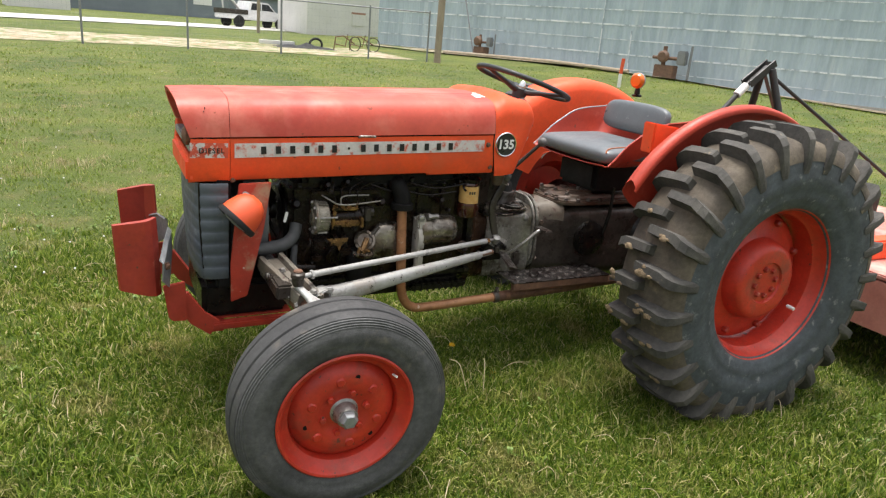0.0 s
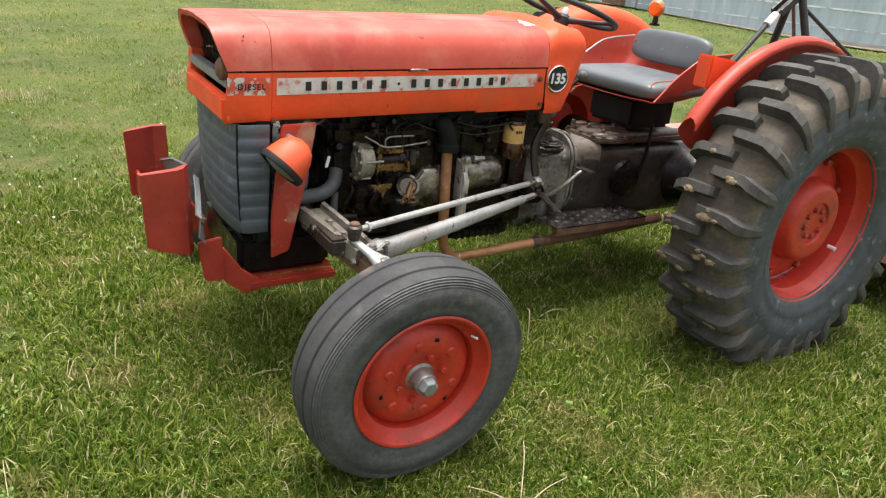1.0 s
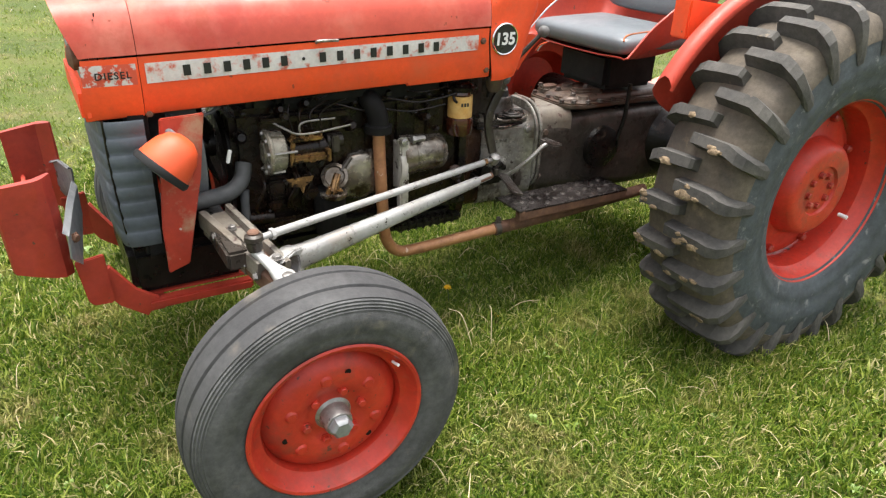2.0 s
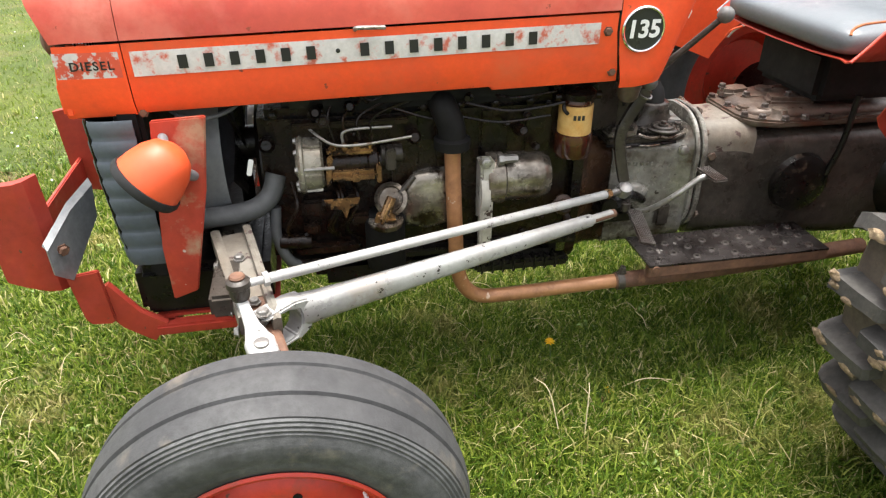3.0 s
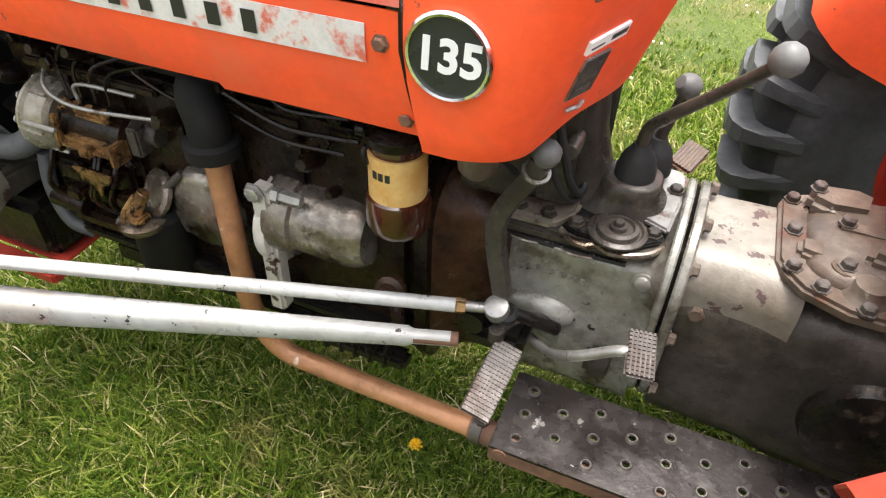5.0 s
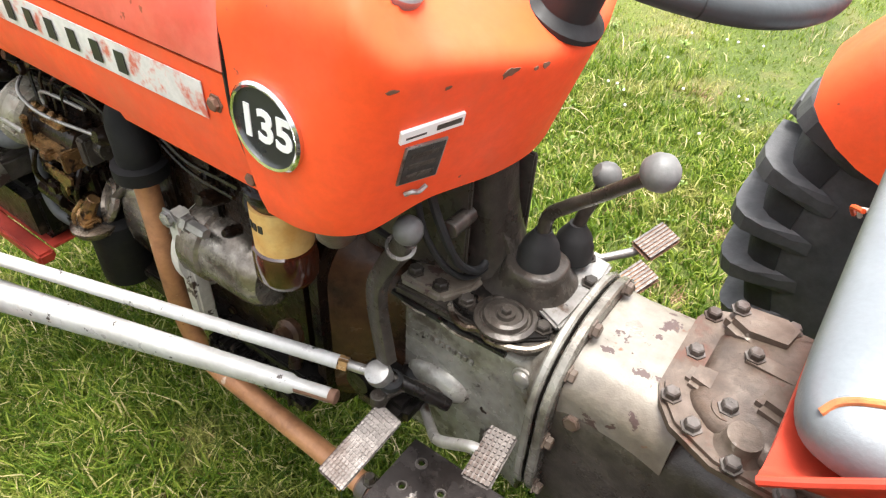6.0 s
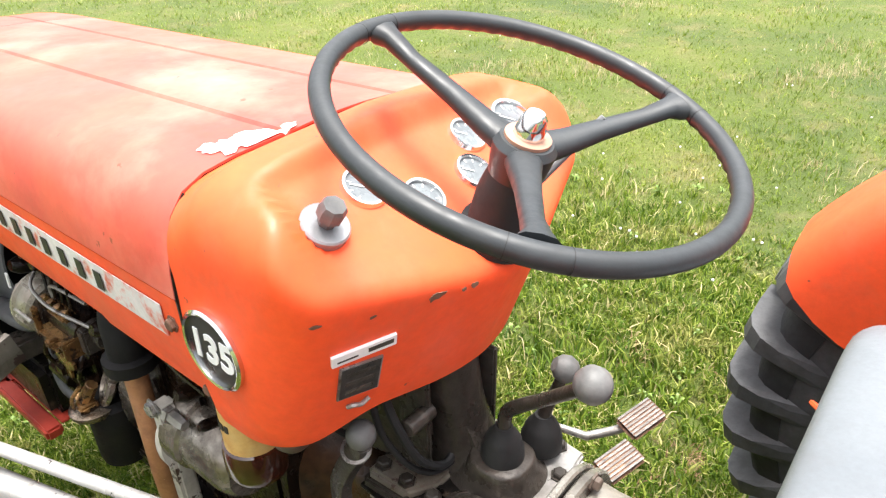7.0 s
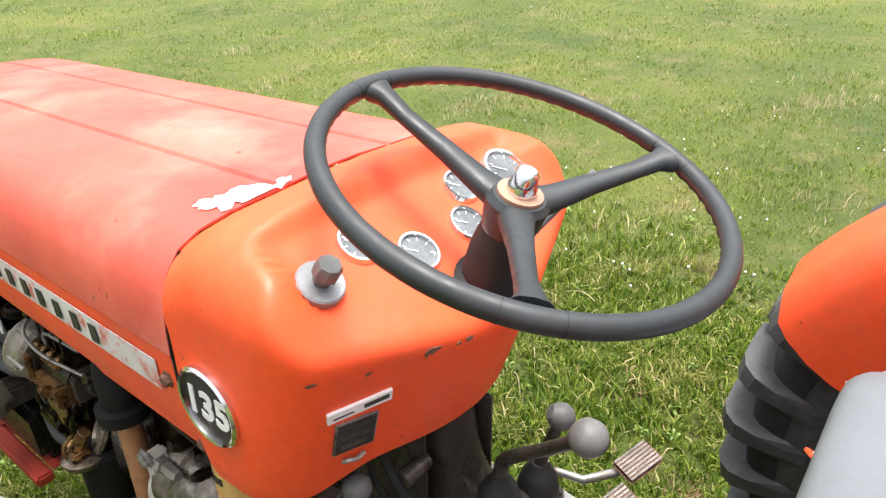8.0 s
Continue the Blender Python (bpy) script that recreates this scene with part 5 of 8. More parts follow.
bm = loft([rounded(1.500, 0.108, 0.39, 0.706, 0.03), rounded(1.52, 0.106, 0.39, 0.704, 0.026), rounded(1.61, 0.104, 0.39, 0.700, 0.024), rounded(1.68, 0.106, 0.39, 0.703, 0.026), rounded(1.715, 0.112, 0.39, 0.714, 0.04), rounded(1.736, 0.126, 0.39, 0.74, 0.06)])
gb = part("gearbox", bm, M_GREY, tractor, "worn grey gearbox casting with oil stains", smooth=50)
bm = bmesh.new()
for k in range(9):
    box(1.535 + 0.0105 * k, 1.542 + 0.0105 * k, CY - 0.1075, CY - 0.100, 0.641 - 0.0006 * k, 0.652 - 0.0006 * k, 0.001, None, bm)
parts("casting_mark", bm, M_GREY, gb)
# a swelling low on the case and the drain boss
part("case_swelling", lathe([(0.062, 0), (0.055, 0.010), (0.038, 0.018), (0, 0.022)], aim((1.565, CY - 0.103, 0.555), (0, -1, 0.1)) @ Matrix.Diagonal((1.0, 0.55, 1.0, 1.0)), 28), M_GREY, gb, smooth=70)
part("drain_boss", box(1.655, 1.705, CY - 0.118, CY - 0.10, 0.44, 0.515, 0.010), M_GREYDARK, gb)
part("shaft_boss", lathe([(0, 0), (0.036, 0), (0.033, 0.02), (0.02, 0.034), (0, 0.036)], aim((1.525, CY - 0.098, 0.525), (0, -1, 0)), 28), M_BLACK, gb)
part("case_bolt", lathe([(0, 0), (0.017, 0), (0.017, 0.004), (0.0135, 0.005), (0.013, 0.010), (0.009, 0.013), (0, 0.013)], aim((1.711, CY - 0.108, 0.679), (0, -1, 0)), 18), M_STEEL, gb)
# flange where gearbox and rear housing meet
for name, x0, x1, hw, top, material, label in (("front_flange", 1.735, 1.748, 0.141, 0.776, M_GREY, "worn grey flange"), ("gasket", 1.748, 1.754, 0.136, 0.771, M_BLACK, "dark gasket"), ("rear_flange", 1.754, 1.770, 0.142, 0.777, M_GREY, "worn grey flange")):
    part(name, loft([rounded(x0, hw - 0.003, 0.40, top - 0.003, 0.118, 9), rounded(x0 + 0.003, hw, 0.40, top, 0.12, 9), rounded(x1 - 0.003, hw, 0.40, top, 0.12, 9), rounded(x1, hw - 0.003, 0.40, top - 0.003, 0.118, 9)]), material, gb, label)
bm = bmesh.new()
for dy, z in ((-0.128, 0.60), (-0.128, 0.48), (-0.100, 0.722), (-0.045, 0.765), (0.06, 0.763)):
    bolt((1.770, CY + dy, z), (1, 0, 0), 0.0105, 0.012, bm)
parts("flange_bolt", bm, M_COVER, gb)
# top cover of the gearbox: a ledge, a raised plate in front, an oily filler well and a plate of bare metal behind
bm = slab([(1.478, CY - 0.112), (1.60, CY - 0.110), (1.70, CY - 0.104), (1.728, CY - 0.08), (1.730, CY + 0.11), (1.478, CY + 0.11)], 0.020, Matrix.Translation((0, 0, 0.706)), 0.005)
tc = part("top_cover", bm, M_GREYDARK, tractor, "grimy gearbox top cover")
bm = slab([(1.484, CY - 0.106), (1.560, CY - 0.104), (1.588, CY - 0.060), (1.592, CY + 0.0), (1.57, CY + 0.10), (1.484, CY + 0.10)], 0.020, Matrix.Translation((0, 0, 0.722)), 0.006)
part("box_flange", bm, M_FLAKED, tc, "worn grey flange of the steering box")
bm = slab([(1.572, CY - 0.094), (1.60, CY - 0.104), (1.69, CY - 0.098), (1.722, CY - 0.070), (1.712, CY - 0.018), (1.60, CY - 0.010), (1.582, CY - 0.045)], 0.010, Matrix.Translation((0, 0, 0.7235)), 0.003)
part("cover_plate", bm, M_BLACK, tc, "dark oily plate")
bm = slab([(1.668, CY - 0.030), (1.726, CY - 0.055), (1.734, CY + 0.03), (1.728, CY + 0.118), (1.67, CY + 0.125), (1.645, CY + 0.06)], 0.012, Matrix.Translation((0, 0, 0.732)), 0.004)
part("rear_plate", bm, M_STEEL, tc, "bare blue-grey plate with oil stains")
bm = lathe([(0.046, 0), (0.046, 0.004), (0.039, 0.007), (0.036, 0.003), (0.033, 0.003), (0.031, 0.010), (0.025, 0.012), (0.023, 0.008), (0.014, 0.008), (0.013, 0.014), (0, 0.014)], Matrix.Translation((1.654, CY - 0.076, 0.7335)), 30)
plug = part("filler_plug", bm, M_GREYDARK, tc, "round greasy filler plug")
part("plug_head", bolt((1.654, CY - 0.076, 0.747), (0, 0, 1), 0.008, 0.009, None, False), M_GREYDARK, plug)
bm = bmesh.new()
for x, y, z in ((1.592, CY - 0.082, 0.7335), (1.706, CY - 0.060, 0.7335), (1.72, CY + 0.055, 0.744), (1.69, CY + 0.105, 0.744), (1.500, CY - 0.085, 0.742), (1.548, CY - 0.088, 0.742), (1.50, CY + 0.08, 0.742)):
    bolt((x, y, z), (0, 0, 1), 0.0105, 0.011, bm)
parts("cover_bolt", bm, M_GREYDARK, tc)
part("gasket_edge", tube([(1.476, CY - 0.110, 0.706), (1.53, CY - 0.114, 0.706), (1.60, CY - 0.112, 0.704), (1.68, CY - 0.112, 0.706)], 0.0048, 8), M_BLACK, tc)
bm = tube([(1.572, CY - 0.098, 0.728), (1.59, CY - 0.112, 0.724), (1.612, CY - 0.116, 0.722), (1.632, CY - 0.109, 0.724), (1.652, CY - 0.116, 0.722), (1.68, CY - 0.112, 0.724), (1.708, CY - 0.096, 0.724), (1.726, CY - 0.070, 0.726)], 0.0055, 8)
tube([(1.50, CY - 0.116, 0.704), (1.525, CY - 0.118, 0.703), (1.545, CY - 0.117, 0.704)], 0.003, 6, bm)
tube([(1.57, CY - 0.115, 0.704), (1.60, CY - 0.118, 0.702), (1.63, CY - 0.116, 0.703)], 0.003, 6, bm)
parts("sealant_bead", bm, M_STARTER, tc, "squeezed-out silver sealant")
# wiring, a clamp and brackets that hang below the cowl
bm = bmesh.new()
tube([(1.545, CY - 0.12, 0.93), (1.56, CY - 0.11, 0.87), (1.575, CY - 0.085, 0.80), (1.585, CY - 0.04, 0.765), (1.58, CY + 0.0, 0.80), (1.57, CY + 0.03, 0.90)], 0.0065, 8, bm)
tube([(1.53, CY - 0.13, 0.93), (1.545, CY - 0.125, 0.86), (1.565, CY - 0.095, 0.79), (1.58, CY - 0.05, 0.755), (1.60, CY + 0.01, 0.78)], 0.0050, 8, bm)
tube([(1.47, CY - 0.17, 0.92), (1.485, CY - 0.16, 0.87), (1.50, CY - 0.13, 0.83)], 0.005, 8, bm)
parts("wiring_loop", bm, M_RUBBER, tractor, "black wiring hanging below the cowl")
bm = box(1.515, 1.57, CY - 0.062, CY - 0.052, 0.745, 0.93, 0.003)
box(1.49, 1.60, CY + 0.055, CY + 0.065, 0.745, 0.92, 0.003, None, bm)
rod((1.565, CY - 0.10, 0.865), (1.565, CY - 0.05, 0.865), 0.013, None, 10, bm)
parts("cowl_bracket", bm, M_GREYDARK, tractor, "grimy bracket below the cowl")
part("tank_drain", lathe([(0, 0.0), (0.018, 0.002), (0.026, 0.012), (0.03, 0.035), (0.034, 0.06), (0, 0.062)], Matrix.Translation((1.468, CY - 0.212, 0.868)), 20), M_COVER, tractor, "stained round drain below the cowl")
# lever tower with rubber boots
def oval(x, y, z, a, b, n=28, p=2.6):
    return [(x + a * math.copysign(abs(math.cos(t)) ** (2 / p), math.cos(t)), y + b * math.copysign(abs(math.sin(t)) ** (2 / p), math.sin(t)), z) for t in [2 * math.pi * j / n for j in range(n)]]


bm = loft([oval(1.638, CY + 0.022, 0.724, 0.082, 0.072), oval(1.640, CY + 0.020, 0.735, 0.078, 0.068), oval(1.646, CY + 0.012, 0.748, 0.062, 0.054), oval(1.650, CY + 0.006, 0.768, 0.050, 0.046), oval(1.653, CY + 0.003, 0.786, 0.045, 0.043), oval(1.653, CY + 0.003, 0.790, 0.041, 0.039)])
tower = part("lever_tower", bm, M_GREYDARK, tractor, "grimy cast lever tower", smooth=50)
bm = loft([oval(1.572, CY + 0.020, 0.735, 0.060, 0.055), oval(1.566, CY + 0.018, 0.79, 0.048, 0.046), oval(1.556, CY + 0.012, 0.85, 0.042, 0.042), oval(1.545, CY + 0.005, 0.93, 0.045, 0.045)])
part("steering_box", bm, M_GREYDARK, tractor, "grimy cast steering box under the cowl", smooth=50)
part("box_web", loft([[(x, CY + y, z) for x, z in ((1.588, 0.738), (1.640, 0.742), (1.612, 0.80), (1.585, 0.85))] for y in (-0.012, 0.004)]), M_GREYDARK, tower, "sloping cast web", smooth=20)
part("column_tube", loft([rounded(1.40, 0.085, 0.73, 0.93, 0.03), rounded(1.49, 0.072, 0.73, 0.93, 0.03), rounded(1.55, 0.05, 0.735, 0.86, 0.025)]), M_GREYDARK, tractor)
LEVERS = (((1.653, CY + 0.003), 0.0, (1.797, 2.618, 1.031), 0.0225, [(0, 0, 0.83), (0.004, 0.0, 0.872), (0.032, -0.010, 0.908), (0.075, -0.022, 0.952)]), ((1.672, CY + 0.080), -0.026, (1.693, 2.761, 0.905), 0.0205, [(0, 0, 0.80), (0.003, 0.002, 0.83), (0.012, 0.010, 0.865)]))
for (x, y), drop, knob, r, path in LEVERS:
    boot = lathe([(0.032, 0.784), (0.031, 0.806), (0.028, 0.812), (0.027, 0.820), (0.023, 0.828), (0.016, 0.838), (0.0125, 0.846), (0, 0.847)], Matrix.Translation((x, y, drop)), 24)
    part("boot", boot, M_RUBBER, tower, "black rubber boot")
    lv = part("gear_lever", tube([(x + a, y + b, z) for a, b, z in path] + [knob], (0.0108, 0.0085), 12), M_GREYDARK, tractor, "bent gear lever with a round worn knob")
    part("knob", lathe([(0, -r), (r * 0.5, -r * 0.92), (r * 0.87, -r * 0.5), (r, 0), (r * 0.87, r * 0.5), (r * 0.5, r * 0.87), (0, r)], aim(knob, Vector(knob) - Vector((x, y, 0.92))), 24), M_KNOB, lv, "round worn dark knob")
# drop arm on the side of the case
bm = tube([(1.541, CY - 0.163, 0.880), (1.531, CY - 0.161, 0.853), (1.508, CY - 0.160, 0.812), (1.490, CY - 0.161, 0.768), (1.490, CY - 0.163, 0.725), (1.499, CY - 0.166, 0.680), (1.512, CY - 0.170, 0.628)], 0.016, 14, section=(0.0105, 0.0150))
da = part("drop_arm", bm, M_GREYDARK, tractor, "grimy steering drop arm")
part("arm_cap", lathe([(0, -0.02), (0.012, -0.017), (0.018, -0.009), (0.020, 0.0), (0.018, 0.010), (0.010, 0.018), (0, 0.020)], aim((1.547, CY - 0.166, 0.897), (0.3, -0.1, 1)), 18), M_KNOB, da, "round grey cap")
part("arm_ring", lathe([(0.016, -0.002), (0.0205, -0.002), (0.0205, 0.002), (0.016, 0.002)], aim((1.537, CY - 0.168, 0.867), (0.3, -0.35, 1)), 20, closed=True), M_STEEL, da)
bm = lathe([(0.0, 0), (0.022, 0), (0.024, 0.01), (0.012, 0.016), (0.012, 0.05), (0, 0.05)], aim((1.470, CY - 0.195, 0.563), (0, 1, 0)), 16)
box(1.455, 1.56, CY - 0.19, CY - 0.10, 0.505, 0.547, 0.012, None, bm)
tube([(1.515, CY - 0.17, 0.59), (1.56, CY - 0.15, 0.57), (1.60, CY - 0.125, 0.54)], 0.012, 10, bm)
part("arm_mount", bm, M_BLACK, tractor, "black oily radius arm mount")

# rear housing and lift cover; the housing's lit top and shaded sides differ in colour
bm = loft([rounded(1.7705, 0.116, 0.57, 0.747, 0.062, 8), rounded(1.80, 0.114, 0.57, 0.746, 0.060, 8), rounded(1.86, 0.116, 0.57, 0.746, 0.058, 8), rounded(1.925, 0.120, 0.57, 0.746, 0.056, 8)])
neck = part("housing_neck", bm, M_FLAKED, gb, "flaking grey casting top, toned pale for light from above", smooth=50)
part("neck_bolt", bolt((1.797, CY - 0.112, 0.655), (0, -1, 0.1), 0.013, 0.012), M_COVER, neck)
# sides below the pale top: grime plus shade held in the darker material
bm = loft([rounded(1.770, 0.118, 0.39, 0.705, 0.06), rounded(1.924, 0.1215, 0.385, 0.705, 0.06), rounded(1.97, 0.128, 0.38, 0.715, 0.05), rounded(2.25, 0.16, 0.37, 0.72, 0.05), rounded(2.75, 0.17, 0.37, 0.72, 0.05)])
part("rear_housing", bm, M_GREYDARK, tractor, "grimy rear transmission housing with shade in its dark tone", smooth=50)
# the lift cover: a bolted flange and a raised body with cast pads
bm = slab([(1.876, CY - 0.062), (1.888, CY - 0.090), (1.912, CY - 0.118), (1.97, CY - 0.142), (2.46, CY - 0.150), (2.46, CY + 0.150), (1.97, CY + 0.140), (1.915, CY + 0.124), (1.884, CY + 0.108), (1.874, CY + 0.082)], 0.022, Matrix.Translation((0, 0, 0.735)), 0.006)
lc = part("lift_cover", bm, M_COVER, tractor, "rust-stained hydraulic lift cover with bolts")
bm = loft([rounded(1.914, 0.066, 0.74, 0.758, 0.010), rounded(1.926, 0.080, 0.74, 0.768, 0.014), rounded(1.95, 0.098, 0.74, 0.775, 0.018), rounded(2.03, 0.118, 0.74, 0.780, 0.022), rounded(2.43, 0.122, 0.74, 0.780, 0.022)])
part("cover_body", bm, M_COVER, lc, smooth=50)
bm = slab([(1.905, CY + 0.068), (1.94, CY + 0.050), (2.0, CY + 0.058), (2.01, CY + 0.11), (1.98, CY + 0.126), (1.918, CY + 0.116)], 0.034, Matrix.Translation((0, 0, 0.752)), 0.011)
slab([(1.90, CY - 0.05), (1.945, CY - 0.060), (1.975, CY - 0.035), (1.97, CY - 0.006), (1.902, CY - 0.014)], 0.022, Matrix.Translation((0, 0, 0.748)), 0.007, bm)
slab([(1.98, CY - 0.056), (2.11, CY - 0.086), (2.13, CY - 0.006), (2.0, CY + 0.004)], 0.030, Matrix.Translation((0, 0, 0.765)), 0.010, bm)
slab([(1.945, CY + 0.006), (2.02, CY + 0.002), (2.03, CY + 0.040), (1.95, CY + 0.046)], 0.020, Matrix.Translation((0, 0, 0.760)), 0.008, bm)
parts("cover_pad", bm, M_COVER, lc)
bm = bmesh.new()
for x, y, z, r, h in ((1.961, -0.071, 0.757, 0.021, 0.018), (1.962, 0.026, 0.757, 0.021, 0.014), (1.990, -0.100, 0.757, 0.023, 0.022), (2.04, 0.066, 0.765, 0.022, 0.024)):
    lathe([(r * 1.35, 0), (r * 1.12, 0.006), (r, h * 0.6), (r * 0.92, h), (0, h)], Matrix.Translation((x, CY + y, z)), 18, bm)
parts("bolt_boss", bm, M_COVER, lc)
bm = bmesh.new()
for x, y, z in ((1.892, 0.091, 0.756), (1.896, 0.009, 0.756), (1.897, -0.079, 0.756), (1.934, -0.109, 0.756), (1.961, -0.071, 0.774), (1.962, 0.026, 0.779), (1.921, 0.093, 0.785), (1.99, -0.132, 0.756), (2.05, -0.134, 0.756), (2.12, -0.136, 0.756), (1.99, 0.131, 0.756), (2.07, 0.133, 0.756), (2.05, -0.041, 0.794), (2.10, -0.046, 0.794)):
    bolt((x, CY + y, z), (0, 0, 1), 0.0102, 0.013, bm)
parts("cover_bolt", bm, M_PAD, lc)
bm = bmesh.new()
for side in (-1, 1):
    lathe([(0.17, 0.0), (0.15, 0.03), (0.10, 0.12), (0.085, 0.30), (0.11, 0.52), (0.11, 0.57), (0, 0.57)], aim((2.487, CY + side * 0.15, 0.56), (0, side, 0)), 28, bm)
parts("axle_housing", bm, M_BLACK, tractor, "black oily rear axle housing")
bm = lathe([(0, 0), (0.09, 0), (0.085, 0.02), (0.06, 0.03), (0, 0.03)], aim((2.06, CY - 0.160, 0.575), (0, -1, 0)), 24)
tube([(2.16, CY - 0.18, 0.83), (2.15, CY - 0.185, 0.70), (2.13, CY - 0.18, 0.60)], 0.009, 8, bm)
parts("brake_gear", bm, M_BLACK, tractor)

# footplates
for side in (-1, 1):
    y0, y1 = CY - 0.312, CY - 0.148
    bm = bmesh.new()
    holes = [(1.592 + 0.058 * i, y0 + 0.028 + 0.052 * j + (0.026 if i % 2 else 0)) for i in range(9) for j in range(3)]
    hx = [(x, y) for x, y in holes if y < y1 - 0.012]
    # a plate pierced by square-cut holes, each with its own burr
    xs = sorted(set([1.555, 2.10] + [round(x + d, 4) for x, _ in hx for d in (-0.0055, 0.0055)]))
    ys = sorted(set([y0, y1] + [round(y + d, 4) for _, y in hx for d in (-0.0055, 0.0055)]))
    grid = [[bm.verts.new((x, y if side < 0 else 2 * CY - y, 0.432)) for y in ys] for x in xs]
    for i in range(len(xs) - 1):
        for j in range(len(ys) - 1):
            cx, cy = (xs[i] + xs[i + 1]) / 2, (ys[j] + ys[j + 1]) / 2
            if not any(abs(cx - x) < 0.0055 and abs(cy - y) < 0.0055 for x, y in hx):
                bm.faces.new((grid[i][j], grid[i + 1][j], grid[i + 1][j + 1], grid[i][j + 1]))
    thicken(bm, 0.006)
    fp = part("footplate", bm, M_FOOT, tractor, "scuffed steel footplate with punched holes", smooth=0)
    bm = bmesh.new()
    for x, y in hx:
        lathe([(0.0062, -0.001), (0.0068, 0.0035), (0.0088, 0.0035), (0.0115, -0.001)], Matrix.Translation((x, y if side < 0 else 2 * CY - y, 0.4325)), 12, bm, closed=True)
    parts("hole_burr", bm, M_PAD, fp)
    yo = y0 if side < 0 else 2 * CY - y0
    bm = box(1.555, 2.10, min(yo, yo - side * 0.006), max(yo, yo - side * 0.006), 0.395, 0.430, 0.002)
    box(1.56, 2.05, CY + side * 0.285 - 0.006, CY + side * 0.285 + 0.006, 0.38, 0.425, 0.002, None, bm)
    rod((1.575, yo + side * 0.002, 0.418), (1.575, yo - side * 0.03, 0.418), 0.012, None, 10, bm)
    part("footplate_side", bm, M_RUST, fp, "rusty side of the footplate")

# clutch pedal and the smaller pedal
def pad(name, c, right, up, w, h, parent, label):
    m = plane_pose(c, right, up)
    p = part(name, box(-w / 2, w / 2, -h / 2, h / 2, -0.006, 0.0, 0.004, m), M_PAD, parent, label)
    bm = bmesh.new()
    na, nb = int(w / 0.0062), int(h / 0.0075)
    for i in range(na):
        for j in range(nb):
            x, y = -w / 2 + (i + 0.7) * w / (na + 0.4), -h / 2 + (j + 0.7) * h / (nb + 0.4)
            box(x - 0.0019, x + 0.0019, y - 0.0026, y + 0.0026, -0.001, 0.0022, 0.0, m, bm)
    tagged(part("pad_grip", bm, M_PAD, p), kind="stuff")
    return p


bm = tube([(1.585, CY - 0.12, 0.545), (1.545, CY - 0.155, 0.575), (1.522, CY - 0.180, 0.566), (1.518, CY - 0.200, 0.552)], 0.011, 10)
rod((1.516, CY - 0.196, 0.548), (1.516, CY - 0.196, 0.573), 0.013, None, 10, bm)
cl = part("clutch_pedal", bm, M_GREYDARK, tractor, "clutch pedal with a long ribbed steel pad")
pad("pedal_pad", Vector((1.536, CY - 0.262, 0.532)), Vector((1.0, 0.0, -0.3)), Vector((0.0, 1.0, 0.30)), 0.050, 0.136, cl, "long ribbed steel pad")
bm = tube([(1.555, CY - 0.13, 0.510), (1.60, CY - 0.170, 0.530), (1.645, CY - 0.215, 0.590), (1.70, CY - 0.226, 0.640), (1.722, CY - 0.226, 0.648)], 0.0085, 10)
sp = part("differential_pedal", bm, M_STEEL, tractor, "small pedal with a ribbed pad on a bent steel rod")
pad("pedal_pad", Vector((1.736, CY - 0.229, 0.656)), Vector((1.0, 0.12, 0.0)), Vector((-0.12, 1.0, 0.03)), 0.042, 0.088, sp, "small ribbed pad")
# brake pedals on the far side
for x, y, z, a in ((1.730, 3.012, 0.640, 2.925), (1.734, 2.919, 0.612, 2.86)):
    bm = tube([(1.57, 2.80, 0.60), (1.611, a, 0.615), (1.656, a + 0.025, 0.600), (x - 0.03, y - 0.03, z - 0.022), (x - 0.01, y - 0.01, z - 0.008)], 0.0085, 10, None, False)
    bp2 = part("brake_pedal", bm, M_STEEL, tractor, "brake pedal with a worn brown pad")
    m = plane_pose((x, y, z), (0.93, -0.30, -0.2), (0.30, 0.93, 0.22))
    part("brake_pad", box(-0.026, 0.026, -0.042, 0.042, -0.006, 0.004, 0.005, m), M_RUST, bp2, "worn brown pedal pad")
    bm = bmesh.new()
    for k in range(7):
        box(-0.0235 + 0.007 * k, -0.0195 + 0.007 * k, -0.037, 0.037, 0.003, 0.006, 0.0, m, bm)
    parts("pad_grip", bm, M_GREYDARK, bp2)

# ---- wheels ----
def tyre_front():
    half = [(0.200, 0.056), (0.214, 0.070), (0.224, 0.080), (0.240, 0.085), (0.252, 0.0895), (0.256, 0.0885), (0.270, 0.094), (0.295, 0.096), (0.300, 0.0945), (0.310, 0.0945), (0.312, 0.0925), (0.319, 0.0925), (0.321, 0.0905), (0.327, 0.0905), (0.329, 0.0878), (0.334, 0.0885), (0.336, 0.0848), (0.341, 0.085), (0.343, 0.0808), (0.3475, 0.081), (0.349, 0.076), (0.3525, 0.0755), (0.3545, 0.070), (0.3575, 0.056), (0.359, 0.040), (0.354, 0.037), (0.354, 0.031), (0.3605, 0.028), (0.3635, 0.016), (0.364, 0.0)]
    cut = 20
    walls = lathe(half[:cut + 1], None, 96)
    lathe([(r, -h) for r, h in reversed(half[:cut + 1])], None, 96, walls)
    return walls, lathe(half[cut:] + [(r, -h) for r, h in reversed(half[cut:-1])], None, 96)


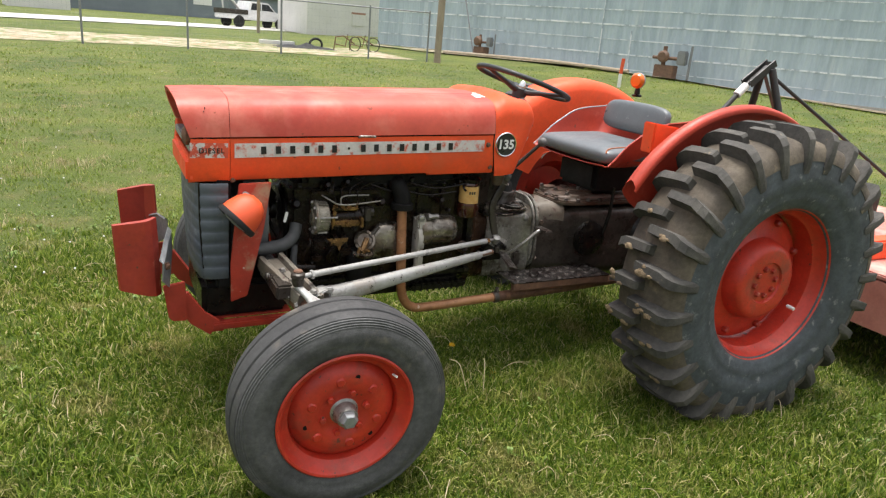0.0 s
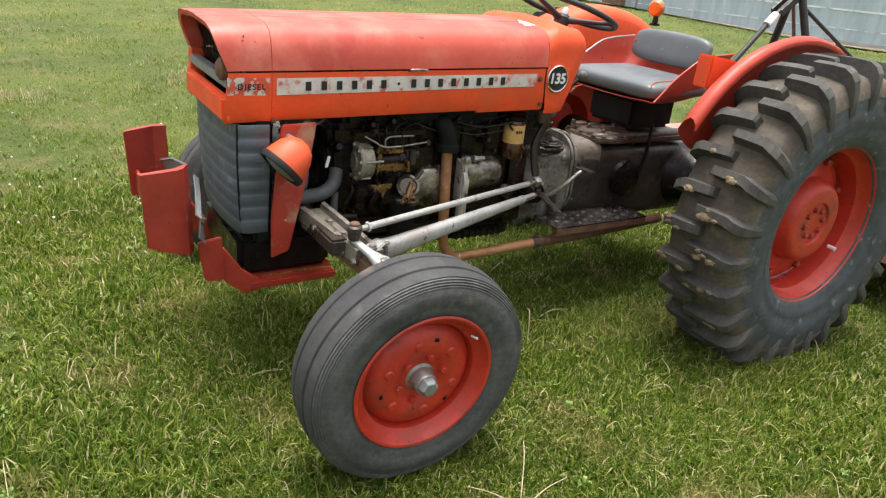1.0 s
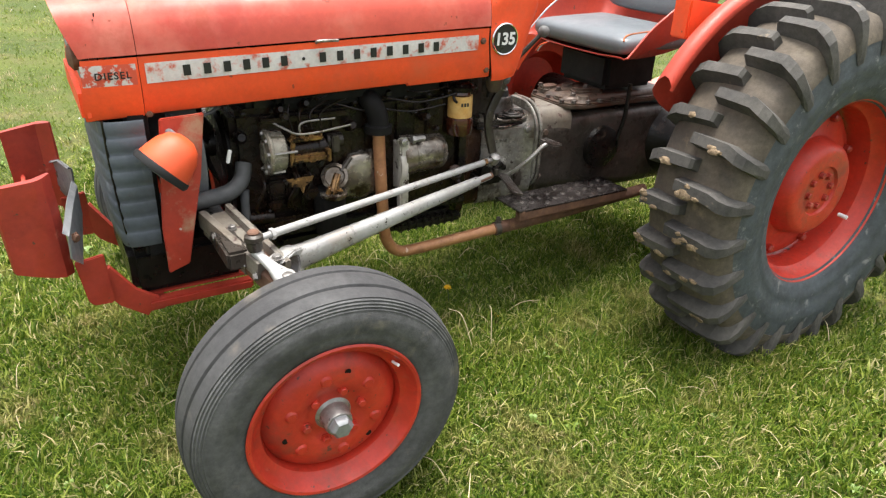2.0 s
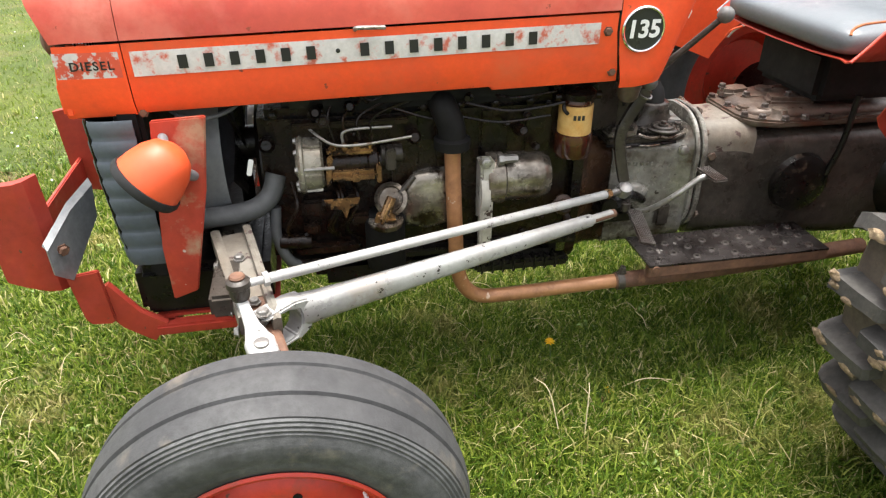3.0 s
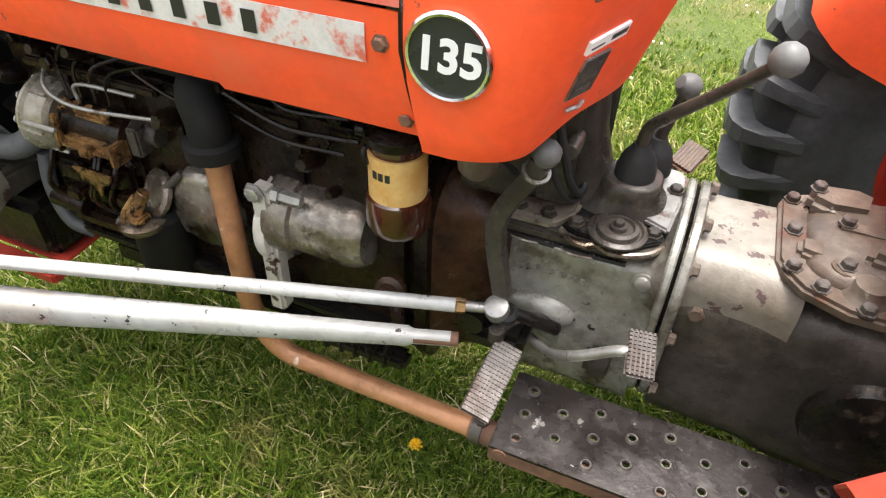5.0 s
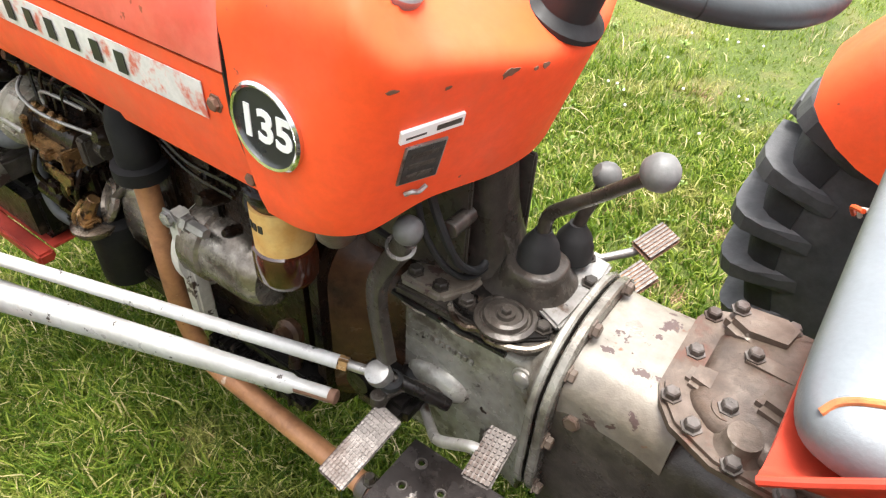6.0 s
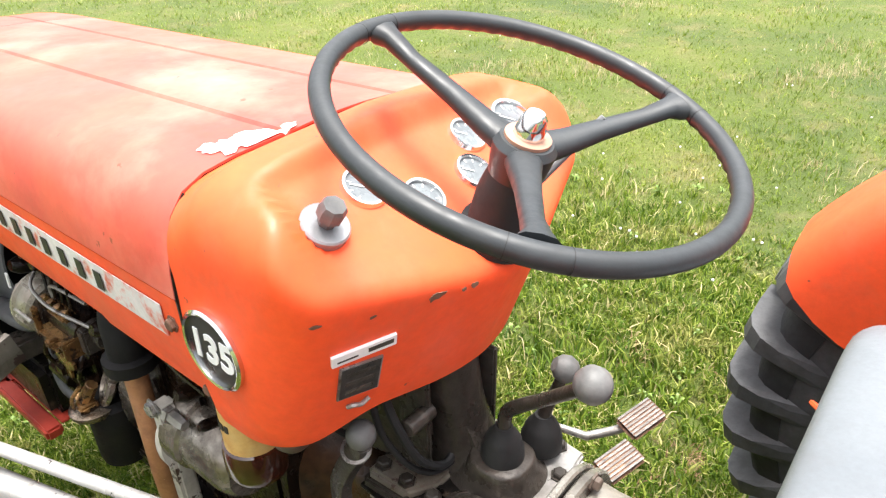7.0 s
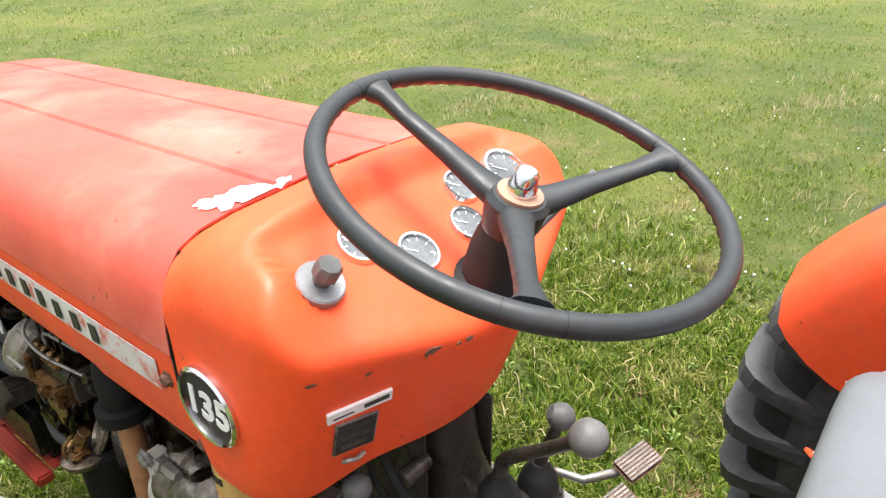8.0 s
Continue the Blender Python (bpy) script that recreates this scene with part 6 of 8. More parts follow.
def front_wheel(c, out, flip):
    m = aim(c, out)
    disc = lathe([(0.187, -0.068), (0.176, -0.052), (0.163, -0.040), (0.150, -0.030), (0.120, -0.022), (0.085, -0.026), (0.075, -0.034), (0.05, -0.036), (0.0, -0.036), (0, -0.05), (0.07, -0.05), (0.15, -0.05), (0.17, -0.062), (0.185, -0.076)], m, 48)
    w = part("front_wheel", disc, M_RIM, tractor, "front wheel with an orange-red disc and ribbed tyre")
    rim = lathe([(0.228, -0.002), (0.231, 0.002), (0.226, 0.006), (0.219, 0.004), (0.212, -0.006), (0.206, -0.020), (0.186, -0.034), (0.180, -0.060), (0.184, -0.095), (0.204, -0.118), (0.210, -0.132), (0.226, -0.140), (0.228, -0.136), (0.214, -0.128), (0.209, -0.115), (0.19, -0.09), (0.186, -0.06), (0.192, -0.036), (0.211, -0.022), (0.217, -0.006)], m, 64, closed=True)
    part("rim", rim, M_RIM, w, "orange-red rim")
    walls, tread = tyre_front()
    seat_at = m @ Matrix.Translation((0, 0, -0.087)) @ Matrix.Diagonal((1, 1, 1.04, 1))
    part("tyre", walls, M_TYRE, w, "weathered ribbed front tyre", turn=seat_at, smooth=50)
    part("tread", tread, M_FRONTTREAD, w, "worn dark tread with dried earth in its grooves", turn=seat_at, smooth=50)
    bm = bmesh.new()
    for k in range(6):
        a = radians(60 * k + 12)
        bolt(m @ Vector((0.075 * math.cos(a), 0.075 * math.sin(a), -0.032)), m.to_3x3() @ Vector((0, 0, 1)), 0.011, 0.014, bm)
    for k in range(6):
        a = radians(60 * k + 40)
        lathe([(0, 0), (0.017, 0), (0.012, 0.006), (0, 0.006)], m @ Matrix.Translation((0.118 * math.cos(a), 0.118 * math.sin(a), -0.024)), 12, bm)
    parts("wheel_bolt", bm, M_RIM, w)
    bm = bmesh.new()
    for k in range(3):
        a = radians(120 * k + 74)
        lathe([(0, 0), (0.0085, 0), (0.0085, 0.001), (0, 0.001)], m @ Matrix.Translation((0.133 * math.cos(a), 0.133 * math.sin(a), -0.0255)), 14, bm)
    parts("disc_hole", bm, M_DARK, w)
    hub = lathe([(0.052, -0.04), (0.046, -0.034), (0.040, -0.030), (0.036, 0.004), (0.033, 0.010), (0, 0.010)], m, 28)
    part("hub", hub, M_STEEL, w, "dull steel hub")
    part("hub_cap", lathe([(0.031, 0.009), (0.030, 0.026), (0.022, 0.034), (0, 0.035)], m, 6), M_GALV, w, "galvanised six-sided hub cap")
    part("valve", rod(m @ Vector((0.155, 0.122, -0.02)), m @ Vector((0.160, 0.126, 0.004)), 0.004), M_PAINTWHITE, w)


front_wheel((0.573, 1.745, 0.288), (-0.01, -0.998, -0.05), False)
front_wheel((0.573, 2 * CY - 1.745, 0.300), (-0.01, 0.998, -0.05), True)


def rear_tyre():
    half = [(0.338, 0.120), (0.352, 0.138), (0.370, 0.146), (0.386, 0.151), (0.408, 0.161), (0.413, 0.1595), (0.445, 0.171), (0.488, 0.177), (0.494, 0.1755), (0.532, 0.174), (0.570, 0.166), (0.602, 0.153), (0.620, 0.133), (0.629, 0.095), (0.635, 0.05), (0.637, 0.0)]
    return lathe(half + [(r, -h) for r, h in reversed(half[:-1])], None, 120)


def lug_bar(side, slim, bend):
    """One tread bar; two staggered rows of them meet the ground middle first."""
    rows = []
    for s, h, r, top, w in ((0.0, -0.024, 0.630, 0.672, 0.025), (0.05, -0.016, 0.630, 0.684, 0.027), (0.38, 0.056, 0.628, 0.686, 0.028), (0.70, 0.118, 0.614, 0.683, 0.030), (0.85, 0.150, 0.598, 0.671, 0.031), (0.94, 0.168, 0.572, 0.646, 0.030), (1.0, 0.1765, 0.545, 0.604, 0.027), (1.04, 0.1775, 0.520, 0.545, 0.018)):
        a = 0.012 * s + bend * max(0.0, (s - 0.70) / 0.3)
        slant = 0.82 * w / 0.66 * slim
        row = []
        for rr, da, dh in ((r - 0.012, -slant * 1.25, 0.0), (top, -slant * 0.72, 0.004 * (s > 0.9)), (top, slant * 0.72, 0.004 * (s > 0.9)), (r - 0.012, slant * 1.3, 0.0)):
            row.append((rr * math.cos(a + da), rr * math.sin(a + da), side * (h + dh)))
        rows.append(row)
    return loft(rows)


def rear_wheel(c, side, spin, wall, bar, between, count, slim, bend):
    m = Matrix((Vector((1, 0, 0)), Vector((0, 0, side * -1.0 * -1)), Vector((0, side, 0)))).transposed().to_4x4()
    m = Matrix.Translation(c) @ (Matrix.Rotation(math.pi / 2, 4, "X") if side < 0 else Matrix.Rotation(-math.pi / 2, 4, "X"))
    disc = lathe([(0.300, -0.150), (0.285, -0.135), (0.245, -0.125), (0.205, -0.120), (0.190, -0.110), (0.172, -0.052), (0.160, -0.040), (0.145, -0.036), (0.095, -0.038), (0.090, -0.048), (0.0, -0.048), (0, -0.06), (0.15, -0.06), (0.2, -0.14), (0.29, -0.16)], m, 64)
    w = part("rear_wheel", disc, M_RIM, tractor, "large rear wheel with a red dished disc and lugged tyre")
    rim = lathe([(0.357, -0.004), (0.362, 0.002), (0.355, 0.008), (0.346, 0.004), (0.338, -0.012), (0.330, -0.045), (0.312, -0.060), (0.306, -0.110), (0.306, -0.17), (0.330, -0.22), (0.345, -0.255), (0.358, -0.262), (0.350, -0.25), (0.336, -0.215), (0.313, -0.165), (0.313, -0.112), (0.318, -0.064), (0.336, -0.048), (0.344, -0.012)], m, 80, closed=True)
    part("rim", rim, M_RIM, w, "red rim")
    part("tyre", rear_tyre(), wall, w, "weathered lugged rear tyre", turn=m @ Matrix.Translation((0, 0, -0.128)), smooth=45)
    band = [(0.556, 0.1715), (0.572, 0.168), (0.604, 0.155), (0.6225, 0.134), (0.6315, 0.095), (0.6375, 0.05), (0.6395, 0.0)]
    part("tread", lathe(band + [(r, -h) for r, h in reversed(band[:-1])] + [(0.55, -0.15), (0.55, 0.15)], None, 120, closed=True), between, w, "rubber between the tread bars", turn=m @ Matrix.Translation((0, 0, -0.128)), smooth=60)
    base = m @ Matrix.Translation((0, 0, -0.128)) @ Matrix.Rotation(spin, 4, "Z") @ Matrix.Diagonal((1, -1 if side > 0 else 1, 1, 1))
    for row in (-1, 1):
        first = None
        for k in range(count):
            mm = base @ Matrix.Rotation(2 * math.pi * (k + (0.5 if row > 0 else 0)) / count, 4, "Z")
            if first is None:
                first = part("lug", lug_bar(row, slim, bend), bar, w, "rubber tread bar", turn=mm, smooth=12)
                back = mm.inverted() @ PLACED[first]
            else:
                again(first, w, mm @ back)
    bm = bmesh.new()
    for k in range(8):
        a = radians(45 * k + 10)
        bolt(m @ Vector((0.062 * math.cos(a), 0.062 * math.sin(a), -0.050)), (0, side, 0), 0.012, 0.016, bm)
    parts("wheel_nut", bm, M_RED, w)
    bm = bmesh.new()
    for k in range(8):
        a = radians(45 * k + 24)
        lathe([(0, 0), (0.016, 0), (0.016, 0.02), (0.010, 0.026), (0, 0.026)], m @ Matrix.Translation((0.262 * math.cos(a), 0.262 * math.sin(a), -0.128)), 6, bm)
    parts("rim_bolt", bm, M_RED, w)
    part("valve", rod(m @ Vector((0.2, -0.135, -0.055)), m @ Vector((0.204, -0.138, -0.02)), 0.008), M_PAINTWHITE, w)
    return w


near_wheel = rear_wheel((2.487, 1.750, 0.560), -1, 0.08, M_WALL, M_LUG, M_TREAD, 27, 1.0, 0.034)
# the far wheel takes the rubber darkened for shade
rear_wheel((2.475, 2 * CY - 1.75, 0.575), 1, 0.2, M_LUGSHADE, M_LUGSHADE, M_TREADSHADE, 32, 1.02, 0.0)

# dried mud and chaff caked on the bars
M_MUD = mat("dried_mud_and_chaff", (0.26, 0.19, 0.115), (0.15, 0.105, 0.065), rough=0.95, scale=40, stain=(0.38, 0.30, 0.18), stain_at=0.58, stain_scale=60, bump=0.8, bump_scale=90, grain=0.4)
rnd = random.Random(17)
bm = bmesh.new()
for k in range(30):
    row = rnd.choice((-1, 1))
    bar = rnd.choice((11, 12, 12, 13, 13, 14, 14, 15))
    a = 0.085 + 2 * math.pi * (bar + (0.5 if row > 0 else 0)) / 27 + rnd.uniform(-0.03, 0.03)
    h = row * rnd.uniform(0.01, 0.13)
    clod = bmesh.new()
    bmesh.ops.create_icosphere(clod, subdivisions=2, radius=1.0)
    seed = Vector((k * 3.1, 0, 0))
    for v in clod.verts:
        v.co *= 1 + 0.7 * noise.noise(v.co * 2.1 + seed)
    size = rnd.uniform(0.006, 0.014)
    clod.transform(Matrix.Translation((2.487 + 0.684 * math.cos(a), 1.878 - h, 0.56 + 0.684 * math.sin(a))) @ Matrix.Rotation(-a, 4, "Y") @ Matrix.Diagonal((0.0045, size * 1.8, size, 1)))
    merge(bm, clod)
tagged(part("dried_mud", bm, M_MUD, near_wheel, "tan dried mud and chaff"), kind="stuff")

# ---- fenders, seat, lamps ----
for side in (-1, 1):
    yi, yo = CY + side * 0.540, CY + side * (0.635 if side < 0 else 0.765)
    prof = [(yi, 0.40), (yi, 0.50), (yi, 0.57), (yi, 0.62), (yi, 0.672), (yi + side * 0.008, 0.700), (yi + side * 0.030, 0.722), (yi + side * 0.045, 0.730), (yi + (yo - yi) * 0.62, 0.736), (yi + (yo - yi) * 0.8, 0.733), (yo - side * 0.006, 0.722), (yo, 0.706)]

    def front_of(r):
        """Where the rounded front edge of the fender starts, in degrees about the axle."""
        return float(np.interp(r, [0.40, 0.57, 0.64, 0.70, 0.736], [150, 152, 151.5, 149.5, 146]))

    rows = []
    for k in steps(0.0, 1.0, 34):
        row = []
        for y, r in prof:
            a = radians((front_of(r) + (2.5 if side > 0 else 0.0)) * (1 - k) + 58 * k)
            row.append((2.487 + r * math.cos(a), y, 0.56 + r * math.sin(a)))
        rows.append(row)
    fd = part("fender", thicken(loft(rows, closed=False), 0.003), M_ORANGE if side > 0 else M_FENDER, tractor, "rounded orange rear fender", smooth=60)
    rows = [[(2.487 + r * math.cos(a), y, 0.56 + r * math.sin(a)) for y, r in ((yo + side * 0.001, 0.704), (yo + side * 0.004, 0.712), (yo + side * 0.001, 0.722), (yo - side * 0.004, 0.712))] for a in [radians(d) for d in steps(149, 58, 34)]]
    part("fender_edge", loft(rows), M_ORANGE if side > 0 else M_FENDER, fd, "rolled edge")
part("lift_quadrant", slab([(2.045, 1.062), (2.215, 1.062), (2.235, 1.168), (2.045, 1.194)], 0.075, plane_pose((0, CY - 0.435, 0), (1, 0, 0), (0, 0, 1)), 0.006), M_ORANGE, tractor, "orange sheet-metal box between seat and fender")
bm = lathe([(0, 0), (0.03, 0), (0.03, 0.012), (0.018, 0.016), (0.014, 0.06), (0, 0.06)], Matrix.Translation((2.915, CY + 0.62, 1.205)), 20)
bk = part("flasher", bm, M_BLACK, tractor, "round amber flasher lamp on a black stem")
part("lens", lathe([(0, -0.028), (0.034, -0.026), (0.045, -0.014), (0.047, 0.0), (0.045, 0.014), (0.034, 0.026), (0, 0.030)], aim((2.905, CY + 0.62, 1.302), (-0.9, -0.3, 0)), 28), M_AMBER, bk, "amber lens")
part("lens_back", lathe([(0, -0.040), (0.03, -0.036), (0.046, -0.016), (0.049, -0.002), (0.047, 0.0), (0, 0.0)], aim((2.905, CY + 0.62, 1.302), (-0.9, -0.3, 0)), 28), M_GALV, bk)

def cushion(hx, hy, hz, plan=5.0, crown=2.6, nu=48, nv=20):
    """A stuffed cushion about the origin."""
    rows = []
    for j in range(1, nv):
        f = -math.pi / 2 + math.pi * j / nv
        c, sz = abs(math.cos(f)) ** (2 / crown), math.copysign(abs(math.sin(f)) ** (2 / crown), math.sin(f))
        row = []
        for i in range(nu):
            a = 2 * math.pi * i / nu
            ca, sa = math.copysign(abs(math.cos(a)) ** (2 / plan), math.cos(a)), math.copysign(abs(math.sin(a)) ** (2 / plan), math.sin(a))
            row.append((hx * ca * c, hy * sa * c, hz * sz))
        rows.append(row)
    return loft(rows)


seat_pan = bmesh.new()
PAN = ((2.000, 0.950, 0.958), (2.03, 0.940, 0.985), (2.10, 0.938, 1.052), (2.17, 0.942, 1.100), (2.24, 0.950, 1.140), (2.32, 0.965, 1.158), (2.40, 1.000, 1.166), (2.44, 1.060, 1.170), (2.462, 1.130, 1.174))
rows = []
for x, z, rim in PAN:
    half = [(0.311, rim), (0.304, z + (rim - z) * 0.72), (0.295, z + (rim - z) * 0.36), (0.270, z + 0.008), (0.16, z), (0.0, z - 0.003)]
    rows.append([(x, 2.680 - d, h) for d, h in half] + [(x, 2.680 + d, h) for d, h in reversed(half[:-1])])
loft(rows, seat_pan, closed=False)
seat = part("seat", thicken(seat_pan, 0.004), M_FENDER, tractor, "red seat pan with grey vinyl cushions", smooth=60)
cushion_at = Matrix.Translation((2.200, 2.680, 1.000)) @ Matrix.Rotation(radians(-1.5), 4, "Y")
probe = cushion(0.205, 0.290, 0.050, 9.0, 3.2)
probe.transform(cushion_at)
CUSHION = BVHTree.FromBMesh(probe)
probe.free()
part("seat_cushion", cushion(0.205, 0.290, 0.050, 9.0, 3.2), M_SEAT, seat, "grey vinyl seat cushion", smooth=80, turn=cushion_at)
part("backrest", cushion(0.040, 0.235, 0.078, 3.0, 4.0), M_SEAT, seat, "grey vinyl backrest", smooth=80, turn=Matrix.Translation((2.40, CY + 0.02, 1.150)) @ Matrix.Rotation(radians(12), 4, "Y"))
for side in (-1, 1):
    part("pan_rim", tube([(x, 2.680 + side * 0.312, rim + 0.002) for x, z, rim in PAN], 0.0045, 8), M_GALV if side > 0 else M_FENDER, seat, "worn bare rim" if side > 0 else "rolled rim")
seam = []
for x, y in ((2.016, 2.412), (2.026, 2.422), (2.055, 2.432), (2.10, 2.437), (2.16, 2.440), (2.24, 2.440), (2.32, 2.434)):
    p, _, _, _ = CUSHION.ray_cast(Vector((x, y, 2.0)), Vector((0, 0, -1)))
    seam.append(p + Vector((0, 0, 0.001)))
part("piping", tube(seam, 0.0036, 8), M_FOAM, seat, "torn orange piping with crumbling foam")
for k, mm in ((0, M_PAINTWHITE), (1, M_LAMP)):
    part("stripe", tube([(2.004 - 0.008 * k, CY + 0.17, 0.950 - 0.004 * k), (1.994 - 0.01 * k, CY + 0.20, 0.930), (1.998 - 0.008 * k, CY + 0.235, 0.900)], 0.0035, 6), mm, seat)
part("seat_spring", tube([(2.2, CY, 0.93), (2.3, CY, 0.87), (2.42, CY, 0.80)], 0.025, 10, section=(0.03, 0.006)), M_BLACK, tractor)
# added near-black block that stands in for the dark shaded clutter under the seat
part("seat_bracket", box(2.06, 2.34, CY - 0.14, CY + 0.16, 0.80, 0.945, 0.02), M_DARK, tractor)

# ---- ground ----
def rise(x, y):
    """The height of the ground: it falls a little towards the tractor's near wheels and climbs slowly away."""
    q = 0.426 * x + 0.905 * y
    far = np.interp(q, [-400, 4, 12, 22, 30, 45, 75, 110, 900], [0.0, 0.0, 0.18, 0.43, 0.52, 0.70, 0.95, 1.05, 1.2])
    near = np.interp(y, [-6, 1.0, 1.8, 2.5, 3.3, 6], [-0.11, -0.11, -0.08, -0.03, -0.01, 0.0])
    side = np.interp(x, [13, 15.8, 17.5, 19.2, 20.8, 40], [0.0, 0.15, 0.09, -0.09, -0.2, -0.25]) * np.clip((y - 8) / 4, 0, 1)
    return far + near + side + 0.006 * np.sin(x * 2.1 + 0.6) * np.cos(y * 1.7) * np.clip((8 - abs(y - 2)) / 8, 0, 1)


def node_mat(name):
    m = bpy.data.materials.new(name)
    m.use_nodes = True
    return m, m.node_tree.nodes, m.node_tree.links, m.node_tree.nodes["Principled BSDF"]


def noise_at(n, l, vec, scale, detail=4.0, rough=0.6):
    t = n.new("ShaderNodeTexNoise")
    t.inputs["Scale"].default_value, t.inputs["Detail"].default_value, t.inputs["Roughness"].default_value = scale, detail, rough
    l.new(vec, t.inputs["Vector"])
    return t.outputs["Fac"]


def ramp_of(n, l, fac, stops):
    r = n.new("ShaderNodeValToRGB")
    el = r.color_ramp.elements
    while len(el) < len(stops):
        el.new(0.5)
    for e, (p, c) in zip(el, stops):
        e.position, e.color = p, (*c, 1)
    l.new(fac, r.inputs["Fac"])
    return r.outputs["Color"]


def mix_of(n, l, fac, a, b, kind="MIX"):
    x = n.new("ShaderNodeMix")
    x.data_type, x.blend_type = "RGBA", kind
    for sock, v in ((x.inputs["Factor"], fac), (x.inputs["A"], a), (x.inputs["B"], b)):
        if isinstance(v, (int, float)):
            sock.default_value = v
        elif isinstance(v, tuple):
            sock.default_value = (*v, 1)
        else:
            l.new(v, sock)
    return x.outputs["Result"]


def turf_material():
    m, n, l, b = node_mat("turf")
    geo = n.new("ShaderNodeNewGeometry")
    pos = geo.outputs["Position"]
    big = ramp_of(n, l, noise_at(n, l, pos, 0.5, 5.0), [(0.34, (0.050, 0.080, 0.009)), (0.52, (0.084, 0.114, 0.011)), (0.68, (0.128, 0.144, 0.021))])
    dry = ramp_of(n, l, noise_at(n, l, pos, 2.6, 6.0, 0.7), [(0.50, (0, 0, 0)), (0.72, (1, 1, 1))])
    col = mix_of(n, l, dry, big, (0.160, 0.140, 0.052))
    fine = noise_at(n, l, pos, 48.0, 6.0, 0.8)
    col = mix_of(n, l, 0.75, col, ramp_of(n, l, fine, [(0.30, (0.48, 0.50, 0.40)), (0.5, (0.95, 0.95, 0.9)), (0.72, (1.45, 1.45, 1.3))]), "MULTIPLY")
    l.new(col, b.inputs["Base Color"])
    b.inputs["Roughness"].default_value = 0.9
    bu = n.new("ShaderNodeBump")
    bu.inputs["Strength"].default_value, bu.inputs["Distance"].default_value = 0.8, 0.03
    l.new(fine, bu.inputs["Height"])
    l.new(bu.outputs["Normal"], b.inputs["Normal"])
    return m


def blade_material(name, even):
    """even draws the blades of a far lawn towards one mid green."""
    m, n, l, b = node_mat(name)
    geo = n.new("ShaderNodeNewGeometry")
    pos = geo.outputs["Position"]
    green = ramp_of(n, l, geo.outputs["Random Per Island"], [(0.0, (0.034, 0.078, 0.006)), (0.3, (0.074, 0.136, 0.012)), (0.62, (0.152, 0.226, 0.024)), (0.86, (0.290, 0.345, 0.070)), (0.96, (0.54, 0.48, 0.29))])
    green = mix_of(n, l, even, green, (0.170, 0.218, 0.034))
    straw = ramp_of(n, l, geo.outputs["Random Per Island"], [(0.0, (0.16, 0.17, 0.05)), (0.4, (0.36, 0.29, 0.13)), (1.0, (0.58, 0.48, 0.28))])
    dry = ramp_of(n, l, noise_at(n, l, pos, 2.6, 6.0, 0.7), [(0.54, (0, 0, 0)), (0.72, (0.75, 0.75, 0.75))])
    col = mix_of(n, l, dry, green, straw)
    tone = ramp_of(n, l, noise_at(n, l, pos, 0.5, 5.0), [(0.3, (0.88, 0.92, 0.76)), (0.7, (1.38, 1.27, 1.18))])
    col = mix_of(n, l, 1.0, col, tone, "MULTIPLY")
    l.new(col, b.inputs["Base Color"])
    b.inputs["Roughness"].default_value = 0.6
    b.inputs["Specular IOR Level"].default_value = 0.3
    tr = n.new("ShaderNodeBsdfTranslucent")
    l.new(col, tr.inputs["Color"])
    mx = n.new("ShaderNodeMixShader")
    mx.inputs["Fac"].default_value = 0.42
    l.new(b.outputs["BSDF"], mx.inputs[1])
    l.new(tr.outputs["BSDF"], mx.inputs[2])
    l.new(mx.outputs["Shader"], n["Material Output"].inputs["Surface"])
    return m


M_TURF, M_BLADE, M_BLADEFAR = turf_material(), blade_material("grass_blades", 0.0), blade_material("far_grass_blades", 0.38)
M_GRAVEL = mat("dirty_gravel", (0.48, 0.41, 0.32), (0.20, 0.17, 0.09), rough=0.9, scale=2.2, stain=(0.12, 0.16, 0.035), stain_at=0.50, stain_scale=1.5, stain_soft=0.06, spots=(0.33, 0.20, 0.11), spots_scale=4.0, spots_at=0.60, bump=0.4, bump_scale=25, grain=0.25)
M_ROAD = mat("pale_concrete_road", (0.50, 0.49, 0.46), (0.43, 0.42, 0.39), rough=0.8, scale=0.4, bump=0.1, grain=0.08)
M_SHED = mat("weathered_blue_grey_cladding", (0.49, 0.585, 0.65), (0.38, 0.465, 0.53), rough=0.5, metal=0.15, scale=2.4, stain=(0.60, 0.67, 0.70), stain_at=0.57, stain_scale=1.6, stain_soft=0.2, bump=0.05, grain=0.1, stretch=(1, 1, 0.12))
M_GIRT = mat("bleached_fixing_rows", (0.86, 0.89, 0.91), (0.66, 0.72, 0.77), rough=0.6, scale=2.0, stain=(0.36, 0.43, 0.48), stain_at=0.48, stain_scale=3.0, stain_soft=0.12, bump=0.05, grain=0.15)
M_CONC = mat("dirty_concrete", (0.45, 0.43, 0.39), (0.36, 0.34, 0.30), rough=0.85, scale=1.5, stain=(0.25, 0.23, 0.18), bump=0.3, grain=0.15)
M_WHITEWALL = mat("white_painted_siding", (0.74, 0.73, 0.70), (0.68, 0.67, 0.64), rough=0.6, scale=1.0, stain=(0.55, 0.53, 0.48), stain_at=0.62, bump=0.05, grain=0.05)
M_WOOD = mat("weathered_post_wood", (0.36, 0.30, 0.22), (0.28, 0.23, 0.17), rough=0.85, scale=6, bump=0.3, grain=0.2, stretch=(1, 1, 0.15))
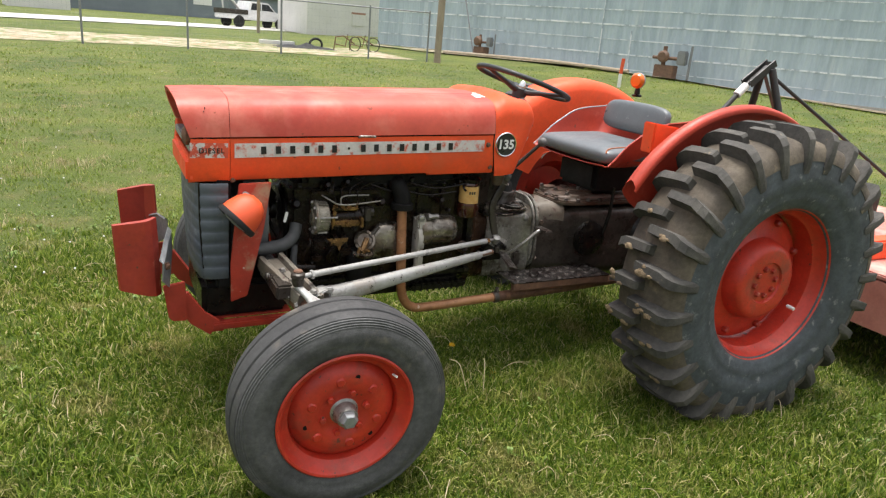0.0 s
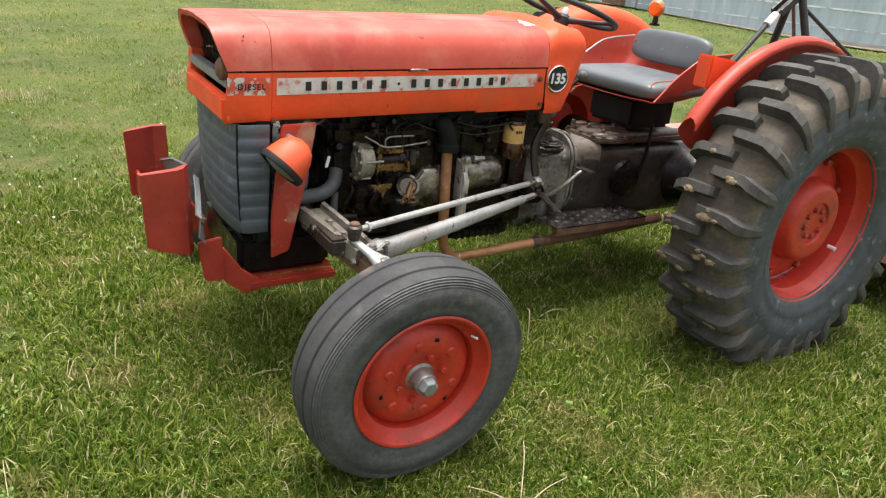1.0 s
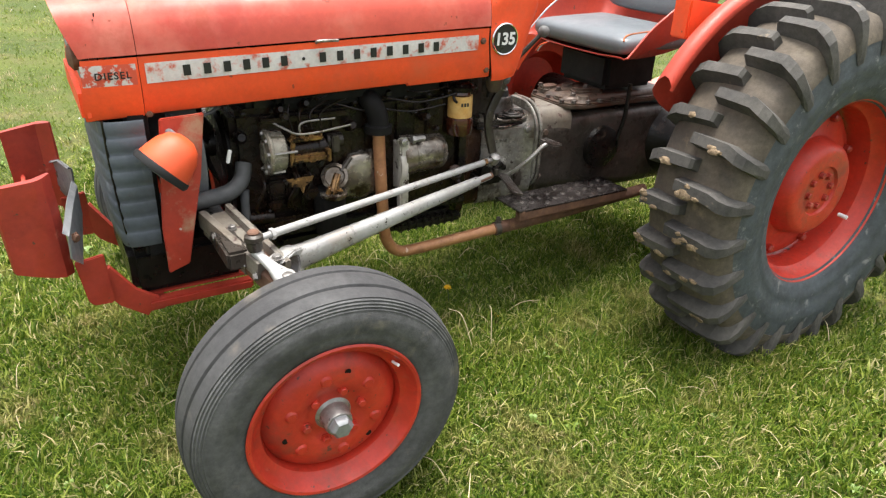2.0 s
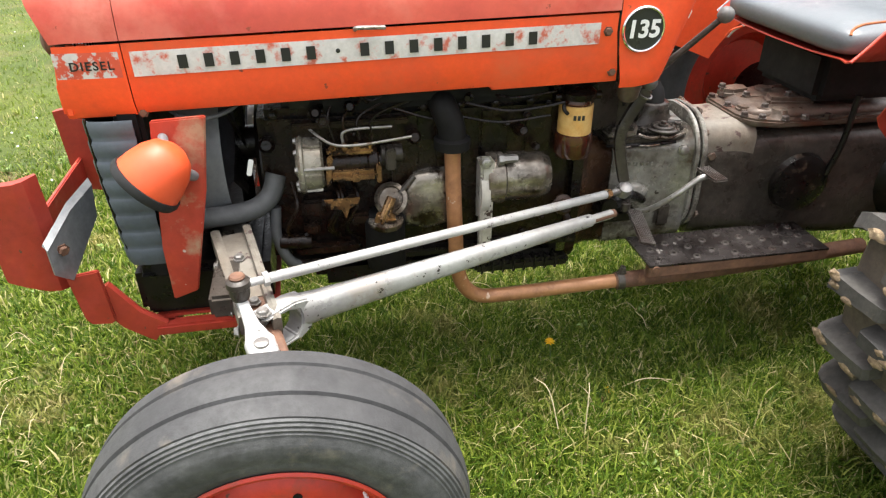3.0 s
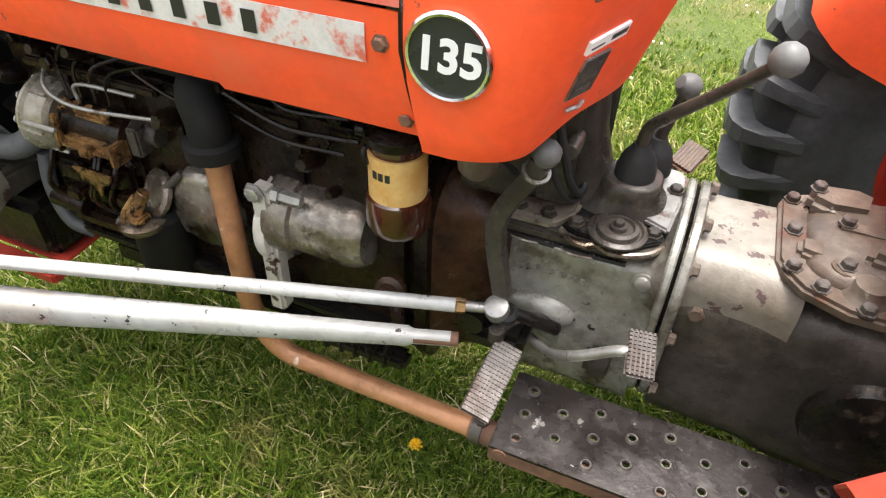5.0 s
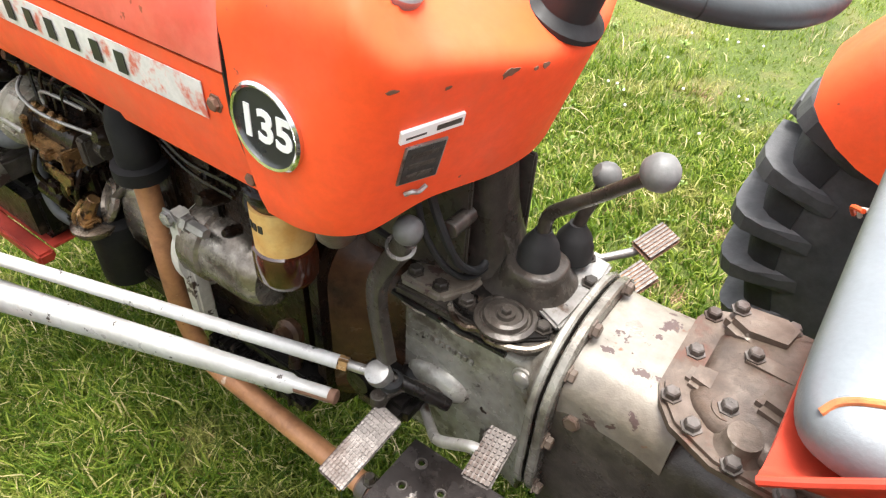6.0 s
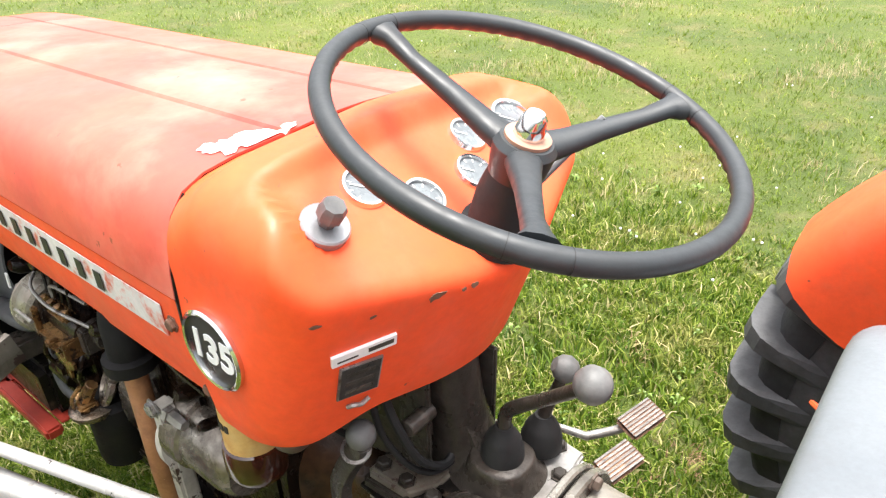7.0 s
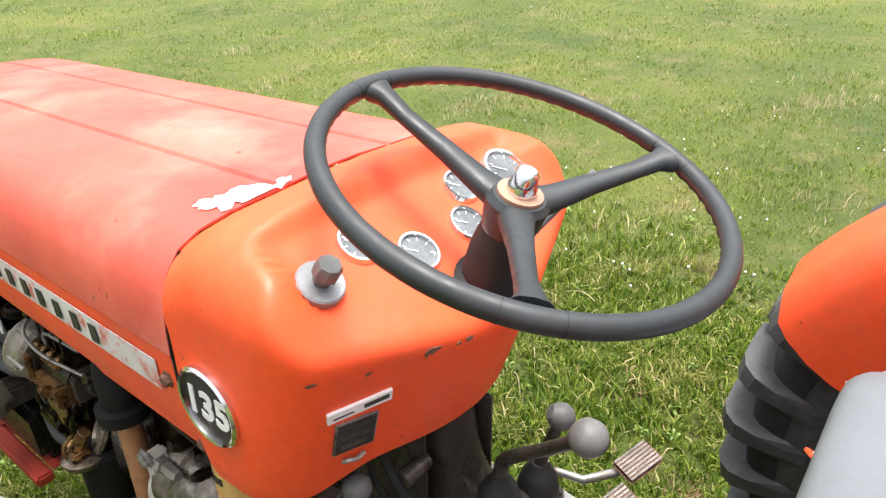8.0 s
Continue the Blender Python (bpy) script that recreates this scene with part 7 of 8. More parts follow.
M_PAINTCAR = mat("white_car_paint", (0.8, 0.8, 0.8), (0.76, 0.76, 0.77), rough=0.25, scale=2, bump=0.0, grain=0.03, coat=0.4)
M_GLASSDARK = mat("dark_window_glass", (0.02, 0.024, 0.028), rough=0.08, bump=0.0, grain=0.05, rough_vary=0.02)
M_LEAF = mat("far_leaves", (0.07, 0.115, 0.03), (0.05, 0.085, 0.022), rough=0.7, scale=3, bump=0.2, grain=0.3)
M_PINK = mat("sun_bleached_red_deck", (0.50, 0.20, 0.16), (0.42, 0.15, 0.12), rough=0.55, scale=6, stain=(0.55, 0.36, 0.31), stain_at=0.5, stain_scale=4, stain_soft=0.2, bump=0.15, grain=0.12)
M_MAST = mat("black_painted_steel", (0.022, 0.022, 0.023), (0.03, 0.028, 0.026), rough=0.5, scale=12, stain=(0.10, 0.06, 0.04), stain_at=0.66, bump=0.15, grain=0.2)
M_METER = mat("rust_brown_valve", (0.20, 0.115, 0.075), (0.13, 0.08, 0.055), rough=0.7, scale=12, bump=0.2, grain=0.25)
M_BLUEGREY = mat("blue_grey_metal_wall", (0.20, 0.235, 0.27), (0.17, 0.2, 0.235), rough=0.6, scale=0.7, bump=0.05, grain=0.06)


def graded(a, b, near, far, mid):
    """Steps that are fine about mid and coarse far off."""
    out, x, d = [mid], mid, near
    while x < b:
        x += d
        d = min(far, d * 1.13)
        out.append(min(x, b))
    x, d = mid, near
    while x > a:
        x -= d
        d = min(far, d * 1.13)
        out.insert(0, max(x, a))
    return out


def ground_sheet(xs, ys, lift=0.0, edge=None):
    bm = bmesh.new()
    vs = [[bm.verts.new((x, y, float(rise(x, y)) + lift)) for y in ys] for x in xs]
    for i in range(len(xs) - 1):
        for j in range(len(ys) - 1):
            bm.faces.new((vs[i][j], vs[i + 1][j], vs[i + 1][j + 1], vs[i][j + 1]))
    return bm


solo("ground", ground_sheet(graded(-700, 700, 0.22, 40, 1.5), graded(-300, 900, 0.22, 40, 3.0)), M_TURF, "mown grass field with dry patches", "ground", "", "structure")


def strip(name, line, widths, lift, material, label, category):
    bm = bmesh.new()
    rows = []
    for i, (x, y) in enumerate(line):
        d = Vector((line[min(i + 1, len(line) - 1)][0] - line[max(i - 1, 0)][0], line[min(i + 1, len(line) - 1)][1] - line[max(i - 1, 0)][1])).normalized()
        o = Vector((-d.y, d.x))
        w0, w1 = widths
        jig = 0.5 * noise.noise((x * 0.3, y * 0.3, 2.0)) * (1 if lift < 0.03 else 0)
        pts = [(x + o.x * k, y + o.y * k) for k in steps(-w0 + jig, w1 + jig, 6)]
        rows.append([(a, b, float(rise(a, b)) + lift) for a, b in pts])
    loft(rows, bm, closed=False)
    return solo(name, bm, material, label, category, "", "structure")


fence_line = [(-60 + 2.0 * i, 23.6 + 0.01 * (-60 + 2.0 * i)) for i in range(36)]
strip("gravel_strip", [(x, y + 1.2) for x, y in fence_line], (2.2, 3.4), 0.015, M_GRAVEL, "pale patchy gravel strip along the fence", "gravel")
strip("road", [(-90 + 5 * i, 42.6 + (-90 + 5 * i) * 0.55) for i in range(60)], (2.9, 2.9), 0.04, M_ROAD, "pale concrete road behind the fence", "road")

# ---- the big shed ----
WALL0, ALONG = Vector((21.0, 13.24)), Vector((-0.3707, 0.9288)).normalized()
OUTW = Vector((-ALONG.y, ALONG.x))          # out of the wall, towards the field
if OUTW.dot(Vector((-1, -1))) < 0:
    OUTW = -OUTW


def shed_at(s, o, z):
    p = WALL0 + ALONG * s + OUTW * o
    return (p.x, p.y, z)


shed = thing("metal_shed", (*WALL0, 0.3), "long weathered blue-grey corrugated metal shed", "building")
rows = []
n = 300
for i in range(n + 1):
    s = -3.0 + 25.4 * i / n
    o = (0.0, 0.03, 0.03, 0.0)[i % 4]
    rows.append([shed_at(s, o, z) for z in (0.0, 5.6)])
part("wall", loft(rows, closed=False), M_SHED, shed, "ribbed blue-grey cladding", smooth=0)
rows = []
for s in (-3.0, 22.4):
    part("end_wall", loft([[shed_at(s, -k, z) for z in (0.0, 5.6)] for k in (0, 22)], closed=False), M_SHED, shed)
bm = loft([[shed_at(s, o, z) for s, o, z in ((-3.3, 0.3, 5.55), (22.7, 0.3, 5.55), (22.7, -22, 7.5), (-3.3, -22, 7.5))], [shed_at(s, o, z) for s, o, z in ((-3.3, 0.3, 5.65), (22.7, 0.3, 5.65), (22.7, -22, 7.6), (-3.3, -22, 7.6))]])
part("roof", bm, M_GALV, shed)
def beam(s0, s1, o0, o1, z0, z1, into=None):
    """A straight bar along the shed wall."""
    return loft([[shed_at(s0, o0, z0), shed_at(s0, o1, z0), shed_at(s0, o1, z1), shed_at(s0, o0, z1)], [shed_at(s1, o0, z0), shed_at(s1, o1, z0), shed_at(s1, o1, z1), shed_at(s1, o0, z1)]], into)


for k in range(9):
    z = 0.68 + 0.53 * k
    tall = (0.030, 0.052, 0.034, 0.060, 0.042)[k % 5]
    part("fixing_strip", beam(-2.9, 22.3, 0.0285, 0.036, z + 0.015 - tall / 2, z + 0.015 + tall / 2), M_GIRT, shed, "bleached row of fixings")
part("plinth", beam(-3.0, 22.4, -0.1, 0.09, -0.2, 0.36), M_CONC, shed, "dirty concrete plinth")
part("corner_trim", beam(-3.05, -2.85, 0.0, 0.06, 0.2, 5.6), M_GIRT, shed)

strip("dirt_strip", [shed_at(s, 0.8, 0)[:2] for s in steps(-2.8, 22.3, 60)], (1.1, 0.75), 0.06, M_GRAVEL, "patchy bare dirt along the foot of the shed", "dirt")
# gas meters and pipes along the shed
def meter(s, scale, label):
    g = shed_at(s, 0.75, 0)
    z = float(rise(g[0], g[1]))
    t = thing("gas_meter", (g[0], g[1], z), label, "gas meter", "meters by the shed")
    c = Vector((g[0], g[1], z))
    a3 = Vector((ALONG.x, ALONG.y, 0))
    m = plane_pose(c, -a3, (0, 0, 1))
    part("stand", box(-0.35 * scale, 0.25 * scale, 0, 0.42 * scale, -0.2, 0.2, 0.02, m), M_METER, t, "rust-brown box stand")
    bm = rod(m @ Vector((-0.15 * scale, 0.4 * scale, 0)), m @ Vector((-0.15 * scale, 0.95 * scale, 0)), 0.06 * scale)
    rod(m @ Vector((-0.5 * scale, 0.62 * scale, 0)), m @ Vector((0.5 * scale, 0.62 * scale, 0)), 0.05 * scale, None, 12, bm)
    part("pipework", bm, M_METER, t)
    bm = lathe([(0, 0), (0.16, 0), (0.2, 0.05), (0.2, 0.16), (0.14, 0.22), (0, 0.22)], aim(m @ Vector((-0.1 * scale, 0.66 * scale, 0.1)), m.to_3x3() @ Vector((0, 0, 1))), 18)
    part("regulator", bm, M_METER, t, "round rust-brown regulator")
    bm = box(0.28 * scale, 0.55 * scale, 0.45 * scale, 0.85 * scale, -0.12, 0.12, 0.04, m)
    part("meter_body", bm, M_GALV, t, "grey meter body")
    bm = rod(m @ Vector((0.62 * scale, 0.0, -0.1)), m @ Vector((0.62 * scale, 1.0 * scale, -0.1)), 0.035 * scale)
    part("riser", bm, M_GALV, t)


meter(6.4, 1.2, "rusty gas meter set with pipes beside the shed")
meter(14.9, 0.95, "smaller rusty gas meter set beside the shed")
for s0, s1, o, r in ((-2.0, 5.0, 0.7, 0.04), (7.6, 16.6, 1.3, 0.075)):
    a, b = shed_at(s0, o, 0), shed_at(s1, o, 0)
    bm = tube([(a[0] + (b[0] - a[0]) * k, a[1] + (b[1] - a[1]) * k, float(rise(a[0] + (b[0] - a[0]) * k, a[1] + (b[1] - a[1]) * k)) + r + 0.02) for k in steps(0, 1, 8)], r, 12)
    solo("pipe", bm, M_WOOD, "long pale tan pipe lying in the grass by the shed", "pipe", "pipes by the shed")
g = (13.2, 15.7, 0)
z = float(rise(g[0], g[1]))
stake = thing("marker_stake", (g[0], g[1], z), "white marker stake with an orange top", "stake")
part("post", rod((g[0], g[1], z - 0.1), (g[0], g[1], z + 0.38), 0.05), M_PAINTWHITE, stake)
part("top", rod((g[0], g[1], z + 0.38), (g[0] + 0.03, g[1], z + 0.80), 0.05), M_LAMP, stake, "orange top")
for s0, z0, z1 in ((9.6, 0.75, 5.5), (8.3, 0.5, 2.1)):
    part("conduit", rod(shed_at(s0, 0.06, z0), shed_at(s0 + 0.05, 0.06, z1), 0.022), M_GIRT, shed, "thin pale conduit")
g = shed_at(15.2, 0.8, 0)
solo("guy_pole", rod((g[0], g[1], 0.3), shed_at(16.6, 0.3, 3.4), 0.03), M_GALV, "pale slanting guy wire guard by the shed", "pole")

# ---- fence with its posts and rail ----
fence = thing("wire_fence", (0, 24.3, 0.4), "grey chain-link fence with thin steel posts", "fence")
post_x = [-10.2, -6.2, -3.1, -0.47, 2.32, 5.08, 7.97, 10.1]
tops = []
for x in post_x:
    y = 22.3 - 0.01 * x
    z = float(rise(x, y))
    tops.append((x, y, z + 1.62))
    bm = rod((x, y, z - 0.1), (x, y, z + 1.68), 0.030)
    part("post", bm, M_GALV, fence)
part("rail", tube(tops, 0.022, 8, None, False), M_GALV, fence)
bm = bmesh.new()
for a, b in zip(tops, tops[1:]):
    for k in range(1, 8):
        z = -0.2 * k
        tube([(a[0], a[1], a[2] + z), (b[0], b[1], b[2] + z)], 0.0008, 4, bm, False)
    for k in range(1, 24):
        f = k / 24
        p = Vector(a).lerp(Vector(b), f)
        tube([p, p + Vector((0, 0, -1.6))], 0.0007, 4, bm, False)
tagged(part("wire_mesh", bm, M_GALV, fence, "thin grey wire mesh"), kind="stuff")
for x, y, h, r in ((10.45, 22.1, 4.2, 0.12), (7.9, 40.0, 3.6, 0.09)):
    z = float(rise(x, y))
    solo("utility_post", rod((x, y, z - 0.2), (x + 0.05, y, z + h), r), M_WOOD, "tall weathered wooden post", "post", "wooden posts")

# ---- white shed, far sheds ----
def house(name, c, yaw, w, d, h, material, label, door=None, roof_mat=None):
    z = float(rise(c[0], c[1]))
    t = thing(name, (c[0], c[1], z), label, "building")
    m = Matrix.Translation((c[0], c[1], z - 0.3)) @ Matrix.Rotation(radians(yaw), 4, "Z")
    part("wall", box(-w / 2, w / 2, -d / 2, d / 2, 0, h, 0.02, m), material, t)
    bm = slab([(-w / 2 - 0.3, h), (w / 2 + 0.3, h), (w / 2 + 0.3, h + 0.1), (0, h + 1.2), (-w / 2 - 0.3, h + 0.1)], d + 0.6, m @ Matrix.Rotation(math.pi / 2, 4, "X") @ Matrix.Translation((0, 0, -d / 2 - 0.3)), 0.0)
    part("roof", bm, roof_mat or M_GALV, t)
    for x, z0, ww, hh, mm in door or ():
        part("door" if z0 < 0.5 else "window", box(x, x + ww, -d / 2 - 0.04, -d / 2 + 0.02, z0 + 0.3, z0 + 0.3 + hh, 0.01, m), mm, t)


house("white_shed", (14.6, 46.5), 8, 6.8, 5.0, 4.4, M_WHITEWALL, "white painted shed with a small hatch", ((-0.4, 1.3, 1.0, 0.12, M_TAN), (-0.35, 0.6, 0.9, 0.7, M_WHITEWALL)))
house("far_shed", (-4.4, 66), 8, 4.2, 7.0, 4.0, M_WHITEWALL, "far cream shed behind the road")
house("far_shed", (4.0, 79), 8, 14.0, 9.0, 4.5, M_BLUEGREY, "far blue-grey metal shed with a white panel", ((4.0, 1.2, 1.8, 1.0, M_PAINTWHITE), (-9.5, 1.0, 1.5, 1.2, M_GREYDARK), (8.6, 0.0, 1.2, 2.4, M_GREYDARK)))
house("far_shed", (26, 118), 10, 18.0, 9.0, 3.6, M_BLUEGREY, "far grey shed behind trees")

# ---- the pickup ----
def pickup(c, yaw):
    z = float(rise(c[0], c[1])) + 0.04
    t = thing("pickup_truck", (c[0], c[1], z), "white pickup truck with a dark lifting rig on its bed", "truck")
    m = Matrix.Translation((c[0], c[1], z)) @ Matrix.Rotation(radians(yaw), 4, "Z") @ Matrix.Scale(0.86, 4)
    side = [(-2.9, 0.55), (2.75, 0.5), (2.85, 0.75), (2.8, 1.08), (1.45, 1.2), (0.75, 1.86), (-0.85, 1.9), (-1.05, 1.2), (-1.1, 0.9), (-2.9, 0.9)]
    body = slab(side, 1.8, m @ Matrix.Rotation(math.pi / 2, 4, "X") @ Matrix.Translation((0, 0, -0.9)), 0.06)
    part("body", body, M_PAINTCAR, t)
    for y in (-0.905, 0.897):
        for w in ([(0.72, 1.28), (1.25, 1.24), (0.7, 1.74), (0.1, 1.76), (0.1, 1.28)], [(0.0, 1.28), (0.0, 1.76), (-0.75, 1.78), (-0.9, 1.28)]):
            part("window", slab(w, 0.008, m @ Matrix.Translation((0, y + 0.008, 0)) @ Matrix.Rotation(math.pi / 2, 4, "X"), 0.0), M_GLASSDARK, t)
    part("bed", box(-2.95, -1.12, -0.92, 0.92, 0.9, 1.25, 0.03, m), M_GREYDARK, t, "dark truck bed")
    for x in (-1.9, 1.85):
        for y in (-0.88, 0.88):
            wm2 = aim(m @ Vector((x, y, 0.39)), m.to_3x3() @ Vector((0, 1 if y > 0 else -1, 0)))
            part("wheel", lathe([(0, -0.1), (0.38, -0.1), (0.39, 0.0), (0.37, 0.05), (0.25, 0.06), (0.2, 0.03), (0, 0.03)], wm2, 24), M_RUBBER, t)
    part("front_bumper", box(2.7, 2.95, -0.9, 0.9, 0.42, 0.68, 0.05, m), M_GREYDARK, t)
    part("headlight", box(2.72, 2.83, -0.86, -0.5, 0.8, 1.0, 0.03, m), M_GALV, t)
    bm = rod(m @ Vector((-1.3, 0, 1.25)), m @ Vector((-2.9, 0, 2.9)), 0.08)
    rod(m @ Vector((-2.7, 0, 1.25)), m @ Vector((-2.9, 0, 3.0)), 0.05, None, 10, bm)
    part("lifting_rig", bm, M_WHITEWALL, t)


pickup((9.4, 49.0), 24)

# ---- scrap by the fence: a dark heap with a hoop, and two bent frames ----
def scrap_heap(c):
    z = float(rise(*c))
    t = thing("scrap_heap", (*c, z), "low heap of dark sheeting and a hoop by the fence", "scrap", "scrap by the fence")
    rows = []
    for i in range(15):
        x = -1.3 + 2.3 * i / 14
        top = 0.26 * max(0.0, 1 - abs(x + 0.1) / 1.35) * (0.8 + 0.5 * noise.noise((x * 2.3, 0.4, 1.0)))
        rows.append([(c[0] + x, c[1] + y, z + max(0.0, top * k + 0.03 * noise.noise((x * 3, y * 3, 2.0)))) for y, k in ((-0.5, 0.0), (-0.34, 0.6), (-0.1, 1.0), (0.2, 0.85), (0.5, 0.0))])
    part("sheeting", loft(rows, closed=False), M_RUBBER, t, "crumpled black sheeting", smooth=20)
    part("board", box(c[0] - 1.75, c[0] - 0.45, c[1] + 0.4, c[1] + 0.7, z + 0.06, z + 0.20, 0.01), M_WHITEWALL, t, "pale board")
    part("hoop", tube([(c[0] + 0.25 + 0.27 * math.cos(a), c[1] + 0.1 * math.cos(a), z + 0.16 + 0.22 * math.sin(a)) for a in [2 * math.pi * k / 14 for k in range(14)]], 0.045, 8, None, True, 2, closed=True), M_RUBBER, t, "black hoop")


def scrap_frame(c, turn):
    z = float(rise(*c))
    t = thing("scrap_bicycle", (*c, z), "rusty bent bicycle leaning by the fence", "scrap", "scrap by the fence")
    d = Vector((math.cos(turn), math.sin(turn), 0))
    at = lambda u, h: Vector((*c, z)) + d * u + Vector((0, 0, h))
    part("hoop", tube([at(0.42 + 0.25 * math.cos(a), 0.28 + 0.27 * math.sin(a)) for a in [2 * math.pi * k / 16 for k in range(16)]], 0.02, 8, None, True, 2, closed=True), M_GREYDARK, t, "dark wheel hoop")
    bm = tube([at(-0.5, 0.0), at(-0.42, 0.5), at(-0.1, 0.56), at(0.42, 0.28)], 0.022, 8, None, False)
    tube([at(-0.46, 0.25), at(0.0, 0.18), at(0.1, 0.62)], 0.02, 8, bm, False)
    part("tubes", bm, M_RUST, t, "rusty tubes")


scrap_heap((7.1, 26.4))
scrap_frame((8.45, 26.2), 0.2)
scrap_frame((9.25, 26.5), -0.25)

# ---- rotary cutter behind the tractor ----
cut = thing("rotary_cutter", (4.2, CY, 0.0), "sun-bleached red rotary cutter with black mast and stay rods", "mower")
bm = slab([(3.45, CY - 0.95), (3.7, CY - 1.05), (4.9, CY - 1.05), (5.25, CY - 0.7), (5.25, CY + 0.7), (4.9, CY + 1.05), (3.7, CY + 1.05), (3.45, CY + 0.95)], 0.03, Matrix.Translation((0, 0, 0.46)), 0.008)
part("deck", bm, M_PINK, cut, "bleached red deck")
bm = slab([(3.45, CY - 0.96), (3.7, CY - 1.06), (4.9, CY - 1.06), (5.26, CY - 0.71), (5.26, CY + 0.71), (4.9, CY + 1.06), (3.7, CY + 1.06), (3.45, CY + 0.96)], 0.26, Matrix.Translation((0, 0, 0.195)), 0.0)
part("skirt", bm, M_PINK, cut)
bm = box(3.5, 4.6, CY - 1.07, CY - 1.0, 0.06, 0.22, 0.02)
box(3.5, 4.6, CY + 1.0, CY + 1.07, 0.06, 0.22, 0.02, None, bm)
parts("skid", bm, M_MAST, cut)
bm = box(3.55, 5.0, CY - 0.62, CY - 0.52, 0.49, 0.60, 0.01)
box(3.55, 5.0, CY + 0.52, CY + 0.62, 0.49, 0.60, 0.01, None, bm)
parts("deck_beam", bm, M_ORANGE, cut, "red deck beam")
bm = rod((3.27, CY - 0.03, 1.44), (3.46, CY - 0.30, 0.50), 0.020)
rod((3.27, CY + 0.03, 1.44), (3.46, CY + 0.30, 0.50), 0.020, None, 14, bm)
for side in (-1, 1):
    tube([(3.13, CY + side * 0.028, 1.355), (3.29, CY + side * 0.028, 1.475)], 0.02, 8, bm, False, section=(0.006, 0.022))
box(3.26, 3.29, CY - 0.034, CY + 0.034, 1.44, 1.48, 0.004, None, bm)
part("mast", bm, M_MAST, cut, "black A-frame mast")
bm = rod((3.28, CY - 0.02, 1.41), (4.55, CY - 0.56, 0.55), 0.010)
rod((3.28, CY + 0.02, 1.41), (4.55, CY + 0.56, 0.55), 0.010, None, 10, bm)
parts("stay_rod", bm, M_MAST, cut)
bm = rod((2.80, CY, 1.02), (3.07, CY, 1.29), 0.014)
rod((3.13, CY, 1.345), (3.26, CY, 1.45), 0.014, None, 12, bm)
parts("top_link", bm, M_MAST, cut, "black top link")
part("link_sleeve", rod((3.07, CY, 1.29), (3.13, CY, 1.345), 0.022), M_PAINTWHITE, cut, "white top link sleeve")
part("gearbox", box(4.1, 4.4, CY - 0.15, CY + 0.15, 0.49, 0.75, 0.03), M_MAST, cut)
part("tail_wheel", lathe([(0, -0.06), (0.17, -0.06), (0.19, -0.03), (0.19, 0.03), (0.17, 0.06), (0, 0.06)], aim((5.55, CY, 0.19), (0, 1, 0)), 24), M_RUBBER, cut)
part("tail_arm", box(5.2, 5.6, CY - 0.04, CY + 0.04, 0.36, 0.44, 0.01), M_MAST, cut)

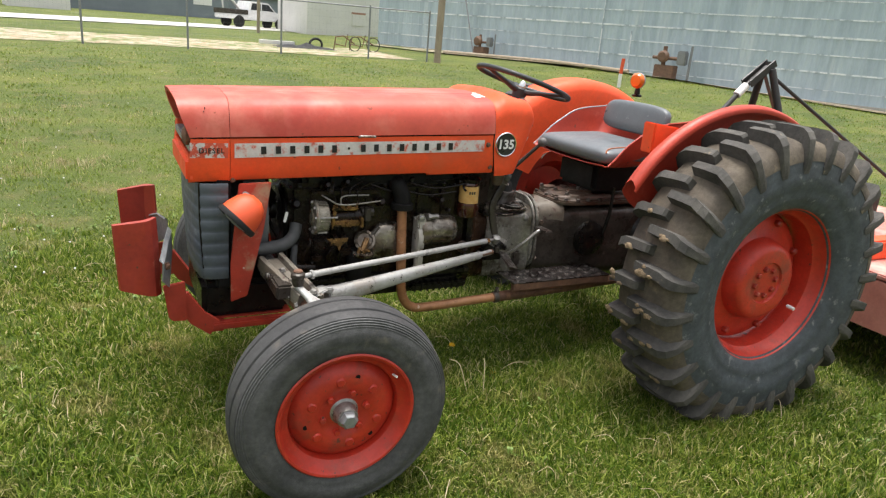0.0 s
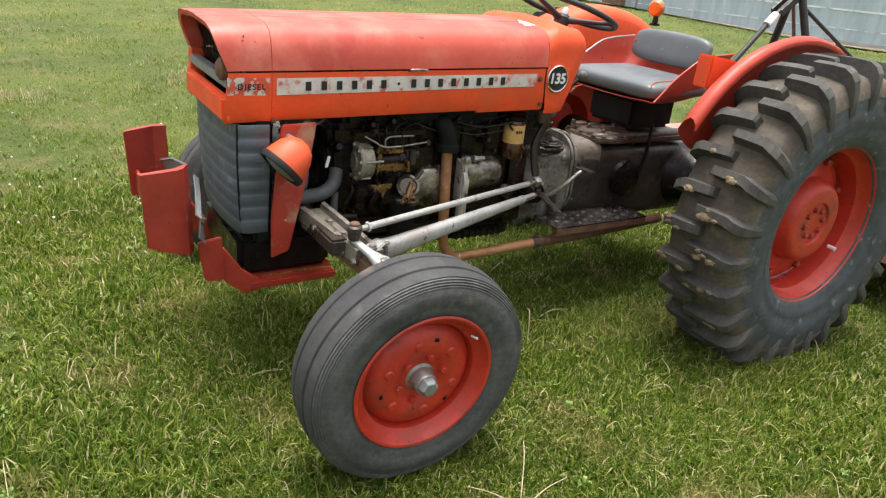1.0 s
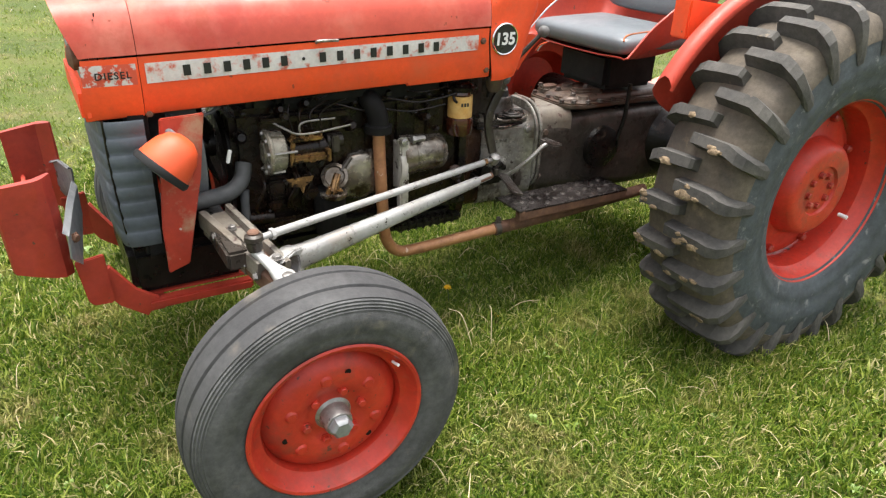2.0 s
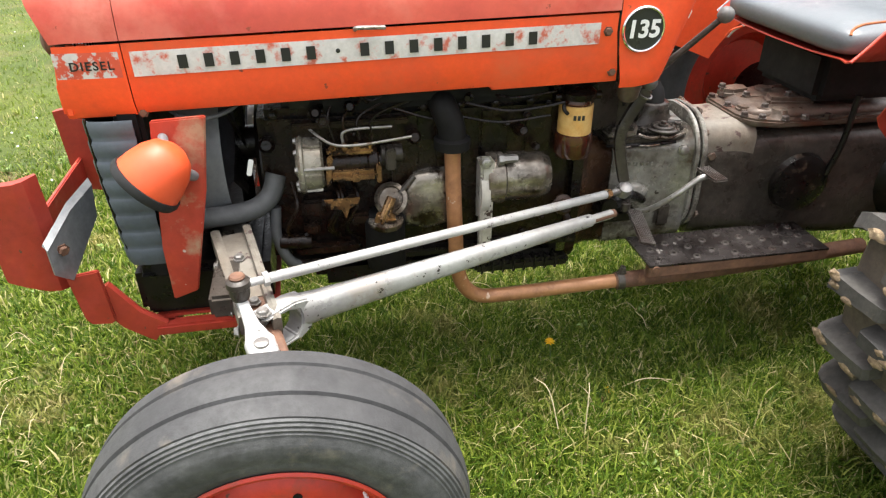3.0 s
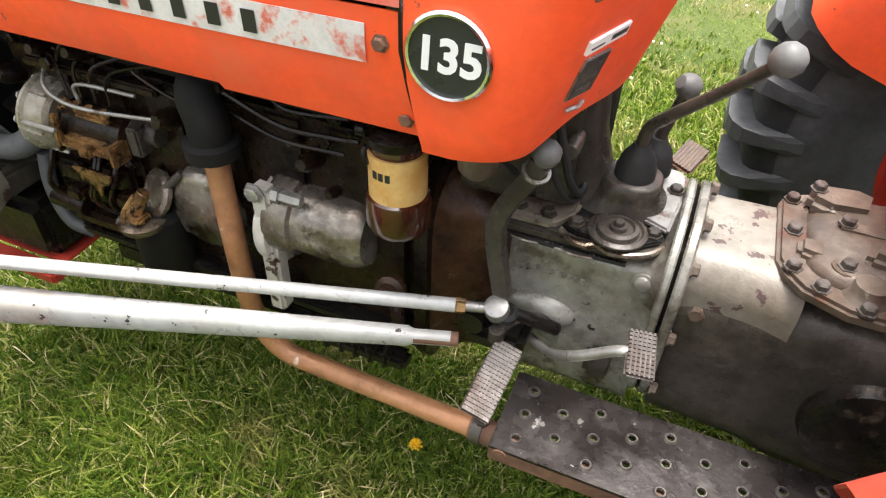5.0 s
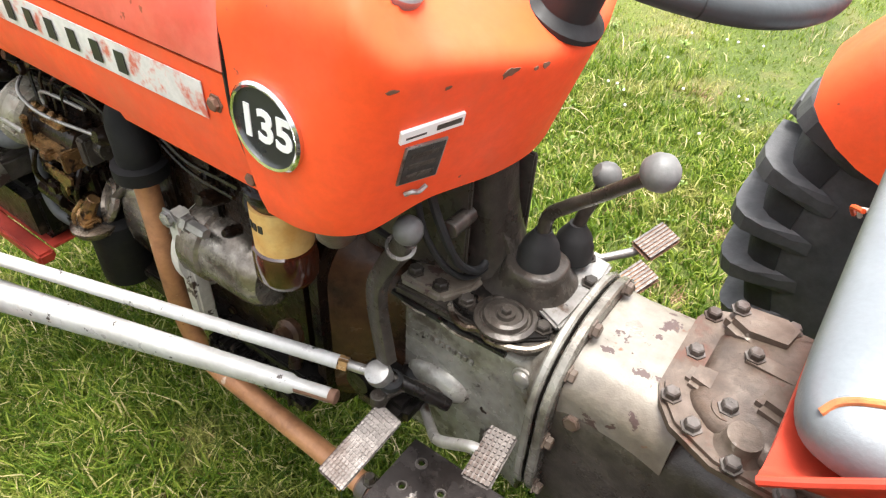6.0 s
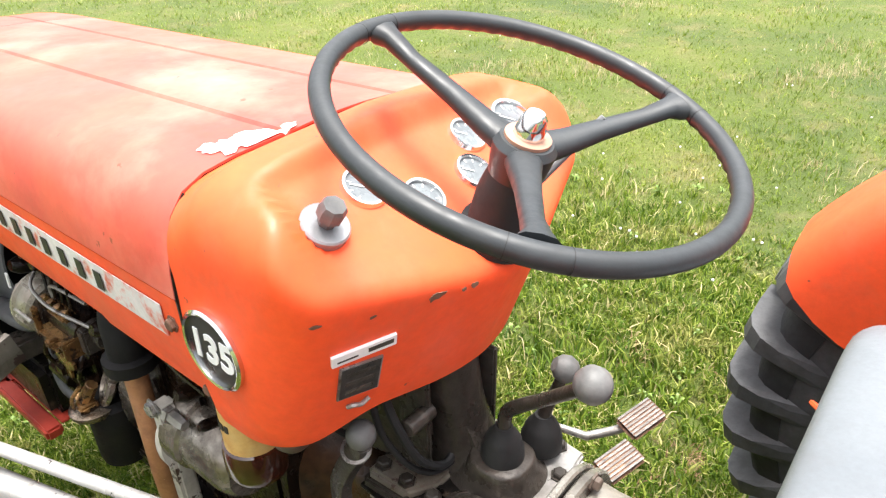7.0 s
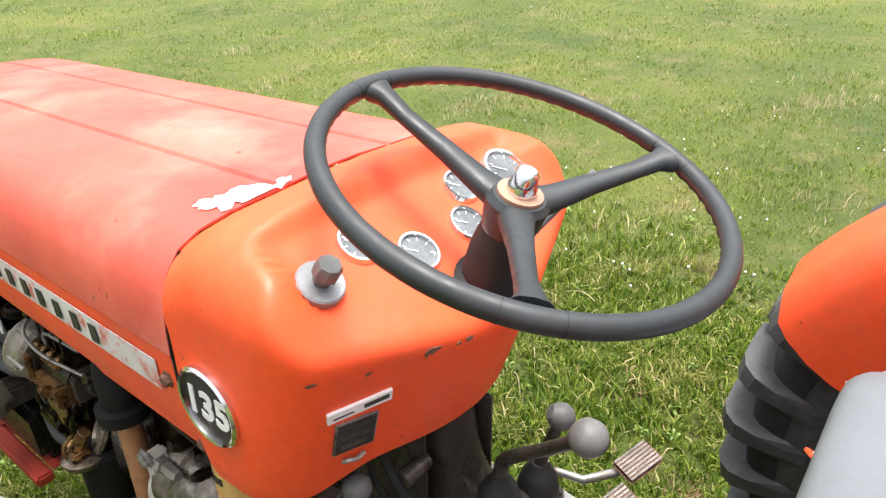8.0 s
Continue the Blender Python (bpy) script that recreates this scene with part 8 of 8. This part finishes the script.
# ---- grass, flowers and dry stalks ----
def blades(name, count, region, height, width, label, seed, keep=None, lean=1.0, coarser=0.0, material=None, tufted=0.66):
    """Loose blades of grass as one mesh; region gives x, y for two arrays of random numbers."""
    r = np.random.RandomState(seed)
    x, y = region(r, count)
    # a share of them grows in tufts
    tuft = r.randint(0, max(1, count // 14), count)
    reach = 0.012 + 0.006 * np.abs(r.normal(0, 1, count)) * (1 + 0.12 * np.hypot(x - 1.2, y - 2.0))
    grouped = r.uniform(0, 1, count) < tufted
    spin = r.uniform(0, 2 * np.pi, count)
    x, y = np.where(grouped, x[tuft] + reach * np.cos(spin), x), np.where(grouped, y[tuft] + reach * np.sin(spin), y)
    if keep is not None:
        ok = keep(x, y)
        x, y = x[ok], y[ok]
    n = len(x)
    patch = 0.75 + 0.35 * np.sin(x * 3.1 + 1.3 * np.sin(y * 2.3)) * np.sin(y * 2.7 + 1.1 * np.sin(x * 1.9))
    h = height * patch * r.uniform(0.45, 1.25, n)
    d = np.hypot(x - 1.2, y - 2.0)
    grow = 1 + np.clip(d - 2.0, 0, 30) * coarser
    h *= 1 + np.clip(d - 3.0, 0, 20) * 0.02
    w = width * grow * r.uniform(0.6, 1.3, n)
    a, b = r.uniform(0, 2 * np.pi, n), r.uniform(0, 2 * np.pi, n)
    bend = h * r.uniform(0.15, 1.0, n) * lean
    z = rise(x, y) - 0.006
    sx, sy = np.cos(a) * w / 2, np.sin(a) * w / 2
    dx, dy = np.cos(b) * bend, np.sin(b) * bend
    v = np.empty((n, 5, 3), np.float32)
    v[:, 0] = np.stack([x - sx, y - sy, z], 1)
    v[:, 1] = np.stack([x + sx, y + sy, z], 1)
    v[:, 2] = np.stack([x + sx * 0.8 + dx * 0.35, y + sy * 0.8 + dy * 0.35, z + h * 0.6], 1)
    v[:, 3] = np.stack([x - sx * 0.8 + dx * 0.35, y - sy * 0.8 + dy * 0.35, z + h * 0.6], 1)
    v[:, 4] = np.stack([x + dx, y + dy, z + h * (1 - 0.25 * bend / (h + 1e-6))], 1)
    base = (np.arange(n) * 5)[:, None]
    loops = np.concatenate([base + np.array([0, 1, 2, 3]), base + np.array([3, 2, 4])], 1).astype(np.int32)
    me = bpy.data.meshes.new(name)
    me.vertices.add(n * 5)
    me.vertices.foreach_set("co", v.ravel())
    me.loops.add(n * 7)
    me.loops.foreach_set("vertex_index", loops.ravel())
    me.polygons.add(n * 2)
    starts = np.stack([np.arange(n) * 7, np.arange(n) * 7 + 4], 1).astype(np.int32)
    me.polygons.foreach_set("loop_start", starts.ravel())
    me.update(calc_edges=True)
    me.validate()
    me.materials.append(material or M_BLADE)
    me.shade_smooth()
    return tagged(new(name, me), label, "grass", "", "stuff")


def near_region(cx, cy, rx, ry):
    """Dense about the middle and thinning out towards the rim."""
    def f(r, n):
        d, a = np.sqrt(r.uniform(0, 1, n)) + np.abs(r.normal(0, 0.22, n)), r.uniform(0, 2 * np.pi, n)
        return cx + rx * d * np.cos(a), cy + ry * d * np.sin(a)
    return f


def ring_region(c, r0, r1, a0, a1):
    def f(r, n):
        d = np.exp(r.uniform(np.log(r0), np.log(r1), n))
        a = np.radians(r.uniform(a0, a1, n))
        return c[0] + d * np.cos(a), c[1] + d * np.sin(a)
    return f


blades("grass", 185000, near_region(1.0, 2.6, 2.3, 1.9), 0.066, 0.0074, "short green lawn grass with dry blades", 1, tufted=0.82)
blades("grass", 360000, ring_region((1.2, 2.4), 1.6, 30.0, -40, 230), 0.046, 0.0050, "short green lawn grass further off", 2, keep=lambda x, y: y < 21.6 - 0.01 * x, coarser=0.12, material=M_BLADEFAR, tufted=0.2, lean=1.3)

blades("grass", 200000, near_region(1.15, 2.3, 1.2, 1.05), 0.058, 0.0062, "thick green grass round the tractor", 3, tufted=0.85)


def under_region(r, n):
    """Where no mower reaches: below the tractor and round its wheels."""
    k = r.randint(0, 4, n)
    cx, cy = np.array([1.7, 1.1, 2.3, 0.6])[k], np.array([2.6, 2.65, 2.0, 2.1])[k]
    return cx + r.normal(0, 0.30, n), cy + r.normal(0, 0.26, n)


blades("grass", 90000, under_region, 0.095, 0.0058, "taller uncut grass below the tractor", 4, keep=lambda x, y: (y > 1.55) & (y < 3.7))


def dandelion(at, h):
    x, y = at
    z = float(rise(x, y))
    t = thing("dandelion", (x, y, z), "yellow dandelion flower in the grass", "flower", "dandelions")
    part("stem", tube([(x, y, z), (x + 0.005, y, z + h * 0.5), (x, y + 0.004, z + h)], 0.0018, 6), M_LEAF, t)
    bm = bmesh.new()
    for k in range(26):
        a, e = k * 2.4, 0.25 + 0.9 * (k % 3) / 3
        d = Vector((math.cos(a) * math.cos(e), math.sin(a) * math.cos(e), math.sin(e)))
        tube([Vector((x, y + 0.004, z + h)), Vector((x, y + 0.004, z + h)) + d * 0.016], 0.0022, 4, bm, False)
    part("petals", bm, M_YELLOW, t)


M_YELLOW = mat("dandelion_yellow", (0.85, 0.55, 0.01), (0.8, 0.45, 0.01), rough=0.6, scale=80, bump=0.0, grain=0.1)
M_STRAW = mat("dry_straw", (0.62, 0.52, 0.34), (0.50, 0.40, 0.24), rough=0.8, scale=20, bump=0.1, grain=0.15)
M_PUFF = mat("white_seed_head", (0.78, 0.78, 0.76), (0.7, 0.7, 0.68), rough=0.9, scale=60, bump=0.2, grain=0.1)
M_PEBBLE = mat("pale_stone", (0.62, 0.58, 0.52), (0.52, 0.48, 0.43), rough=0.9, scale=30, bump=0.2, grain=0.15)
for at, h in (((1.354, 2.514), 0.10), ((1.50, 2.36), 0.02), ((1.93, 4.05), 0.09)):
    dandelion(at, h)

# dry stalks
bm = bmesh.new()
r = random.Random(11)
for x, y, lx, ly, h in ((0.80, 1.50, 0.20, 0.02, 0.05), (0.83, 1.53, 0.10, 0.14, 0.10), (0.82, 1.52, -0.12, 0.12, 0.03), (1.30, 2.22, -0.06, 0.10, 0.15), (1.36, 2.20, 0.02, 0.06, 0.16), (1.52, 2.38, 0.16, -0.05, 0.06), (0.2, 2.42, 0.16, -0.04, 0.04)):
    z = float(rise(x, y))
    tube([(x, y, z), (x + lx * 0.5, y + ly * 0.5, z + h), (x + lx, y + ly, z + h * 1.1)], (0.0020, 0.0010), 6, bm)
for k in range(240):
    x, y = r.uniform(-1.2, 3.2), r.uniform(1.0, 4.5)
    z = float(rise(x, y))
    a, ln, h = r.uniform(0, 6.28), r.uniform(0.05, 0.14), r.uniform(0.015, 0.09)
    tube([(x, y, z + 0.01), (x + 0.5 * ln * math.cos(a), y + 0.5 * ln * math.sin(a), z + h), (x + ln * math.cos(a), y + ln * math.sin(a), z + h * 0.9)], (0.0016, 0.0008), 4, bm, True, 4)
solo("dry_stalks", bm, M_STRAW, "loose dry straw stalks lying in the grass", "straw", "", "stuff")

# seed heads on the far lawn, as loose white specks
bm = bmesh.new()
for k in range(220):
    d, a = math.exp(r.uniform(math.log(1.6), math.log(17))), radians(r.uniform(30, 190))
    x, y = 1.2 + d * math.cos(a), 2.8 + d * math.sin(a)
    if y < 3.6 and x > -0.6:
        continue
    z = float(rise(x, y)) + r.uniform(0.05, 0.13)
    lathe([(0, -0.0065), (0.0052, -0.0035), (0.0065, 0), (0.0052, 0.0035), (0, 0.0065)], Matrix.Translation((x, y, z)), 7, bm)
solo("seed_heads", bm, M_PUFF, "white dandelion seed heads over the lawn", "flowers", "", "stuff")
bm = bmesh.new()
bmesh.ops.create_icosphere(bm, subdivisions=2, radius=0.016)
for v in bm.verts:
    v.co = Vector((v.co.x * 1.2, v.co.y, v.co.z * 0.7)) * (1 + 0.2 * noise.noise(v.co * 60))
bm.transform(Matrix.Translation((-0.12, 2.02, float(rise(-0.12, 2.02)) + 0.02)))
solo("stone", bm, M_PEBBLE, "small pale stone in the grass", "stone")


# dead brown tufts and broad-leaved weeds between the blades
def clump_region(centres, spread):
    c = np.array(centres)
    def f(r, n):
        k = r.randint(0, len(c), n)
        return c[k, 0] + r.normal(0, spread, n), c[k, 1] + r.normal(0, spread, n)
    return f


M_DEAD = mat("dead_grass", (0.26, 0.155, 0.08), (0.17, 0.095, 0.05), rough=0.8, scale=30, stain=(0.42, 0.31, 0.17), stain_at=0.55, stain_scale=25, bump=0.1, grain=0.25)
rs = np.random.RandomState(8)
spots_at = 3 * [(1.02, 2.42), (1.08, 2.50), (0.96, 2.30), (1.20, 2.30), (1.46, 2.34), (0.72, 2.46)] + [(1.9, 3.75), (1.7, 3.6), (1.75, 4.0), (0.2, 1.2), (0.4, 1.05)] + [(x, y) for x, y in zip(rs.uniform(-1.2, 3.4, 46), rs.uniform(0.6, 5.2, 46))]
blades("dead_grass", 9000, clump_region(spots_at, 0.05), 0.048, 0.0040, "dead brown grass tufts", 5, material=M_DEAD, lean=1.6)
stems_at = [(x, y) for x, y in zip(rs.uniform(-4.5, 2.4, 34), rs.uniform(4.2, 11.0, 34))]
blades("dry_stems", 2600, clump_region(stems_at, 0.16), 0.085, 0.0042, "pale dry grass stems standing in the lawn", 6, material=M_STRAW, lean=0.7, tufted=0.4)
M_WEED = mat("weed_leaf", (0.15, 0.225, 0.036), (0.105, 0.17, 0.028), rough=0.5, scale=20, stain=(0.15, 0.24, 0.05), stain_at=0.6, bump=0.2, grain=0.25)
r = random.Random(31)
verts, faces = [], []
for k in range(210):
    x, y = r.uniform(-1.3, 3.4), r.uniform(0.6, 5.4)
    z = float(rise(x, y))
    for j in range(r.randint(4, 8)):
        a, ln, w, up = r.uniform(0, 6.28), r.uniform(0.016, 0.036), r.uniform(0.004, 0.0075), r.uniform(0.010, 0.04)
        c, s2 = math.cos(a), math.sin(a)
        b = len(verts)
        for t, ww, h in ((0.0, 0.2, 0.0), (0.4, 1.0, 0.8), (0.75, 0.85, 1.0), (1.0, 0.1, 0.75)):
            for side in (-1, 1):
                verts.append((x + c * ln * t - s2 * w * ww * side, y + s2 * ln * t + c * w * ww * side, z + up * h + 0.004 * abs(side)))
        for q in range(3):
            faces.append((b + 2 * q, b + 2 * q + 1, b + 2 * q + 3, b + 2 * q + 2))
me = bpy.data.meshes.new("weeds")
me.from_pydata(verts, [], faces)
me.materials.append(M_WEED)
me.shade_smooth()
tagged(new("weeds", me), "low broad-leaved green weeds in the lawn", "weeds", "", "stuff")
